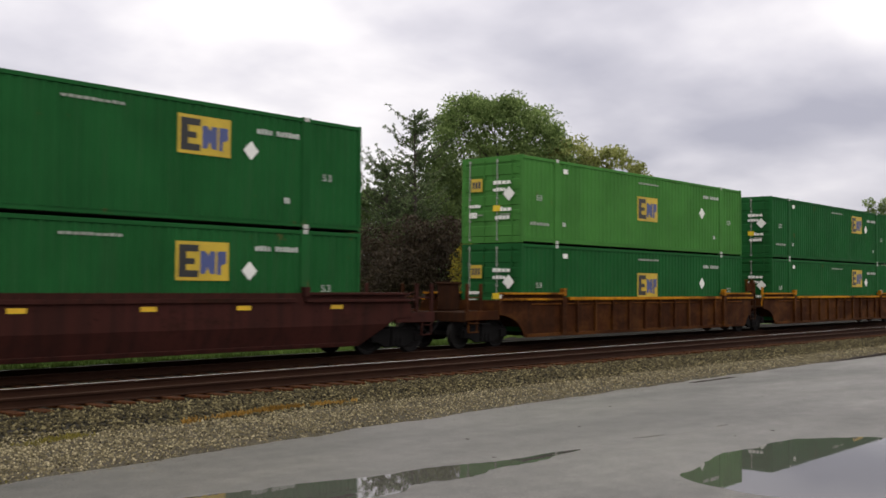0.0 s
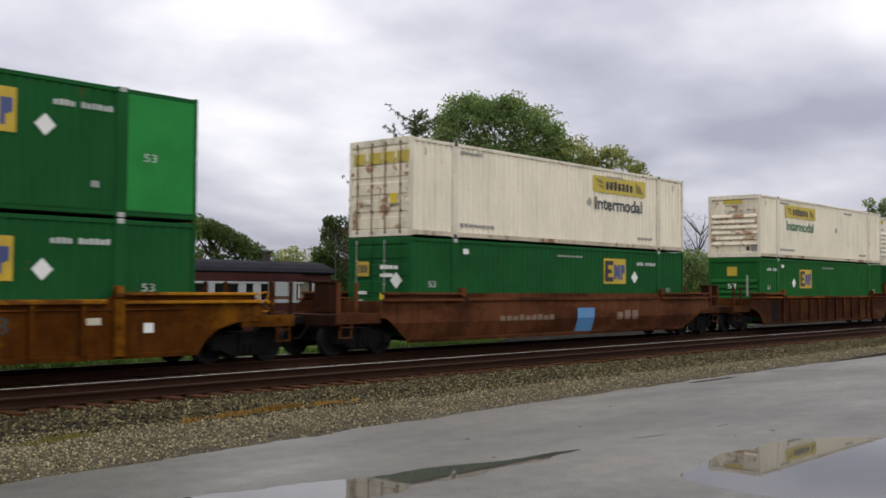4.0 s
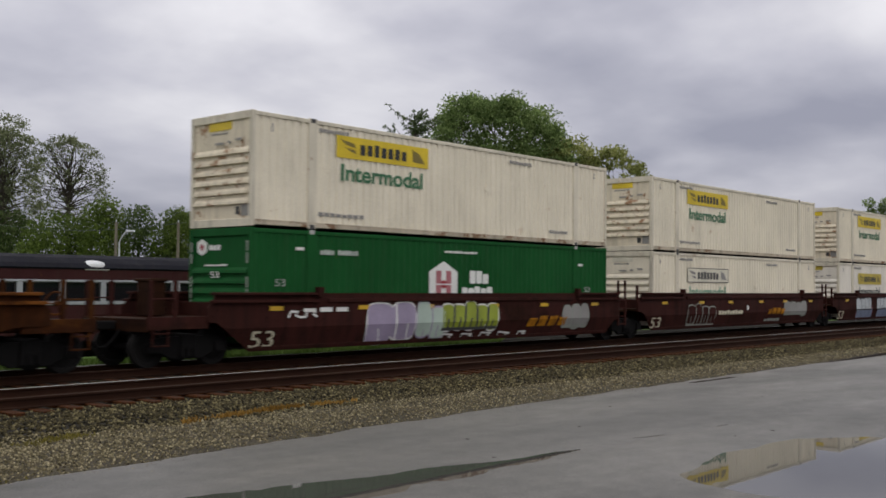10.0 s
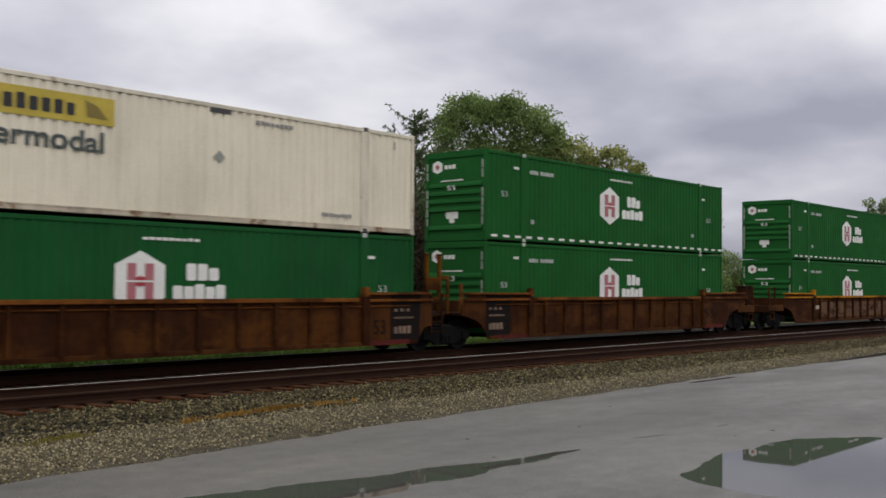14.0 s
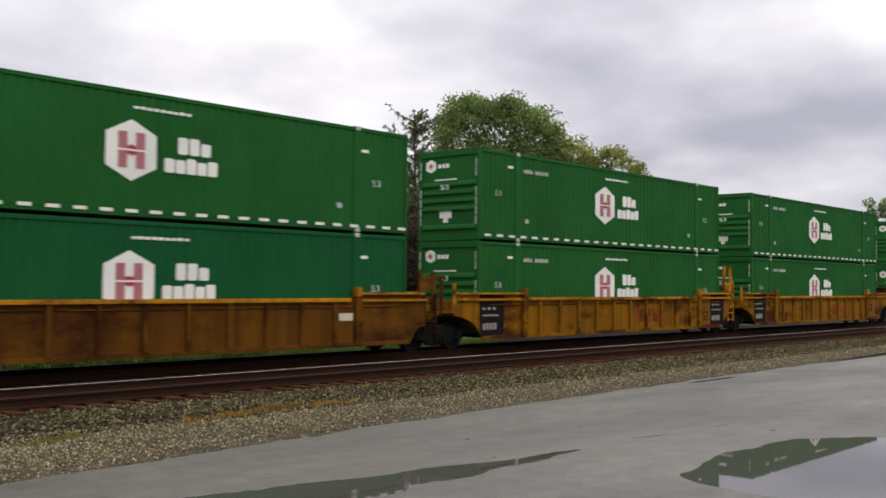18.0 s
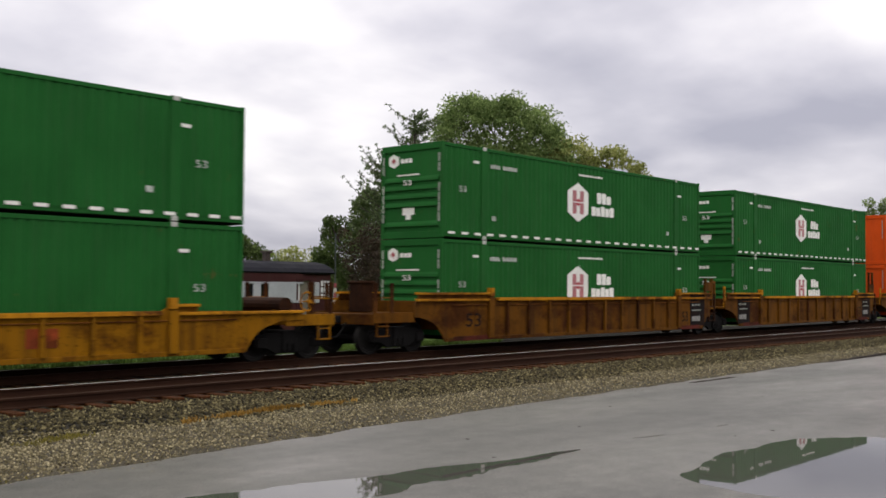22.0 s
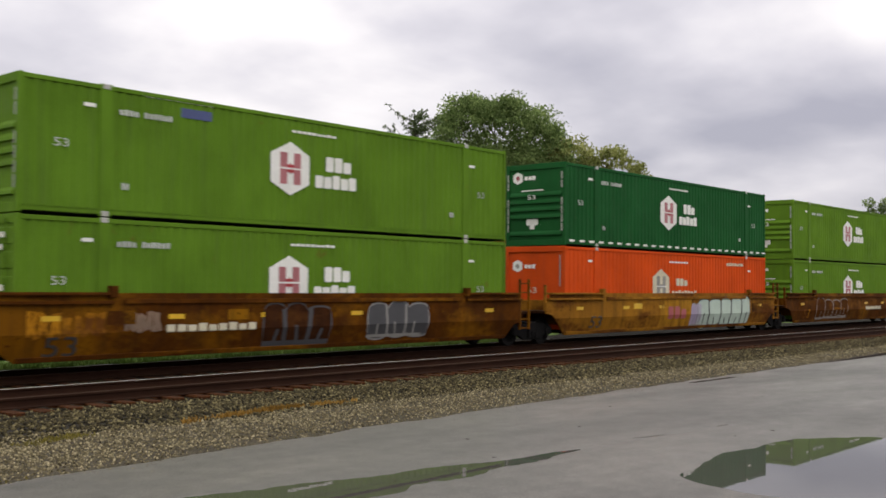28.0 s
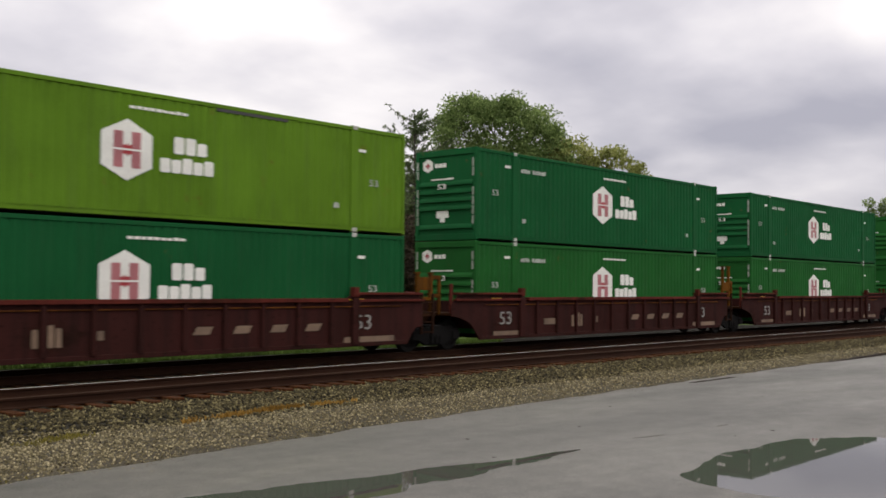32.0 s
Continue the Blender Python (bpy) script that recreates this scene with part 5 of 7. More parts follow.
def yellow_box(s, z, body="green_dark", lead="doors", panel=10.25, dia=12.38, pz=1.6, panel_mat="logo_yellow", after=None):
    lab = f"{GREENS[body]} container with {'white' if panel_mat == 'mark_white' else 'yellow'} logo panel, {stack_word(z)}"
    c = container("box_green", s, z, lead, body, lab, dress_yellow(panel, dia, pz, panel_mat))
    if after:
        after(c)
    return roll(c, s, z)


def hex_box(s, z, body="green_mid", lead="front", after=None, shift=0.0):
    inc = body == "orange"
    up = z == UPPER_Z
    lab = f"{GREENS[body]} container with white hexagon emblem, {stack_word(z)}"
    c = container("box_plain" if inc else "box_green", s, z, lead, body, lab,
                  dress_hexagon(7 if inc else 2, shift, 1.52, dashes=(up and body in ("green_mid", "green_dark")), red=not inc))
    if after:
        after(c)
    return roll(c, s, z)


def white_box(s, z, lead="front", body="white_warm", letter="letter_green", sign="sign_yellow", outlined=False, has_word=True, sign_z=1.98, ends=None, pale_end=False, after=None):
    lab = f"{'bright' if body == 'white_cool' else 'cream'} white container with long {'yellow' if sign != 'sign_pale' else 'faded pale'} sign, {stack_word(z)}"
    c = container("box_white", s, z, lead, body, lab, dress_sign(letter, sign, outlined, has_word, sign_z, pale_end), trim="white_trim", ends=ends)
    if after:
        after(c)
    return roll(c, s, z)


def car(s, *a, **k):
    return roll(well_car(*a, **k), s, CAR_Z)


def number_bars(x, w=2.2, z=0.95, mat="mark_cream", back=None, h=0.2):
    def put(c, y):
        if back:
            on_car(c, y, ("nb", w, h), plate_of(w + 0.16, h + 0.12), back, x - 0.08, z - 0.06, "number_plate_ground", "dark painted ground of the number bars")
        on_car(c, y, ("nr", w, h), blocks(w, h, 9, 0.22, 9), mat, x, z, label="painted number bars", dy=0.007)
    return put


def some(*calls):
    def put(c, y):
        for f in calls:
            f(c, y)
    return put


def stencil(x, z, w, h, n, mat, slant=0.0, seed=1):
    return lambda c, y: on_car(c, y, ("stl", w, h, n, slant), blocks(w, h, n, 0.25, seed, slant), mat, x, z, dy=0.002)


def square(x, z, w, h, mat, label="", name="painted_patch"):
    return lambda c, y: on_car(c, y, ("sq", w, h), plate_of(w, h), mat, x, z, name, label)


def spray(x, z, w, h, seed, fill, line, n=5, thick=0.035, halo=None, shade=None, ink=None):
    def put(c, y):
        if halo:
            on_car(c, y + 0.003, ("bl3", w, h, seed), blob(w, h * 0.92, seed, n, 0.1), halo, x, z + 0.06, "graffiti", "red sprayed glow behind graffiti")
        g = on_car(c, y, ("bl2", w, h, seed), blob(w, h, seed, n, 0.05), line, x, z, "graffiti", "sprayed graffiti lettering")
        at(skin("graffiti_fill", ("bl", w, h, seed), blob(w, h, seed, n), fill, g, z), 0, -0.005)
        if shade:
            at(skin("graffiti_shade", ("bls", w, h, seed), blob(w, h * 0.42, seed, n), shade, g, z), 0, -0.008)
        at(skin("graffiti_stroke", ("lp", w, h, seed), combs(w, h, seed + 1, n, thick), ink or line, g, z), 0, -0.011)
    return put


def tag(x, z, w, h, seed, line, n=6, thick=0.07):
    return lambda c, y: on_car(c, y, ("tg", w, h, seed), loops(w, h, seed, n, thick), line, x, z, "graffiti", "sprayed graffiti strokes")


def figure53(x, z, mat="mark_cream", w=0.75, h=0.42):
    return lambda c, y: on_car(c, y, ("f53", w, h), word("53", w, h), mat, x, z, label="painted length figure", dy=0.003)


def dark_ends(a, b, dim=None):
    """Blackened panels at the joined ends of a car's side, dark figures at its free end."""
    return lambda c, y: put_dark_ends(c, y, a, b, dim)


def put_dark_ends(c, y, a, b, dim=None):
    for x, joined in ((-0.15, a), (LONG - 1.1, b)):
        on_car(c, y, "dpr", plate_of(1.85, 0.14), "edge_maroon", 0.35 if x < 1 else LONG - 2.2, 0.2, "painted_patch", dy=0.03)
        if not joined:
            figure53(0.95 if x < 1 else LONG - 1.85, 0.62, "car_black", 0.7, 0.4)(c, y)
            continue
        on_car(c, y, "darkpanel", lambda bm: prism(bm, [(0.02, 0), (1.2, 0), (1.25, 1.2), (-0.02 if x < 1 else 0.0, 1.2)], -0.007, 0), "car_black", x, 0.28, "blackened_panel", "black panel with small white data bars")
        on_car(c, y, "darkledge", plate_of(1.25, 0.11), "car_black", x, WELL_TOP - 0.01, "blackened_panel", dy=0.004)
        on_car(c, y, "dp1", blocks(0.72, 0.24, 4, 0.25, 3), dim or "mark_grey", x + 0.15, 0.5, dy=0.01)
        on_car(c, y, "dp2", blocks(0.8, 0.06, 7, 0.2, 3), dim or "mark_faded", x + 0.15, 0.92, dy=0.01)
        on_car(c, y, "dp3", blocks(0.75, 0.09, 3, 0.5, 3), dim or "mark_faded", x + 0.15, 1.12, dy=0.01)
        if x > 1:
            figure53(LONG - 1.75, 0.5, "car_black", 0.45, 0.4)(c, y)


def build_train():
    U, L = UPPER_Z, LOWER_Z
    rust = "rust-brown steel well car with ribbed sides"
    # maroon smooth car
    car(3.93, True, "car_maroon", "car_maroon", label="dark maroon well car with smooth sides and yellow reflectors", dash=1.22)
    yellow_box(3.93, L, pz=1.55)
    yellow_box(3.93, U)
    # three joined rust-brown cars
    for s, a, b in ((27.40, 0, 1), (46.78, 1, 1), (66.31, 1, 0)):
        car(s, False, "car_rust", "edge_yellow", lead_joined=a, rear_joined=b, label=rust + " and yellow top edge", extra=square(4.4, 0.3, 0.55, 0.75, "letter_dark") if s > 60 else None)
    yellow_box(27.40, L, panel=7.27, dia=12.2, pz=1.1)
    yellow_box(27.40, U, "green_faded", panel=7.27, dia=12.2, pz=1.1)
    yellow_box(46.78, L)
    yellow_box(46.78, U)
    white_box(66.31, L, "doors", "white_cool", ends="white_stained", sign="sign_worn", has_word=False, sign_z=1.78, after=lambda c: patch(c, "rp", 1.08, 2.5, 14.0, 0.2, "rust_panel", "rusty red-brown repair panel"))
    white_box(66.31, U, "doors", "white_warm", ends="white_stained", sign="sign_pale")
    car(89.65, False, "car_rust_orange", "edge_yellow", label=rust + " and yellow top edge",
        extra=some(number_bars(2.4, 1.3, 0.95), stencil(9.4, 0.78, 1.3, 0.3, 3, "mark_cream", 0.08), square(0.3, 0.62, 0.3, 0.28, "mark_white"), square(13.2, 0.95, 0.45, 0.15, "mark_cream"), square(14.7, 0.75, 0.25, 0.22, "mark_white"), figure53(10.9, 0.8, "mark_dark", 0.7, 0.35)))
    yellow_box(89.65, L, pz=1.5)
    yellow_box(89.65, U, after=lambda c: patch(c, "gp", 2.0, 2.62, 14.1, 0.16, "green_fresh", "fresh bright green replacement panel"))
    car(113.16, True, "car_redrust", "car_redrust", label="rust-brown well car with smooth sides and a blue placard",
        extra=some(square(8.35, 0.28, 1.05, 0.85, "placard_blue", "square blue painted placard"), number_bars(4.0, 3.0, 0.75, "mark_worn"), stencil(10.9, 0.68, 1.6, 0.35, 3, "mark_worn")))
    yellow_box(113.16, L)
    white_box(113.16, U, "doors", letter="letter_dark", sign="sign_worn", ends="white_stained")
    for s, a, b in ((136.56, 0, 1), (155.74, 1, 1), (175.21, 1, 0)):
        car(s, False, "car_rust", "edge_rust", lead_joined=a, rear_joined=b, label=rust + " and orange-rust top edge", extra=square(0.85, 0.25, 0.8, 1.1, "car_black", "black data panel"))
    yellow_box(136.56, L, "green_mid", "front", 4.5, 3.8, 1.5)
    white_box(136.56, U, ends="white_stained", sign="sign_worn")
    yellow_box(155.74, L, "green_dark", "front", 7.45, 3.8, 1.05)
    white_box(155.74, U, body="white_cool")
    yellow_box(175.21, L, "green_dark", "front", 4.5, 3.8, 1.47)
    white_box(175.21, U, ends="white_stained")
    car(198.53, True, "car_rust", "car_rust", label="dark rust-brown well car with smooth sides and pale graffiti",
        extra=some(spray(3.9, 0.28, 5.8, 1.0, 21, "graffiti_smoke", "car_black", 8, 0.05), tag(4.1, 0.45, 5.2, 0.8, 27, "mark_worn", 9, 0.05), square(-0.35, 1.0, 0.28, 0.3, "mark_white"), square(15.3, 1.05, 0.2, 0.25, "mark_white")))
    yellow_box(198.53, L, "green_dark", "front", 4.35, 13.0, 1.5, "mark_white")
    white_box(198.53, U)
    car(221.97, False, "car_rust", "edge_rust", label=rust + " and orange-rust top edge")
    hex_box(221.97, L, "green_dark")
    white_box(221.97, U, body="white_cool", outlined=True)
    # three joined maroon cars with graffiti
    g = [some(figure53(-0.05, 0.28), spray(3.9, 0.22, 2.2, 1.25, 31, "graffiti_lilac", "mark_white", 2, 0.03), spray(5.9, 0.25, 1.2, 1.1, 36, "graffiti_mint", "graffiti_lilac", 2, 0.025), spray(7.0, 0.52, 2.6, 0.85, 32, "graffiti_lime", "mark_white", 5, 0.045, ink="graffiti_dark"), tag(6.9, 0.24, 4.6, 0.2, 37, "mark_white", 5, 0.022), tag(1.0, 0.98, 1.2, 0.25, 38, "mark_white", 2, 0.03), square(5.2, 1.0, 0.3, 0.25, "rust_panel"), stencil(11.2, 0.55, 2.3, 0.35, 4, "edge_yellow", 0.12), stencil(1.6, 1.15, 1.7, 0.12, 3, "mark_white"), spray(13.2, 0.45, 1.5, 0.75, 33, "mark_grey", "mark_faded", 3)),
         some(figure53(-0.25, 0.28), spray(2.6, 0.3, 2.4, 0.85, 34, "car_maroon", "mark_faded", 4, 0.03), number_bars(5.3, 2.3, 0.72), stencil(10.2, 0.68, 1.9, 0.3, 4, "edge_yellow", 0.12), spray(12.0, 0.6, 2.6, 0.6, 35, "mark_grey", "mark_faded", 4), stencil(10.0, 0.35, 1.7, 0.14, 5, "mark_faded"), stencil(8.0, 0.9, 0.25, 0.25, 1, "mark_white")),
         some(figure53(-0.4, 0.28), *[f for i, (x, w, n) in enumerate(((2.1, 2.5, 4), (5.3, 2.8, 5), (9.2, 2.0, 4), (12.2, 2.3, 4))) for f in (spray(x + 0.15, 0.2, w * 0.96, 0.56, 40 + i, "graffiti_blue", "graffiti_dark", n, 0.02, "graffiti_rose" if i != 1 else None), spray(x, 0.72, w, 0.66, 45 + i, "graffiti_pale", "graffiti_dark", n, 0.03))])]
    for (s, a, b), e in zip(((245.28, 0, 1), (264.71, 1, 1), (284.09, 1, 0)), g):
        car(s, True, "car_maroon", "car_maroon", lead_joined=a, rear_joined=b, label="dark maroon well car with smooth sides covered in graffiti", extra=e, dash=1.2)
    hex_box(245.28, L, "green_dark")
    white_box(245.28, U, ends="white_stained")
    white_box(264.71, L, letter="letter_pale", sign="sign_pale", sign_z=1.7)
    white_box(264.71, U, ends="white_stained")
    white_box(284.09, L, body="white_cool", letter="letter_dark", sign="sign_worn", sign_z=1.75)
    white_box(284.09, U, ends="white_stained")
    # three joined amber-rust cars
    for s, a, b in ((307.54, 0, 1), (326.98, 1, 1), (346.43, 1, 0)):
        e = some(dark_ends(a, b, "mark_worn"), spray(11.5, 0.4, 2.2, 0.7, 51, "car_rust", "mark_worn", 4, 0.03)) if s < 310 else dark_ends(a, b, "mark_worn")
        car(s, False, "car_rust", "edge_rust", lead_joined=a, rear_joined=b, label="amber and rust-brown well car with ribbed sides", extra=e)
    hex_box(307.54, L, "green_dark")
    white_box(307.54, U, letter="letter_dark", sign="sign_worn", pale_end=True)
    hex_box(326.98, L, "green_dark", "doors")
    white_box(326.98, U, letter="letter_dark", sign="sign_worn", pale_end=True, after=lambda c: patch(c, "dkp", 0.62, 0.16, 9.0, 2.66, "mark_dark", "dark torn edge"))
    hex_box(346.43, L)
    hex_box(346.43, U)
    car(370.02, False, "car_rust", "edge_yellow", label=rust + " and faded pale letters",
        extra=some(*[square(3.1 + 1.14 * k, 0.42, 0.84, 0.78, "letter_ghost", "faded ghost of a large pale letter") for k in range(10)], number_bars(2.3, 0.8, 0.85)))
    hex_box(370.02, L)
    hex_box(370.02, U)
    car(393.56, True, "car_gold", "car_gold", label="worn yellow well car with smooth sides and graffiti",
        extra=some(spray(0.4, 0.3, 2.1, 1.15, 61, "mark_grey", "mark_white", 4, 0.04), number_bars(2.9, 1.7, 0.95, "mark_white", "car_black"), stencil(8.0, 0.45, 1.4, 0.5, 3, "mark_red", 0, 3), spray(9.4, 0.25, 3.4, 1.15, 62, "graffiti_olive", "car_black", 4, 0.02), square(4.7, 0.9, 0.7, 0.3, "reflector_yellow"), square(13.5, 0.5, 0.35, 0.3, "reflector_yellow")))
    hex_box(393.56, L)
    hex_box(393.56, U)
    for k, (s, a, b) in enumerate(((417.10, 0, 1), (436.52, 1, 1), (455.95, 1, 0))):
        e = some(dark_ends(a, b), stencil(9.2, 0.55, 1.7, 0.5, 3, "rust_panel", 0, 2)) if k else square(13.4, 0.9, 0.5, 0.2, "mark_cream")
        car(s, False, "car_amber" if not k else "car_yellow_shaded", "edge_yellow", lead_joined=a, rear_joined=b, label="worn amber-yellow well car with ribbed sides and black end panels", extra=e)
        hex_box(s, L, "green_blue" if not k else "green_mid")
        hex_box(s, U)
    low = WELL_TOP - 0.27
    car(479.48, True, "car_blue", "car_blue", low, label="dark blue well car with smooth sides, white stencils and yellow reflectors", dash=0.86,
        extra=some(number_bars(3.3, 2.1, 0.95, "mark_white"), stencil(11.3, 0.58, 1.6, 0.2, 8, "mark_cream"), stencil(13.1, 0.58, 0.8, 0.2, 4, "mark_cream"), stencil(14.1, 0.58, 1.0, 0.2, 5, "mark_cream"), stencil(6.0, 0.98, 0.3, 0.2, 1, "mark_faded"), square(0.6, 0.85, 0.35, 0.3, "mark_white"), square(1.6, 0.85, 0.5, 0.25, "mark_faded"), stencil(8.8, 0.66, 0.8, 0.12, 5, "mark_faded"), figure53(15.55, 0.72, "mark_faded", 0.5, 0.3)))
    hex_box(479.48, L)
    hex_box(479.48, U)
    car(503.0, False, "car_yellow_shaded", "edge_yellow", low, label="worn amber-yellow well car with ribbed sides and low top edge",
        extra=some(number_bars(3.4, 1.7, 0.72, "mark_white"), square(8.4, 0.3, 0.5, 0.6, "rust_panel"), square(10.6, 0.5, 0.7, 0.4, "rust_panel")))
    hex_box(503.0, L)
    hex_box(503.0, U)
    for s, a, b in ((526.51, 0, 1), (546.03, 1, 1), (565.51, 1, 0)):
        car(s, False, "car_amber", "edge_yellow", lead_joined=a, rear_joined=b, label="rusty amber well car with ribbed sides and black end panels", extra=dark_ends(a, b))
    hex_box(526.51, L)
    hex_box(526.51, U)
    hex_box(546.03, L)
    hex_box(546.03, U)
    hex_box(565.51, L, "orange")
    hex_box(565.51, U, "orange", after=lambda c: patch(c, "op", 1.95, 2.62, 14.1, 0.16, "orange_dark", "darker red replacement panel"))
    for k, (s, a, b) in enumerate(((589.13, 0, 1), (608.61, 1, 1), (628.14, 1, 0))):
        e = some(number_bars(4.25, 2.3, 0.72, "mark_cream", "car_black"), figure53(1.0, 0.42, "car_rust"), square(0.0, 0.85, 0.16, 0.25, "mark_cream")) if k != 1 else some(stencil(10.5, 0.6, 1.5, 0.4, 3, "rust_panel", 0, 2), square(0.4, 1.0, 0.2, 0.25, "mark_cream"))
        car(s, True, "car_mustard", "car_mustard", lead_joined=a, rear_joined=b, label="mustard-brown well car with smooth sides", extra=e)
        hex_box(s, L, "orange", "doors")
        hex_box(s, U, "orange")
    # three joined rust-orange cars with graffiti, then one more
    g = [some(tag(0.2, 0.6, 1.8, 0.7, 71, "edge_yellow", 7, 0.05), tag(2.45, 0.7, 0.9, 0.6, 72, "mark_worn", 5, 0.05), number_bars(3.5, 2.6, 0.75, "mark_cream"), spray(6.3, 0.3, 2.2, 1.1, 73, "car_rust", "graffiti_dark", 3, 0.07), spray(9.9, 0.42, 2.2, 0.95, 74, "graffiti_dark", "mark_grey", 3, 0.04), figure53(0.6, 0.3, "mark_dark"), square(2.0, 0.95, 0.7, 0.3, "car_yellow_shaded"), square(5.2, 1.0, 0.6, 0.25, "car_yellow_shaded")),
         some(figure53(1.4, 0.4, "mark_dark"), square(6.3, 0.22, 2.5, 1.22, "car_gold", "square ochre repaint field"), stencil(6.9, 0.62, 1.55, 0.5, 3, "mark_red", 0, 2), spray(8.75, 0.3, 1.0, 0.95, 79, "graffiti_lilac", "mark_grey", 2, 0.03), spray(9.4, 0.22, 4.9, 1.2, 75, "graffiti_mint", "graffiti_dark", 5, 0.05), square(4.3, 1.05, 0.6, 0.2, "reflector_yellow"), square(14.4, 0.8, 0.8, 0.4, "car_amber")),
         some(figure53(0.9, 0.42, "edge_yellow"), spray(2.5, 0.35, 4.2, 1.0, 76, "car_rust_orange", "mark_grey", 4, 0.03), number_bars(9.4, 2.4, 0.75, "mark_cream"), stencil(4.6, 0.8, 1.5, 0.12, 7, "edge_yellow"), square(14.6, 0.85, 0.6, 0.35, "car_amber"))]
    for (s, a, b), e in zip(((651.74, 0, 1), (671.23, 1, 1), (690.61, 1, 0)), g):
        paint_of = "car_ochre" if 660 < s < 680 else "car_rust_orange"
        car(s, True, paint_of, paint_of, lead_joined=a, rear_joined=b, label="rust-orange well car with smooth sides and graffiti", extra=e, dash=1.05)
    hex_box(651.74, L, "green_lime", "doors")
    hex_box(651.74, U, "green_lime", after=lambda c: [patch(c, "bl", 0.85, 0.22, 3.9, 2.42, "mark_blue", "blue repair patch"), patch(c, "wl", 1.9, 0.06, 2.9, 2.77, "mark_white", "bare scraped edge")])
    hex_box(671.23, L, "orange", shift=-0.6)
    hex_box(671.23, U, "green_dark")
    hex_box(690.61, L, "green_lime")
    hex_box(690.61, U, "green_lime")
    car(714.16, True, "car_rust_orange", "car_rust_orange", label="rust-orange well car with smooth sides and a yellow painted field",
        extra=some(square(8.9, 0.2, 2.6, 1.25, "edge_yellow", "orange-yellow repaint field"), number_bars(4.6, 2.2, 0.7, "mark_dark"), square(2.7, 0.8, 0.5, 0.2, "car_yellow_shaded"), square(14.2, 0.9, 0.5, 0.35, "car_amber"), square(15.4, 0.6, 0.5, 0.8, "car_yellow_shaded")))
    hex_box(714.16, L, "green_lime", after=lambda c: [patch(c, "gp1", 2.6, 0.34, 4.5, 2.42, "green_dark", "dark green repaint patch"), patch(c, "gp2", 1.5, 0.3, 5.6, 2.14, "green_dark", "dark green repaint patch")])
    hex_box(714.16, U, "green_blue")
    for k, (s, a, b) in enumerate(((737.65, 0, 1), (757.03, 1, 1), (776.53, 1, 0))):
        e = some(*[square(0.6 + 1.9 * i, WELL_TOP - 0.06, 0.5, 0.06, "reflector_yellow", "yellow reflector", "reflector") for i in range(8)],
                 figure53(14.1, 0.65, "mark_grey", 0.6, 0.4), square(13.7, 0.3, 1.9, 0.16, "mark_worn"), stencil(6.4, 0.62, 0.3, 0.26, 1, "mark_worn"),
                 *[stencil(8.9 + 1.14 * i, 0.66, 0.62, 0.24, 1, "mark_worn", 0.12) for i in range(4)], square(3.4, 0.6, 0.75, 0.2, "mark_worn"), stencil(5.0, 0.5, 0.7, 0.5, 4, "mark_worn"), figure53(1.0, 0.65, "mark_grey", 0.6, 0.4), square(0.7, 0.3, 1.6, 0.14, "mark_worn"))
        car(s, False, "car_maroon_dark", "edge_maroon", lead_joined=a, rear_joined=b, label="dark maroon well car with ribbed sides and white stencils", extra=e)
        hex_box(s, L, "green_blue" if k == 0 else "green_mid")
        hex_box(s, U, "green_lime" if k == 0 else "green_blue", after=(lambda c: patch(c, "dkl", 2.2, 0.1, 9.6, 2.7, "mark_dark", "dark torn edge")) if k == 0 else None)
    car(796.0, False, "car_maroon_dark", "edge_maroon", label="dark maroon well car with ribbed sides")
    hex_box(796.0, L, "green_mid")
    hex_box(796.0, U, "green_mid")


build_train()


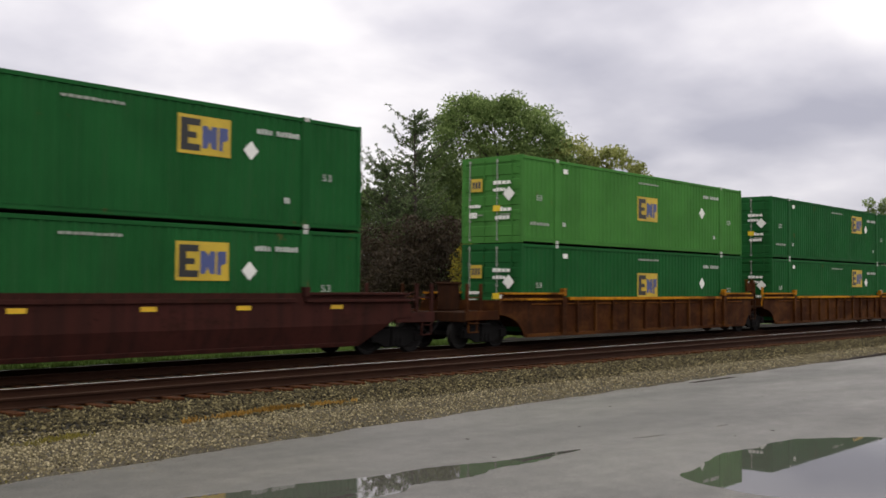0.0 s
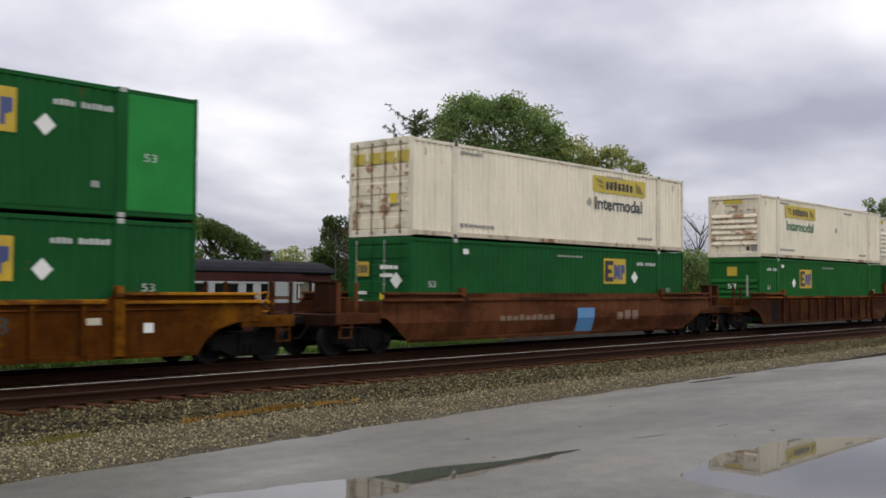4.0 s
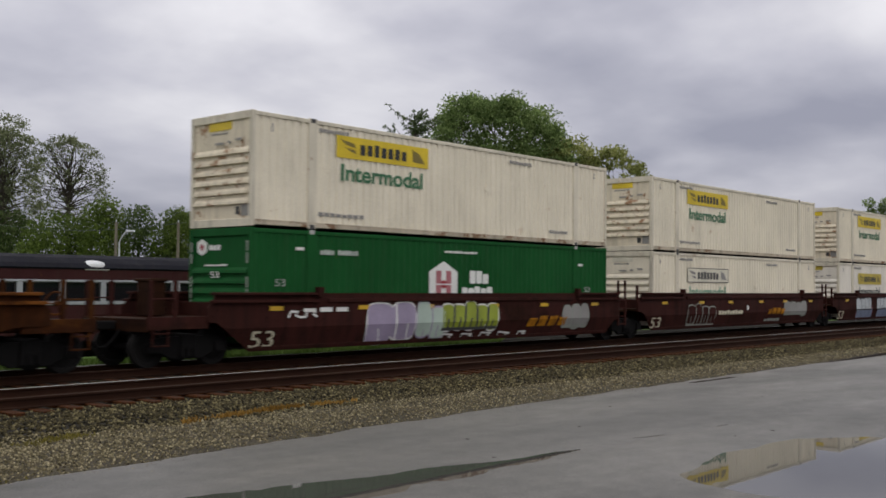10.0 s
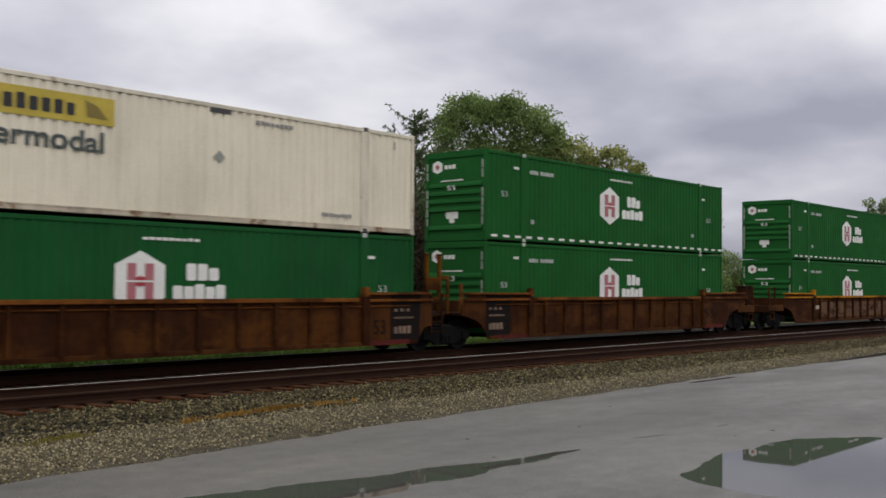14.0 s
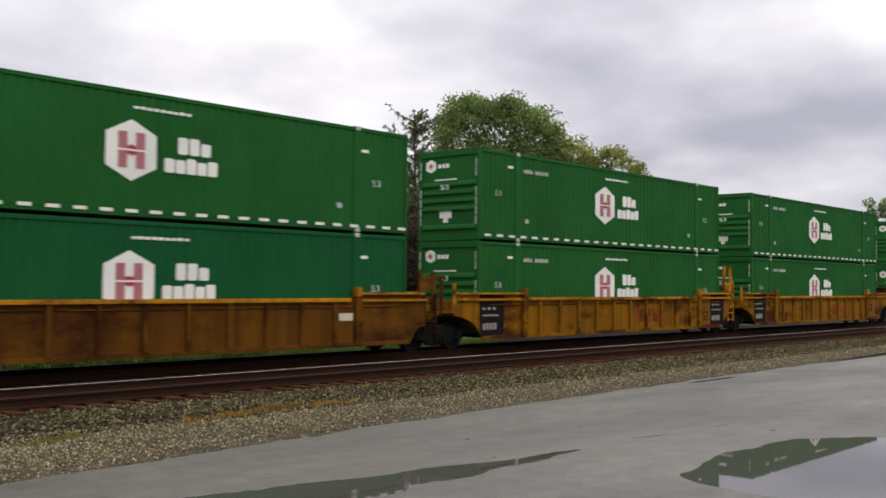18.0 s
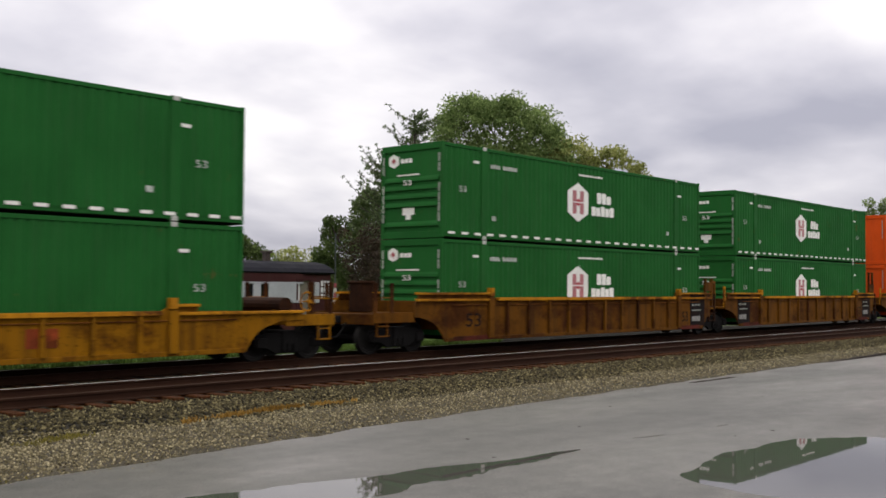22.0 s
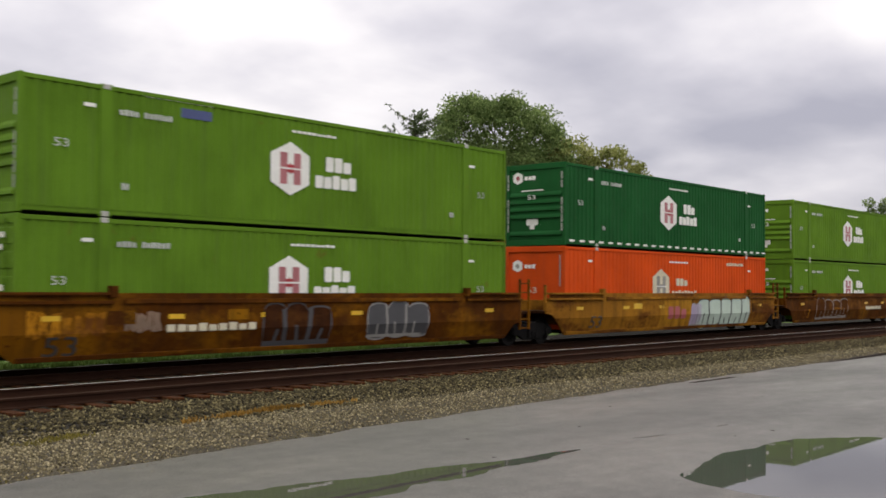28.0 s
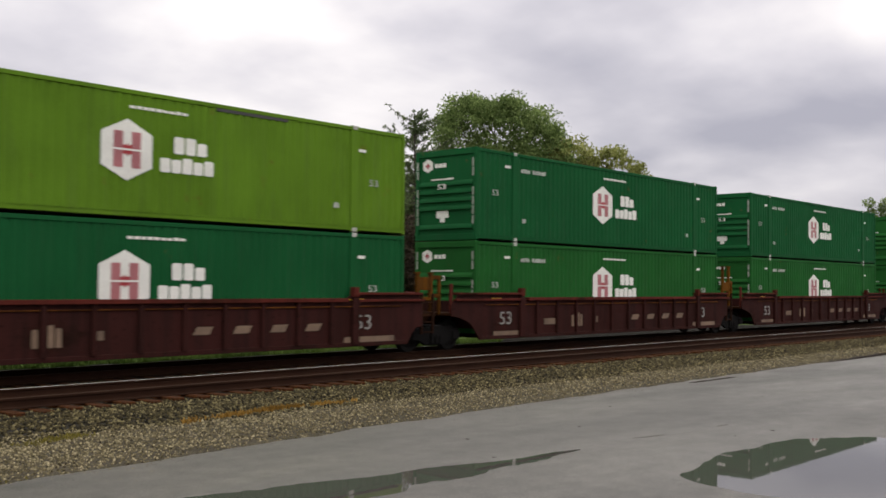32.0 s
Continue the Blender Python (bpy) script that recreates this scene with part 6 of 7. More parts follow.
# ---------------------------------------------------------------- the parked coach
def coach():
    """An old passenger coach on the low ground behind the tracks; its side faces the lot."""
    c = tagged(new("railway_coach"), "old maroon railway coach with black roof, parked on grass", "railway coach")
    c.matrix_basis = pose(0, 30.0, 0)
    x0, x1 = 2.0, 26.0

    def roof(bm):
        pts = [(0.0, 2.52), (-0.05, 2.58), (0.1, 2.72), (0.5, 2.90), (1.1, 3.0), (1.5, 3.02), (1.9, 3.0), (2.5, 2.90), (2.9, 2.72), (3.05, 2.58), (3.0, 2.52)]
        a = [bm.verts.new((x0, y, z)) for y, z in pts]
        b = [bm.verts.new((27.6, y, z)) for y, z in pts]
        for i in range(len(pts) - 1):
            bm.faces.new((a[i], b[i], b[i + 1], a[i + 1]))
        bm.faces.new(a)
        bm.faces.new(b)
        bm.faces.new((a[0], a[-1], b[-1], b[0]))
    part("roof", "coachroof", roof, "coach_roof_black", c, "black rounded roof")
    part("letter_board", "coachboard", lambda bm: box(bm, x0, x1, 0.0, 3.0, 2.2, 2.52), "coach_maroon", c)
    part("lower_wall", "coachlow", lambda bm: box(bm, x0, x1, 0.0, 3.0, 0.25, 1.42, 0.02), "coach_maroon", c)
    part("inner_wall", "coachin", lambda bm: box(bm, x0, x1, 2.4, 3.0, 1.42, 2.2), "mark_dark", c)
    for nm, z0, z1 in (("band_rail", 2.13, 2.2), ("band_rail", 1.42, 1.52)):
        part(nm, ("cb", z0), lambda bm: box(bm, x0, x1, -0.025, 0.05, z0, z1, 0.008), "coach_grey", c, "pale grey window rail")
    step = 1.385
    bays = [(14.86 - 9 * step + k * step, step) for k in range(13)]
    bays = [(x, w) for x, w in bays if x < 19.5] + [(20.33, 1.43), (21.76, 1.37), (23.13, 0.67), (23.80, 0.65)]
    for n, (x, w) in enumerate(bays):
        wide = 0.17 if x > 20 else 0.09
        p = at(part("window", ("cpost_v", wide), lambda bm: box(bm, -wide, wide, -0.02, 0.06, 1.52, 2.13, 0.008), "coach_grey", c, "pale grey window post"), x)
        a, b = wide - 0.01, w - (0.12 if x > 20 else 0.10)
        at(part("pane", ("cpane", n if x > 19 else 0), lambda bm: box(bm, a, b, 0.05, 0.065, 1.5, 2.15), "dark_pane", p, "dark window glass"))
        at(part("frame", ("cfr", n if x > 19 else 0), lambda bm: [box(bm, a, b, 0.02, 0.05, 1.52, 1.55), box(bm, a, b, 0.02, 0.05, 2.09, 2.13), box(bm, a, a + 0.04, 0.02, 0.05, 1.55, 2.09), box(bm, b - 0.04, b, 0.02, 0.05, 1.55, 2.09)], "mark_dark", p))
        if n % 3 == 1:
            at(part("curtain", ("ccur", n), lambda bm: box(bm, 0.25, w * 0.5, 0.2, 0.22, 1.45, 2.15), "curtain", p, "drawn pale curtain"))
    part("pale_panel", "cpale", lambda bm: box(bm, 24.33, 25.66, -0.022, 0.1, 1.42, 2.2, 0.01), "coach_grey", c, "pale blank window panel")
    part("doorway", "cdoorway", lambda bm: [box(bm, 25.66, 25.74, -0.02, 0.2, 0.5, 2.3, 0.01), box(bm, 26.36, 26.44, -0.02, 0.2, 0.5, 2.3, 0.01), box(bm, 25.66, 26.44, -0.02, 0.2, 2.26, 2.32)], "coach_maroon", c)
    part("door", "cdoor", lambda bm: box(bm, 25.74, 26.36, 0.06, 0.14, 0.5, 2.26, 0.01), "curtain", c, "dark wooden vestibule door")
    part("door_edge", "cdooredge", lambda bm: box(bm, 25.78, 25.86, 0.03, 0.06, 1.5, 2.15), "vent_white", c, "bright strip of door glass")
    part("pale_panel", "cpale2", lambda bm: box(bm, 26.44, 26.82, -0.02, 0.1, 1.42, 2.2, 0.01), "coach_grey", c, "pale narrow panel beside the door")
    part("end_wall", "cvest", lambda bm: box(bm, 26.0, 27.5, 0.08, 2.95, 0.3, 2.54, 0.02), "coach_maroon", c)
    for k in range(9):
        at(part("small_pane", "cspane", lambda bm: plate(bm, 0, 0.12, 0, 0.20, 0.075, 0.01), "vent_white", c, "bright small window pane"), 26.96 + 0.16 * (k % 3), 0, 1.56 + 0.25 * (k // 3))

    def vent(bm):
        bmesh.ops.create_uvsphere(bm, u_segments=16, v_segments=8, radius=0.5, matrix=Matrix.Translation((17.4, 0.35, 2.62)) @ Matrix.Diagonal((1.05, 0.8, 0.42, 1)))
        box(bm, 16.95, 17.85, -0.02, 0.5, 2.5, 2.62, 0.03)
    part("roof_vent", "cvent", vent, "vent_white", c, "white domed roof vent")
    part("stove_pipe", "cpipe", lambda bm: [box(bm, 25.28, 25.5, 1.35, 1.6, 2.95, 3.36, 0.01), box(bm, 25.22, 25.56, 1.3, 1.65, 3.32, 3.40, 0.01)], "brick_dark", c, "dark roof chimney")
    for xx in (5.5, 23.5):
        for a in (-0.9, 0.9):
            for yy in (0.5, 2.5):
                at(part("wheel", "wheel", wheel_shape, "running_gear", c), xx + a, yy, -0.28)
    part("underframe", "cunder", lambda bm: [box(bm, 3, 26, 0.9, 2.1, -0.3, 0.25), box(bm, 4, 7, 0.4, 2.6, -0.45, 0.1), box(bm, 22, 25, 0.4, 2.6, -0.45, 0.1)], "running_gear", c)


coach()


# ---------------------------------------------------------------- trees and shrubs
def leaf_cloud(rng, lumps, n, size, hollow=0.55):
    """Leaf faces spread through lumps (x, y, z, rx, ry, rz), thicker at their rims."""
    lumps = np.asarray(lumps, float)
    w = lumps[:, 3] * lumps[:, 5]
    k = rng.choice(len(lumps), n, p=w / w.sum())
    d = rng.randn(n, 3)
    d /= np.linalg.norm(d, axis=1)[:, None]
    r = hollow + (1 - hollow) * rng.uniform(0, 1, n) ** 0.7
    r *= 1 + 0.09 * rng.randn(n) * (rng.uniform(0, 1, n) < 0.3)
    p = lumps[k, :3] + d * lumps[k, 3:] * r[:, None]
    s = size * rng.uniform(0.5, 1.4, n)
    a = rng.randn(n, 3)
    a /= np.linalg.norm(a, axis=1)[:, None]
    b = np.cross(a, rng.randn(n, 3))
    b /= np.linalg.norm(b, axis=1)[:, None]
    a, b = a * s[:, None], b * s[:, None] * 0.62
    v = np.stack([p - a, p - b * 0.9, p + a, p + b], 1).reshape(-1, 3)
    return v, np.arange(4 * n).reshape(n, 4)


def tree(px, py, base, height, spread, material, n, size, seed, label, name="tree", trunk=0.22, lumps=22, low=0.3, limbs=9, hollow=0.5, squash=1.0, category="tree", dense=1.0):
    """A tree with a tapered trunk, limbs and an uneven crown of leaves."""
    rng = np.random.RandomState(seed)
    t = tagged(new(name), label, category)
    t.matrix_basis = pose(px, py, base)
    bm = bmesh.new()
    p, r = Vector((0, 0, -0.3)), trunk
    top = height * 0.72
    joints = [p]
    for k in range(5):
        q = Vector((rng.uniform(-0.25, 0.25), rng.uniform(-0.25, 0.25), top * (k + 1) / 5))
        rod(bm, p, q, r, r * 0.78, 8)
        p, r = q, r * 0.78
        joints.append(q)
    tips = []
    for k in range(limbs):
        j = joints[1 + k % 5]
        a = rng.uniform(0, 6.283)
        reach = spread * rng.uniform(0.4, 0.72)
        q = j + Vector((math.cos(a) * reach * 0.5, math.sin(a) * reach * 0.5, height * rng.uniform(0.08, 0.18)))
        e = q + Vector((math.cos(a + 0.4) * reach * 0.5, math.sin(a + 0.4) * reach * 0.5, height * rng.uniform(0.05, 0.2)))
        q.z, e.z = min(q.z, height * 0.82), min(e.z, height * 0.9)
        rod(bm, j, q, trunk * 0.4, trunk * 0.25, 6)
        rod(bm, q, e, trunk * 0.25, trunk * 0.07, 5)
        for _ in range(3):
            tw = q.lerp(e, rng.uniform(0.2, 1.0))
            rod(bm, tw, tw + Vector((rng.uniform(-1, 1), rng.uniform(-1, 1), rng.uniform(0.1, 0.8))) * spread * 0.2, trunk * 0.08, trunk * 0.02, 4)
        tips.append(e)
    me = bpy.data.meshes.new("trunk")
    bm.to_mesh(me)
    bm.free()
    me.materials.append(MATS["bark"])
    o = new("trunk", me)
    o.parent = t
    L = []
    zc, zr = height * (1 + low) / 2, height * (1 - low) / 2
    for k in range(lumps):
        a, cz = rng.uniform(0, 6.283), -1 + 2 * (k + 0.5) / lumps
        rim = math.sqrt(max(0.05, 1 - cz * cz)) * rng.uniform(0.42, 0.84)
        f = rng.uniform(0.2, 0.38) if name == "tree" else rng.uniform(0.36, 0.52)
        w = spread * squash
        L.append((math.cos(a) * rim * w * 0.8, math.sin(a) * rim * w * 0.8, zc + cz * zr * 0.72, w * f, w * f, zr * f * rng.uniform(0.6, 0.9)))
    for e in tips[: lumps // 3]:
        L.append((e.x, e.y, min(e.z, height * 0.9), spread * 0.2, spread * 0.2, spread * 0.16))
    v, f = leaf_cloud(rng, L, int(n * 3.0 * dense), size * 0.44 / dense ** 0.5, hollow)
    v[:, 2] = np.maximum(v[:, 2], 0.05)
    over = v[:, 2] > height
    v[over, 2] = height - (v[over, 2] - height) * 0.4
    o = new("crown" if name == "tree" else "foliage", mesh_np("crown", v, f, material))
    o.parent = t
    return t


def broad_tree(col, d, profile, bottom, material, clumps, radius, n, size, seed, label, deep=3.0, limbs=26, trunk=0.3, rim=0.45):
    """A tree whose crown of many small leaf clumps fills an outline (offset, height) down to the height bottom."""
    rng = np.random.RandomState(seed)
    t = tagged(new("tree"), label, "tree")
    x, y = along(col, d)
    t.matrix_basis = pose(x, y, -0.8, 0, 0, math.degrees(math.atan2(-0.7503, 0.6611)))
    us, hs = [p[0] for p in profile], [p[1] for p in profile]
    mid, half = (us[0] + us[-1]) / 2, (us[-1] - us[0]) / 2
    L = []
    for k in range(clumps):
        r = radius * rng.uniform(0.6, 1.35)
        u = us[0] + (us[-1] - us[0]) * ((k * 0.7548777 + 0.1 * rng.uniform(0, 1)) % 1)
        top = np.interp(u, us, hs) - 1.0 * r
        f = rng.uniform(0, 1)
        z = top - abs(rng.randn()) * 0.25 * radius if f < rim else bottom + (top - bottom) * ((k * 0.5698403 + 0.1 * rng.uniform(0, 1)) % 1)
        # the crown draws in towards its foot
        low = np.clip((z - bottom) / max(0.1, 0.35 * (max(hs) - bottom)), 0, 1) ** 0.5
        u = mid + (u - mid) * (0.8 + 0.2 * low)
        v = rng.uniform(-1, 1) * deep * math.sqrt(max(0.1, 1 - ((u - mid) / (half + 0.5)) ** 2))
        L.append((u, v, z, r, r, r * rng.uniform(0.6, 0.85)))
    bm = bmesh.new()
    fork = Vector((mid * 0.4, 0, bottom + 0.12 * (max(hs) - bottom)))
    crown = Vector((mid * 0.8, 0, bottom + 0.6 * (max(hs) - bottom)))
    rod(bm, (0, 0, -0.3), fork, trunk, trunk * 0.7, 9)
    rod(bm, fork, crown, trunk * 0.7, trunk * 0.25, 8)
    for k in range(limbs):
        e = Vector(L[k % len(L)][:3])
        j = fork.lerp(crown, rng.uniform(0, 1))
        j.z = min(j.z, e.z - 0.2)
        q = j.lerp(e, 0.5) + Vector((rng.uniform(-0.4, 0.4), rng.uniform(-0.4, 0.4), rng.uniform(-0.1, 0.5)))
        rod(bm, j, q, trunk * 0.28, trunk * 0.15, 6)
        rod(bm, q, e, trunk * 0.15, trunk * 0.05, 5)
        for _ in range(3):
            w = q.lerp(e, rng.uniform(0.3, 1.0))
            rod(bm, w, w + Vector((rng.uniform(-0.6, 0.6), rng.uniform(-0.6, 0.6), rng.uniform(0.1, 0.7))), trunk * 0.06, trunk * 0.02, 4)
    me = bpy.data.meshes.new("trunk")
    bm.to_mesh(me)
    bm.free()
    me.materials.append(MATS["bark"])
    o = new("trunk", me)
    o.parent = t
    v, f = leaf_cloud(rng, L, n, size, 0.0)
    o = new("crown", mesh_np("crown", v, f, material))
    o.parent = t
    return t


def feathery(px, py, base, height, spread, seed):
    """A slender conifer with rising branches, each lined with small needle tufts."""
    rng = np.random.RandomState(seed)
    t = tagged(new("tree"), "slender dark green tree with long feathery branches", "tree")
    t.matrix_basis = pose(px, py, base)
    bm = bmesh.new()
    rod(bm, (0, 0, -0.3), (0.1, 0, height * 0.5), 0.17, 0.1, 7)
    rod(bm, (0.1, 0, height * 0.5), (0, 0.1, height * 0.97), 0.1, 0.015, 6)
    lumps = []
    for k in range(120):
        u = 0.14 + 0.8 * (k + rng.uniform(0, 1)) / 120
        a = rng.uniform(0, 6.283)
        reach = (spread * (1.0 - u) ** 0.42 + 0.5) * rng.uniform(0.5, 1.15)
        p = Vector((0, 0, height * u))
        q = p + Vector((math.cos(a) * reach * 0.6, math.sin(a) * reach * 0.6, reach * rng.uniform(0.1, 0.35)))
        e = q + Vector((math.cos(a) * reach * 0.45, math.sin(a) * reach * 0.45, reach * rng.uniform(0.2, 0.6)))
        rod(bm, p, q, 0.032, 0.02, 5)
        rod(bm, q, e, 0.02, 0.006, 4)
        for f in np.linspace(0.25, 1.0, 9):
            c = p.lerp(q, f / 0.6) if f < 0.6 else q.lerp(e, (f - 0.6) / 0.4)
            s = 0.26 - 0.12 * f
            lumps.append((c.x + rng.uniform(-0.12, 0.12), c.y + rng.uniform(-0.12, 0.12), c.z + rng.uniform(-0.1, 0.05), s, s, s * 0.7))
    me = bpy.data.meshes.new("trunk")
    bm.to_mesh(me)
    bm.free()
    me.materials.append(MATS["bark"])
    o = new("trunk", me)
    o.parent = t
    v, f = leaf_cloud(rng, lumps, 17000, 0.064, 0.0)
    o = new("crown", mesh_np("crown", v, f, "leaf_pine"))
    o.parent = t


def along(px, d, z=-0.8):
    """The place on the ground at depth d, seen from the lot's edge in the direction px."""
    k = (px - 784.0) / 1828.36
    return 0.7496 * d + 0.6611 * k * d, 0.6609 * d - 0.7503 * k * d


def planting():
    rows = [
        # column, depth, height, spread, leaves, count, size, seed, label, options
        (790, 66, 12.2, 3.4, "leaf_dark", 6000, 0.24, 9, "dark green tree in the thicket", dict(lumps=20, low=0.1)),
        (1010, 66, 10.8, 3.6, "leaf_oak", 6000, 0.24, 10, "green tree in the thicket", dict(lumps=20, low=0.1)),
        (1100, 64, 9.4, 3.0, "leaf_dark", 4200, 0.22, 12, "dark green tree in the thicket", dict(lumps=18, low=0.1)),
        (-40, 70, 14.4, 3.0, "leaf_dark", 3500, 0.24, 15, "dark green tree behind the bushes", dict(lumps=20)),
        (600, 64, 7.6, 2.2, "leaf_dark", 3800, 0.20, 18, "dark green tree beside the coach", dict(lumps=18, low=0.1)),
        (655, 62, 9.4, 2.2, "leaf_dark", 3600, 0.20, 19, "dark green tree with drooping twigs", dict(lumps=20, low=0.1)),
        (740, 63, 9.6, 3.2, "leaf_dark", 6500, 0.2, 29, "dark green tree in the thicket", dict(lumps=34, low=0.1)),
        (1236, 82, 9.8, 2.6, "leaf_grey", 160, 0.16, 20, "nearly bare tree with dark twisted branches", dict(lumps=20, low=0.3, limbs=30, trunk=0.12)),
        (1560, 110, 13.4, 3.6, "leaf_oak", 4200, 0.30, 21, "green tree far down the line", dict(lumps=20, low=0.15)),
        (1610, 112, 13.8, 4.0, "leaf_oak", 4200, 0.30, 22, "green tree far down the line", dict(lumps=20, low=0.15)),
    ]
    for px, d, h, w, mat, n, size, seed, lab, opt in rows:
        x, y = along(px, d)
        tree(x, y, -0.8, h, w, mat, n, size, seed, lab, **opt)
    broad_tree(858, 74, [(-3.6, 12.6), (-3.1, 15.6), (-2.3, 16.9), (-0.6, 17.2), (1.4, 16.8), (3.0, 16.6), (4.3, 15.8), (5.2, 14.7), (6.2, 12.4)], 4.5, "leaf_oak", 420, 1.0, 78000, 0.10, 3,
               "tall dense green broadleaf tree with a rounded crown", deep=3.6, trunk=0.3, rim=0.22)
    broad_tree(876, 81, [(-4.2, 9.5), (-3.2, 13.2), (-1.5, 14.8), (1.0, 15.2), (3.2, 14.6), (4.6, 12.8), (5.6, 10.0)], 2.5, "leaf_oak", 200, 1.2, 26000, 0.13, 4,
               "tall green broadleaf tree behind the large one", deep=2.6, trunk=0.26, rim=0.15)
    broad_tree(1018, 74, [(-2.0, 13.2), (-1.0, 14.2), (0.4, 13.8), (1.5, 12.5), (2.3, 10.8)], 4.0, "leaf_light", 120, 0.8, 13000, 0.115, 5,
               "yellow-green broadleaf tree turning in autumn", deep=2.2, trunk=0.22, rim=0.25)
    broad_tree(1092, 72, [(-1.6, 11.4), (-0.9, 12.9), (-0.2, 13.2), (0.8, 12.3), (2.2, 11.2), (3.2, 9.8)], 4.0, "leaf_light", 110, 0.55, 6500, 0.115, 6,
               "thin yellow-green tree with gaps in its crown", deep=1.8, limbs=30, trunk=0.14, rim=0.3)
    broad_tree(118, 78, [(-2.7, 11.9), (-2.2, 12.9), (-1.4, 13.6), (0.0, 14.3), (1.0, 13.9), (1.9, 13.2), (2.5, 12.0), (2.9, 10.2)], 7.6, "leaf_grey", 420, 0.42, 6400, 0.085, 13,
               "grey-green tree with thin foliage and visible fanned limbs", deep=2.0, limbs=110, trunk=0.17, rim=0.3)
    broad_tree(8, 66, [(-2.6, 14.4), (-0.6, 13.2), (0.3, 13.7), (0.6, 14.2), (0.9, 12.9), (1.5, 12.2), (2.0, 10.6)], 6.0, "leaf_grey", 380, 0.5, 11000, 0.085, 14,
               "dark tree with thin foliage and bare twigs", deep=2.0, limbs=90, trunk=0.17, rim=0.2)
    broad_tree(388, 72, [(-3.6, 7.6), (-2.6, 8.2), (-1.4, 8.0), (-0.4, 7.6), (1.0, 7.1), (2.0, 6.4), (2.8, 5.9), (3.1, 5.2)], 1.5, "leaf_dark", 170, 0.75, 17000, 0.11, 16,
               "broad dark green tree behind the coach", deep=2.2, trunk=0.22)
    shrubs = [
        (95, 62, 7.3, 2.6, "leaf_bush", 4600, 0.18, 41, "tall green hedge bush"), (170, 62, 8.3, 2.6, "leaf_bush", 4800, 0.18, 42, "tall bright green hedge bush"),
        (245, 66, 8.0, 2.6, "leaf_dark", 4200, 0.18, 43, "tall dark green hedge bush"), (310, 66, 8.0, 2.4, "leaf_bush", 4200, 0.18, 44, "tall green hedge bush"),
        (25, 64, 7.4, 2.6, "leaf_dark", 4200, 0.18, 45, "tall dark green hedge bush"), (-40, 64, 7.8, 2.6, "leaf_dark", 4000, 0.18, 54, "tall dark green hedge bush"),
        (520, 74, 5.9, 2.4, "leaf_light", 2600, 0.18, 46, "low yellow-green bush behind the coach"), (470, 78, 5.5, 2.2, "leaf_bush", 2600, 0.18, 47, "low green bush behind the coach"),
        (715, 50, 6.5, 2.6, "leaf_russet", 5200, 0.14, 48, "dark russet shrub with dense twigs"), (775, 50, 6.4, 2.4, "leaf_russet", 5000, 0.14, 49, "dark russet shrub with dense twigs"),
        (660, 54, 6.2, 2.2, "leaf_russet", 3800, 0.14, 55, "dark russet shrub with thin twigs"),
        (835, 46, 5.3, 1.3, "leaf_gold", 1800, 0.12, 50, "small golden autumn shrub"), (925, 50, 6.4, 2.1, "leaf_gold", 5200, 0.13, 51, "large golden-orange autumn shrub"),
        (985, 52, 6.4, 2.0, "leaf_gold", 4200, 0.13, 52, "golden-green autumn shrub with dense leaves"), (1060, 56, 6.4, 2.4, "leaf_dark", 4200, 0.16, 53, "dark green shrub in the thicket"),
        (1130, 58, 6.5, 2.6, "leaf_dark", 4200, 0.16, 56, "dark green shrub in the thicket"), (1225, 70, 5.8, 2.6, "leaf_oak", 4200, 0.18, 57, "dark green hedge bush far back"),
        (1290, 74, 5.9, 2.8, "leaf_oak", 3600, 0.18, 58, "dark green hedge bush far back"), (1370, 84, 6.0, 3.0, "leaf_oak", 3600, 0.2, 59, "dark green hedge bush far back"), (1450, 92, 6.2, 3.2, "leaf_oak", 3600, 0.22, 60, "dark green hedge bush far back"),
    ]
    for px, d, h, w, seed in ((733, 58, 13.2, 2.6, 8), (684, 56, 10.0, 2.6, 28), (706, 60, 9.6, 2.8, 38)):
        x, y = along(px, d)
        feathery(x, y, -0.8, h, w, seed)
    for px, d, h, w, mat, n, size, seed, lab in shrubs:
        x, y = along(px, d)
        tree(x, y, -0.8, h, w, mat, n, size, seed, lab, name="shrub", trunk=0.07, lumps=16, low=0.08, limbs=7, hollow=0.45, category="shrub", dense=0.75 if d > 47 else 1.0)
    rng = np.random.RandomState(77)
    L = []
    for k in range(150):
        x, y = along(-200 + 2000 * k / 150, rng.uniform(96, 118))
        L.append((x, y, rng.uniform(0.6, 2.2), rng.uniform(2, 3.6), rng.uniform(2, 3.6), rng.uniform(1.5, 2.6)))
    v, f = leaf_cloud(rng, L, 26000, 0.42, 0.5)
    tagged(new("far_woods", mesh_np("far_woods", v, f, "leaf_dark")), "dark green woods along the horizon", "woods", kind="stuff")


planting()


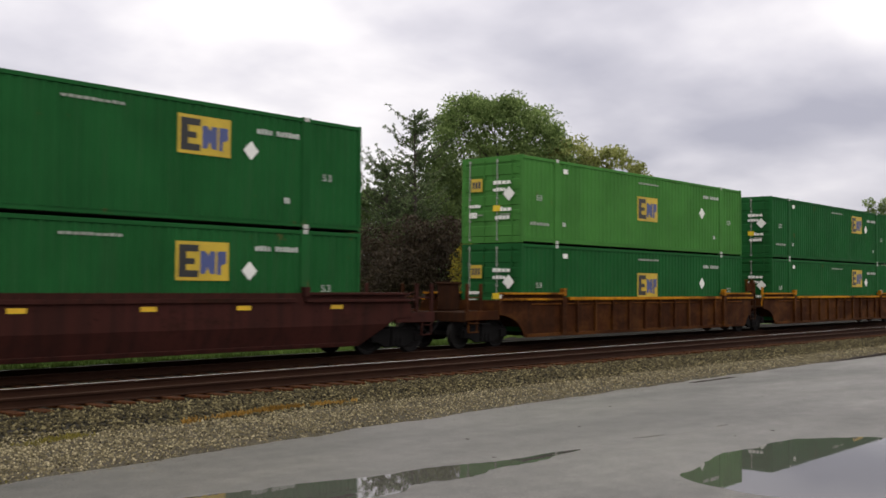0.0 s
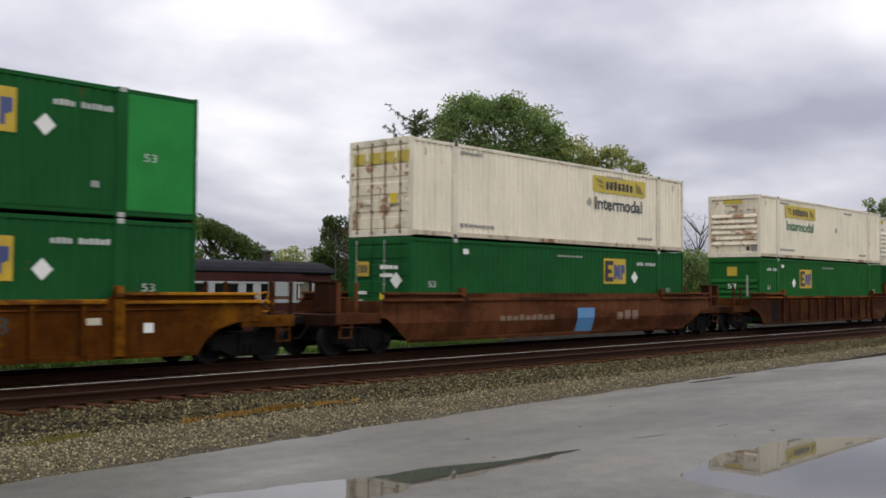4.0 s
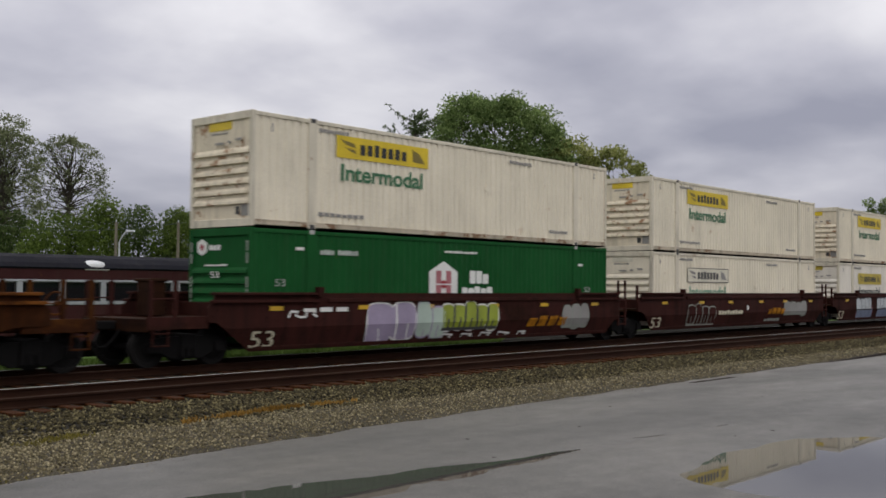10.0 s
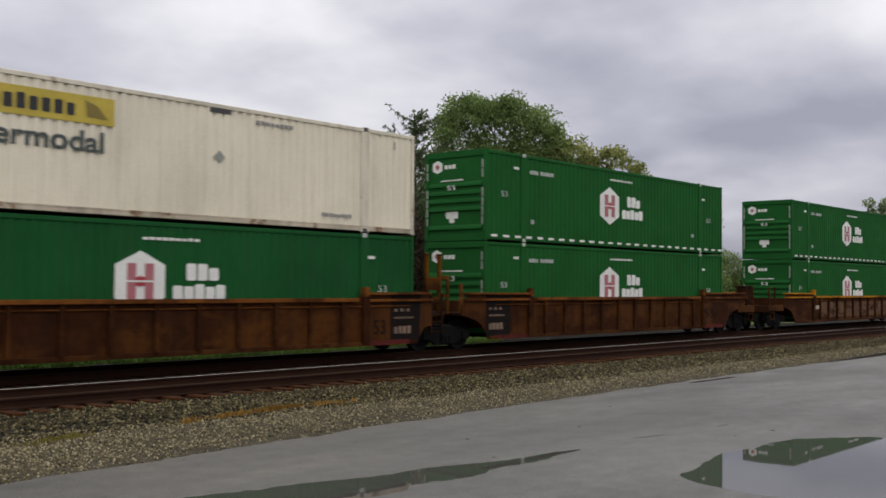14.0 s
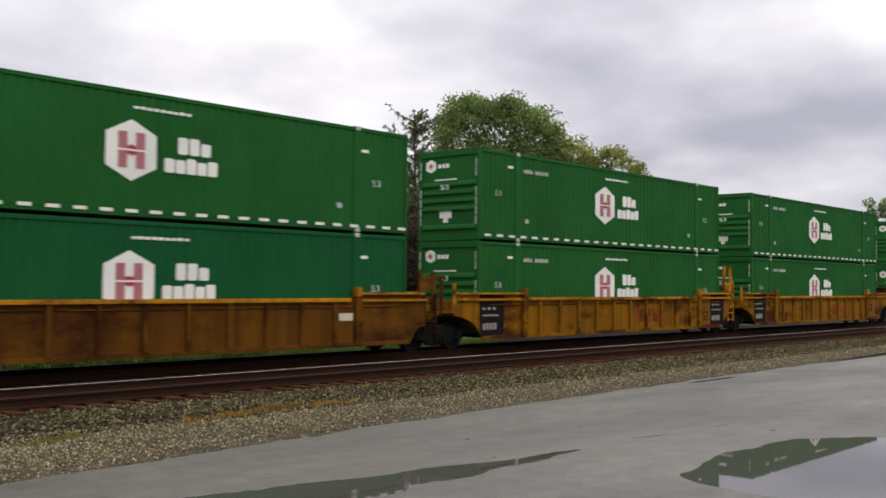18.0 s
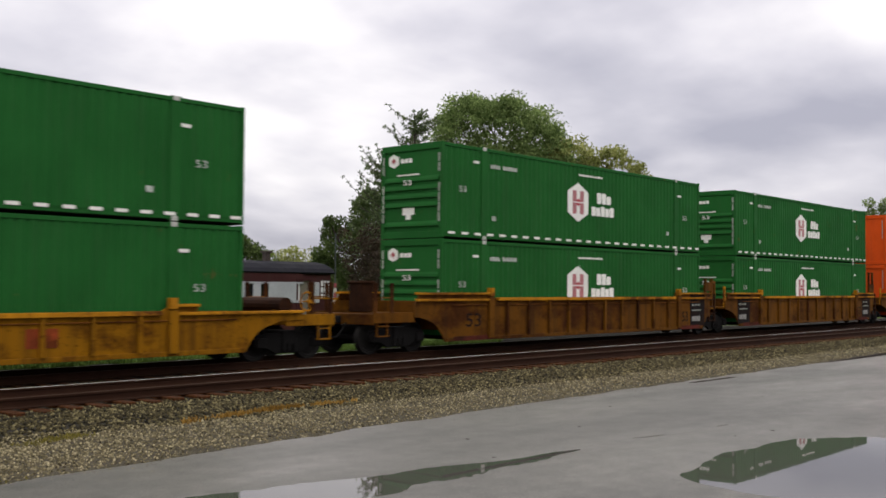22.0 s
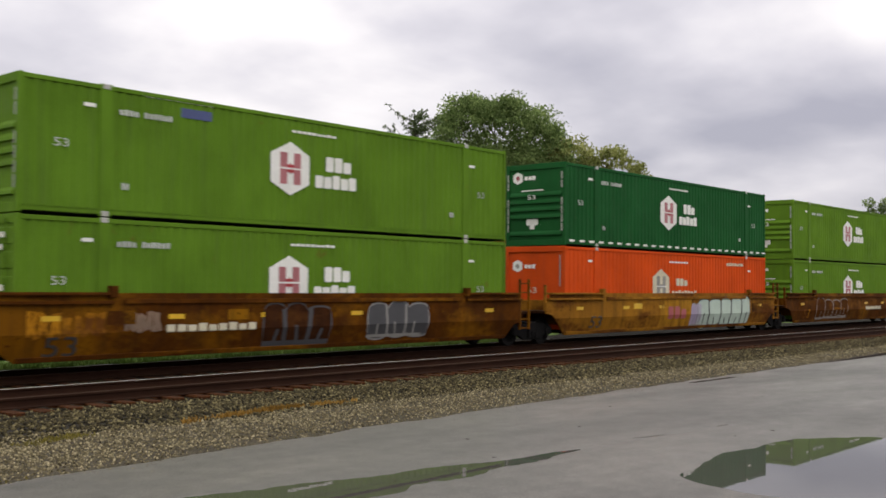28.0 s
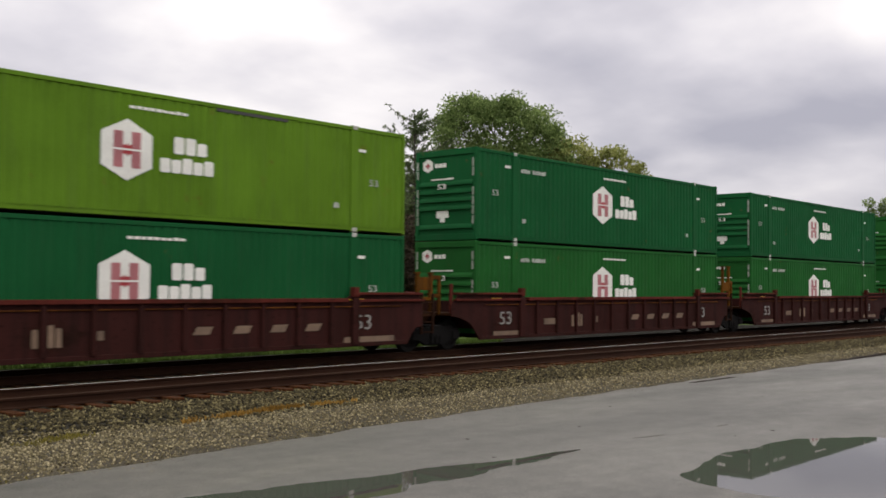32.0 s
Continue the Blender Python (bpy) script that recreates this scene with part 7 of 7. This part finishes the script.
# ---------------------------------------------------------------- poles and wires
def poles():
    for px, d, h in ((205, 58, 4.4), (315, 58, 4.4)):
        x, y = along(px, d)
        p = tagged(new("utility_pole"), "weathered wooden utility pole behind the coach", "utility pole", "utility poles")
        p.matrix_basis = pose(x, y, -0.8)
        part("pole", "upole", lambda bm: rod(bm, (0, 0, -0.3), (0, 0, 6.35), 0.11, 0.08, 10), "pole_wood", p)
        at(part("insulator", "uins", lambda bm: rod(bm, (0, 0, 6.3), (0, 0, 6.48), 0.045, 0.03, n=8), "lamp_metal", p))
    x, y = along(211, 57)
    s = tagged(new("street_lamp"), "pale metal street lamp with a curved arm", "street lamp")
    s.matrix_basis = pose(x, y, -0.8, 0, 0, -49)
    part("pole", "slpole", lambda bm: rod(bm, (0, 0, -0.2), (0, 0, 5.2), 0.06, 0.045, 8), "lamp_metal", s)

    def arm(bm):
        pts = [Vector((0.48 * k / 6, 0, 5.2 + 0.6 * math.sin(k / 6 * 1.57))) for k in range(7)]
        for a, b in zip(pts, pts[1:]):
            rod(bm, a, b, 0.03, n=6)
    part("arm", "slarm", arm, "lamp_metal", s)
    part("lamp_head", "slhead", lambda bm: box(bm, 0.42, 0.85, -0.1, 0.1, 5.74, 5.84, 0.03), "vent_white", s, "pale lamp head")

    x, y = along(607, 45)
    r = tagged(new("railing"), "white metal railing beyond the parked coach", "railing")
    r.matrix_basis = pose(x, y, -0.8, 0, 0, -49)
    for k in range(5):
        at(part("post", "rlpost", lambda bm: box(bm, -0.025, 0.025, -0.025, 0.025, -0.1, 2.6, 0.004), "lamp_metal", r), -0.4 + 0.2 * k)
    for z in (2.1, 2.55):
        at(part("rail", "rlrail", lambda bm: box(bm, -0.43, 0.43, -0.055, -0.028, -0.03, 0.03), "lamp_metal", r), 0, 0, z)
    x, y = along(594, 42)
    p = tagged(new("marker_post"), "thin post with red and white plates beside the coach", "marker post")
    p.matrix_basis = pose(x, y, -0.8, 0, 0, -49)
    part("pole", "mpole", lambda bm: rod(bm, (0, 0, -0.2), (0, 0, 5.0), 0.025, n=8), "letter_dark", p)
    for k in range(4):
        at(part("plate", "mplate", lambda bm: box(bm, -0.06, 0.06, -0.045, -0.027, 0, 0.17), "mark_red" if k % 2 else "mark_white", p, "red plate" if k % 2 else "white plate"), 0, 0, 2.2 + 0.2 * k)

    def wire(bm, z, n=26):
        a, b = Vector((*along(-60, 58), 0)), Vector((*along(330, 58), 0))
        pts = [a.lerp(b, k / n) + Vector((0, 0, z - 0.5 * math.sin(3.1416 * k / n))) for k in range(n + 1)]
        for p, q in zip(pts, pts[1:]):
            rod(bm, p, q, 0.012, n=5)
    for z in (5.55,):
        o = part("overhead_wire", ("wire", z), lambda bm: wire(bm, z), "letter_dark", None)
        tagged(o, "thin overhead wire strung between poles", "wire")


poles()


# ---------------------------------------------------------------- what rolls
SPEED = 22.9
DRIFT = [(0, 0.38), (1, -0.17), (2, -0.34), (3, -0.22), (4, -0.14), (7, -0.2), (8, 0.45), (9, 0.37), (10, 0.32), (11, 0.39), (12, -0.1), (13, 0.38),
         (16, 0.0), (17, -0.59), (18, -0.5), (19, 0.15), (20, 0.18), (21, -0.39), (22, -0.37), (23, 0.39), (24, -0.28), (25, 0.56), (28, 0.55), (29, -0.26), (30, -0.29), (31, 0.33), (32, -0.44)]


def motions():
    for ob, s, z in ROLLING:
        walk(ob, [(t, pose(s - SPEED * t - d, TRAIN_Y, z)) for t, d in DRIFT])


motions()
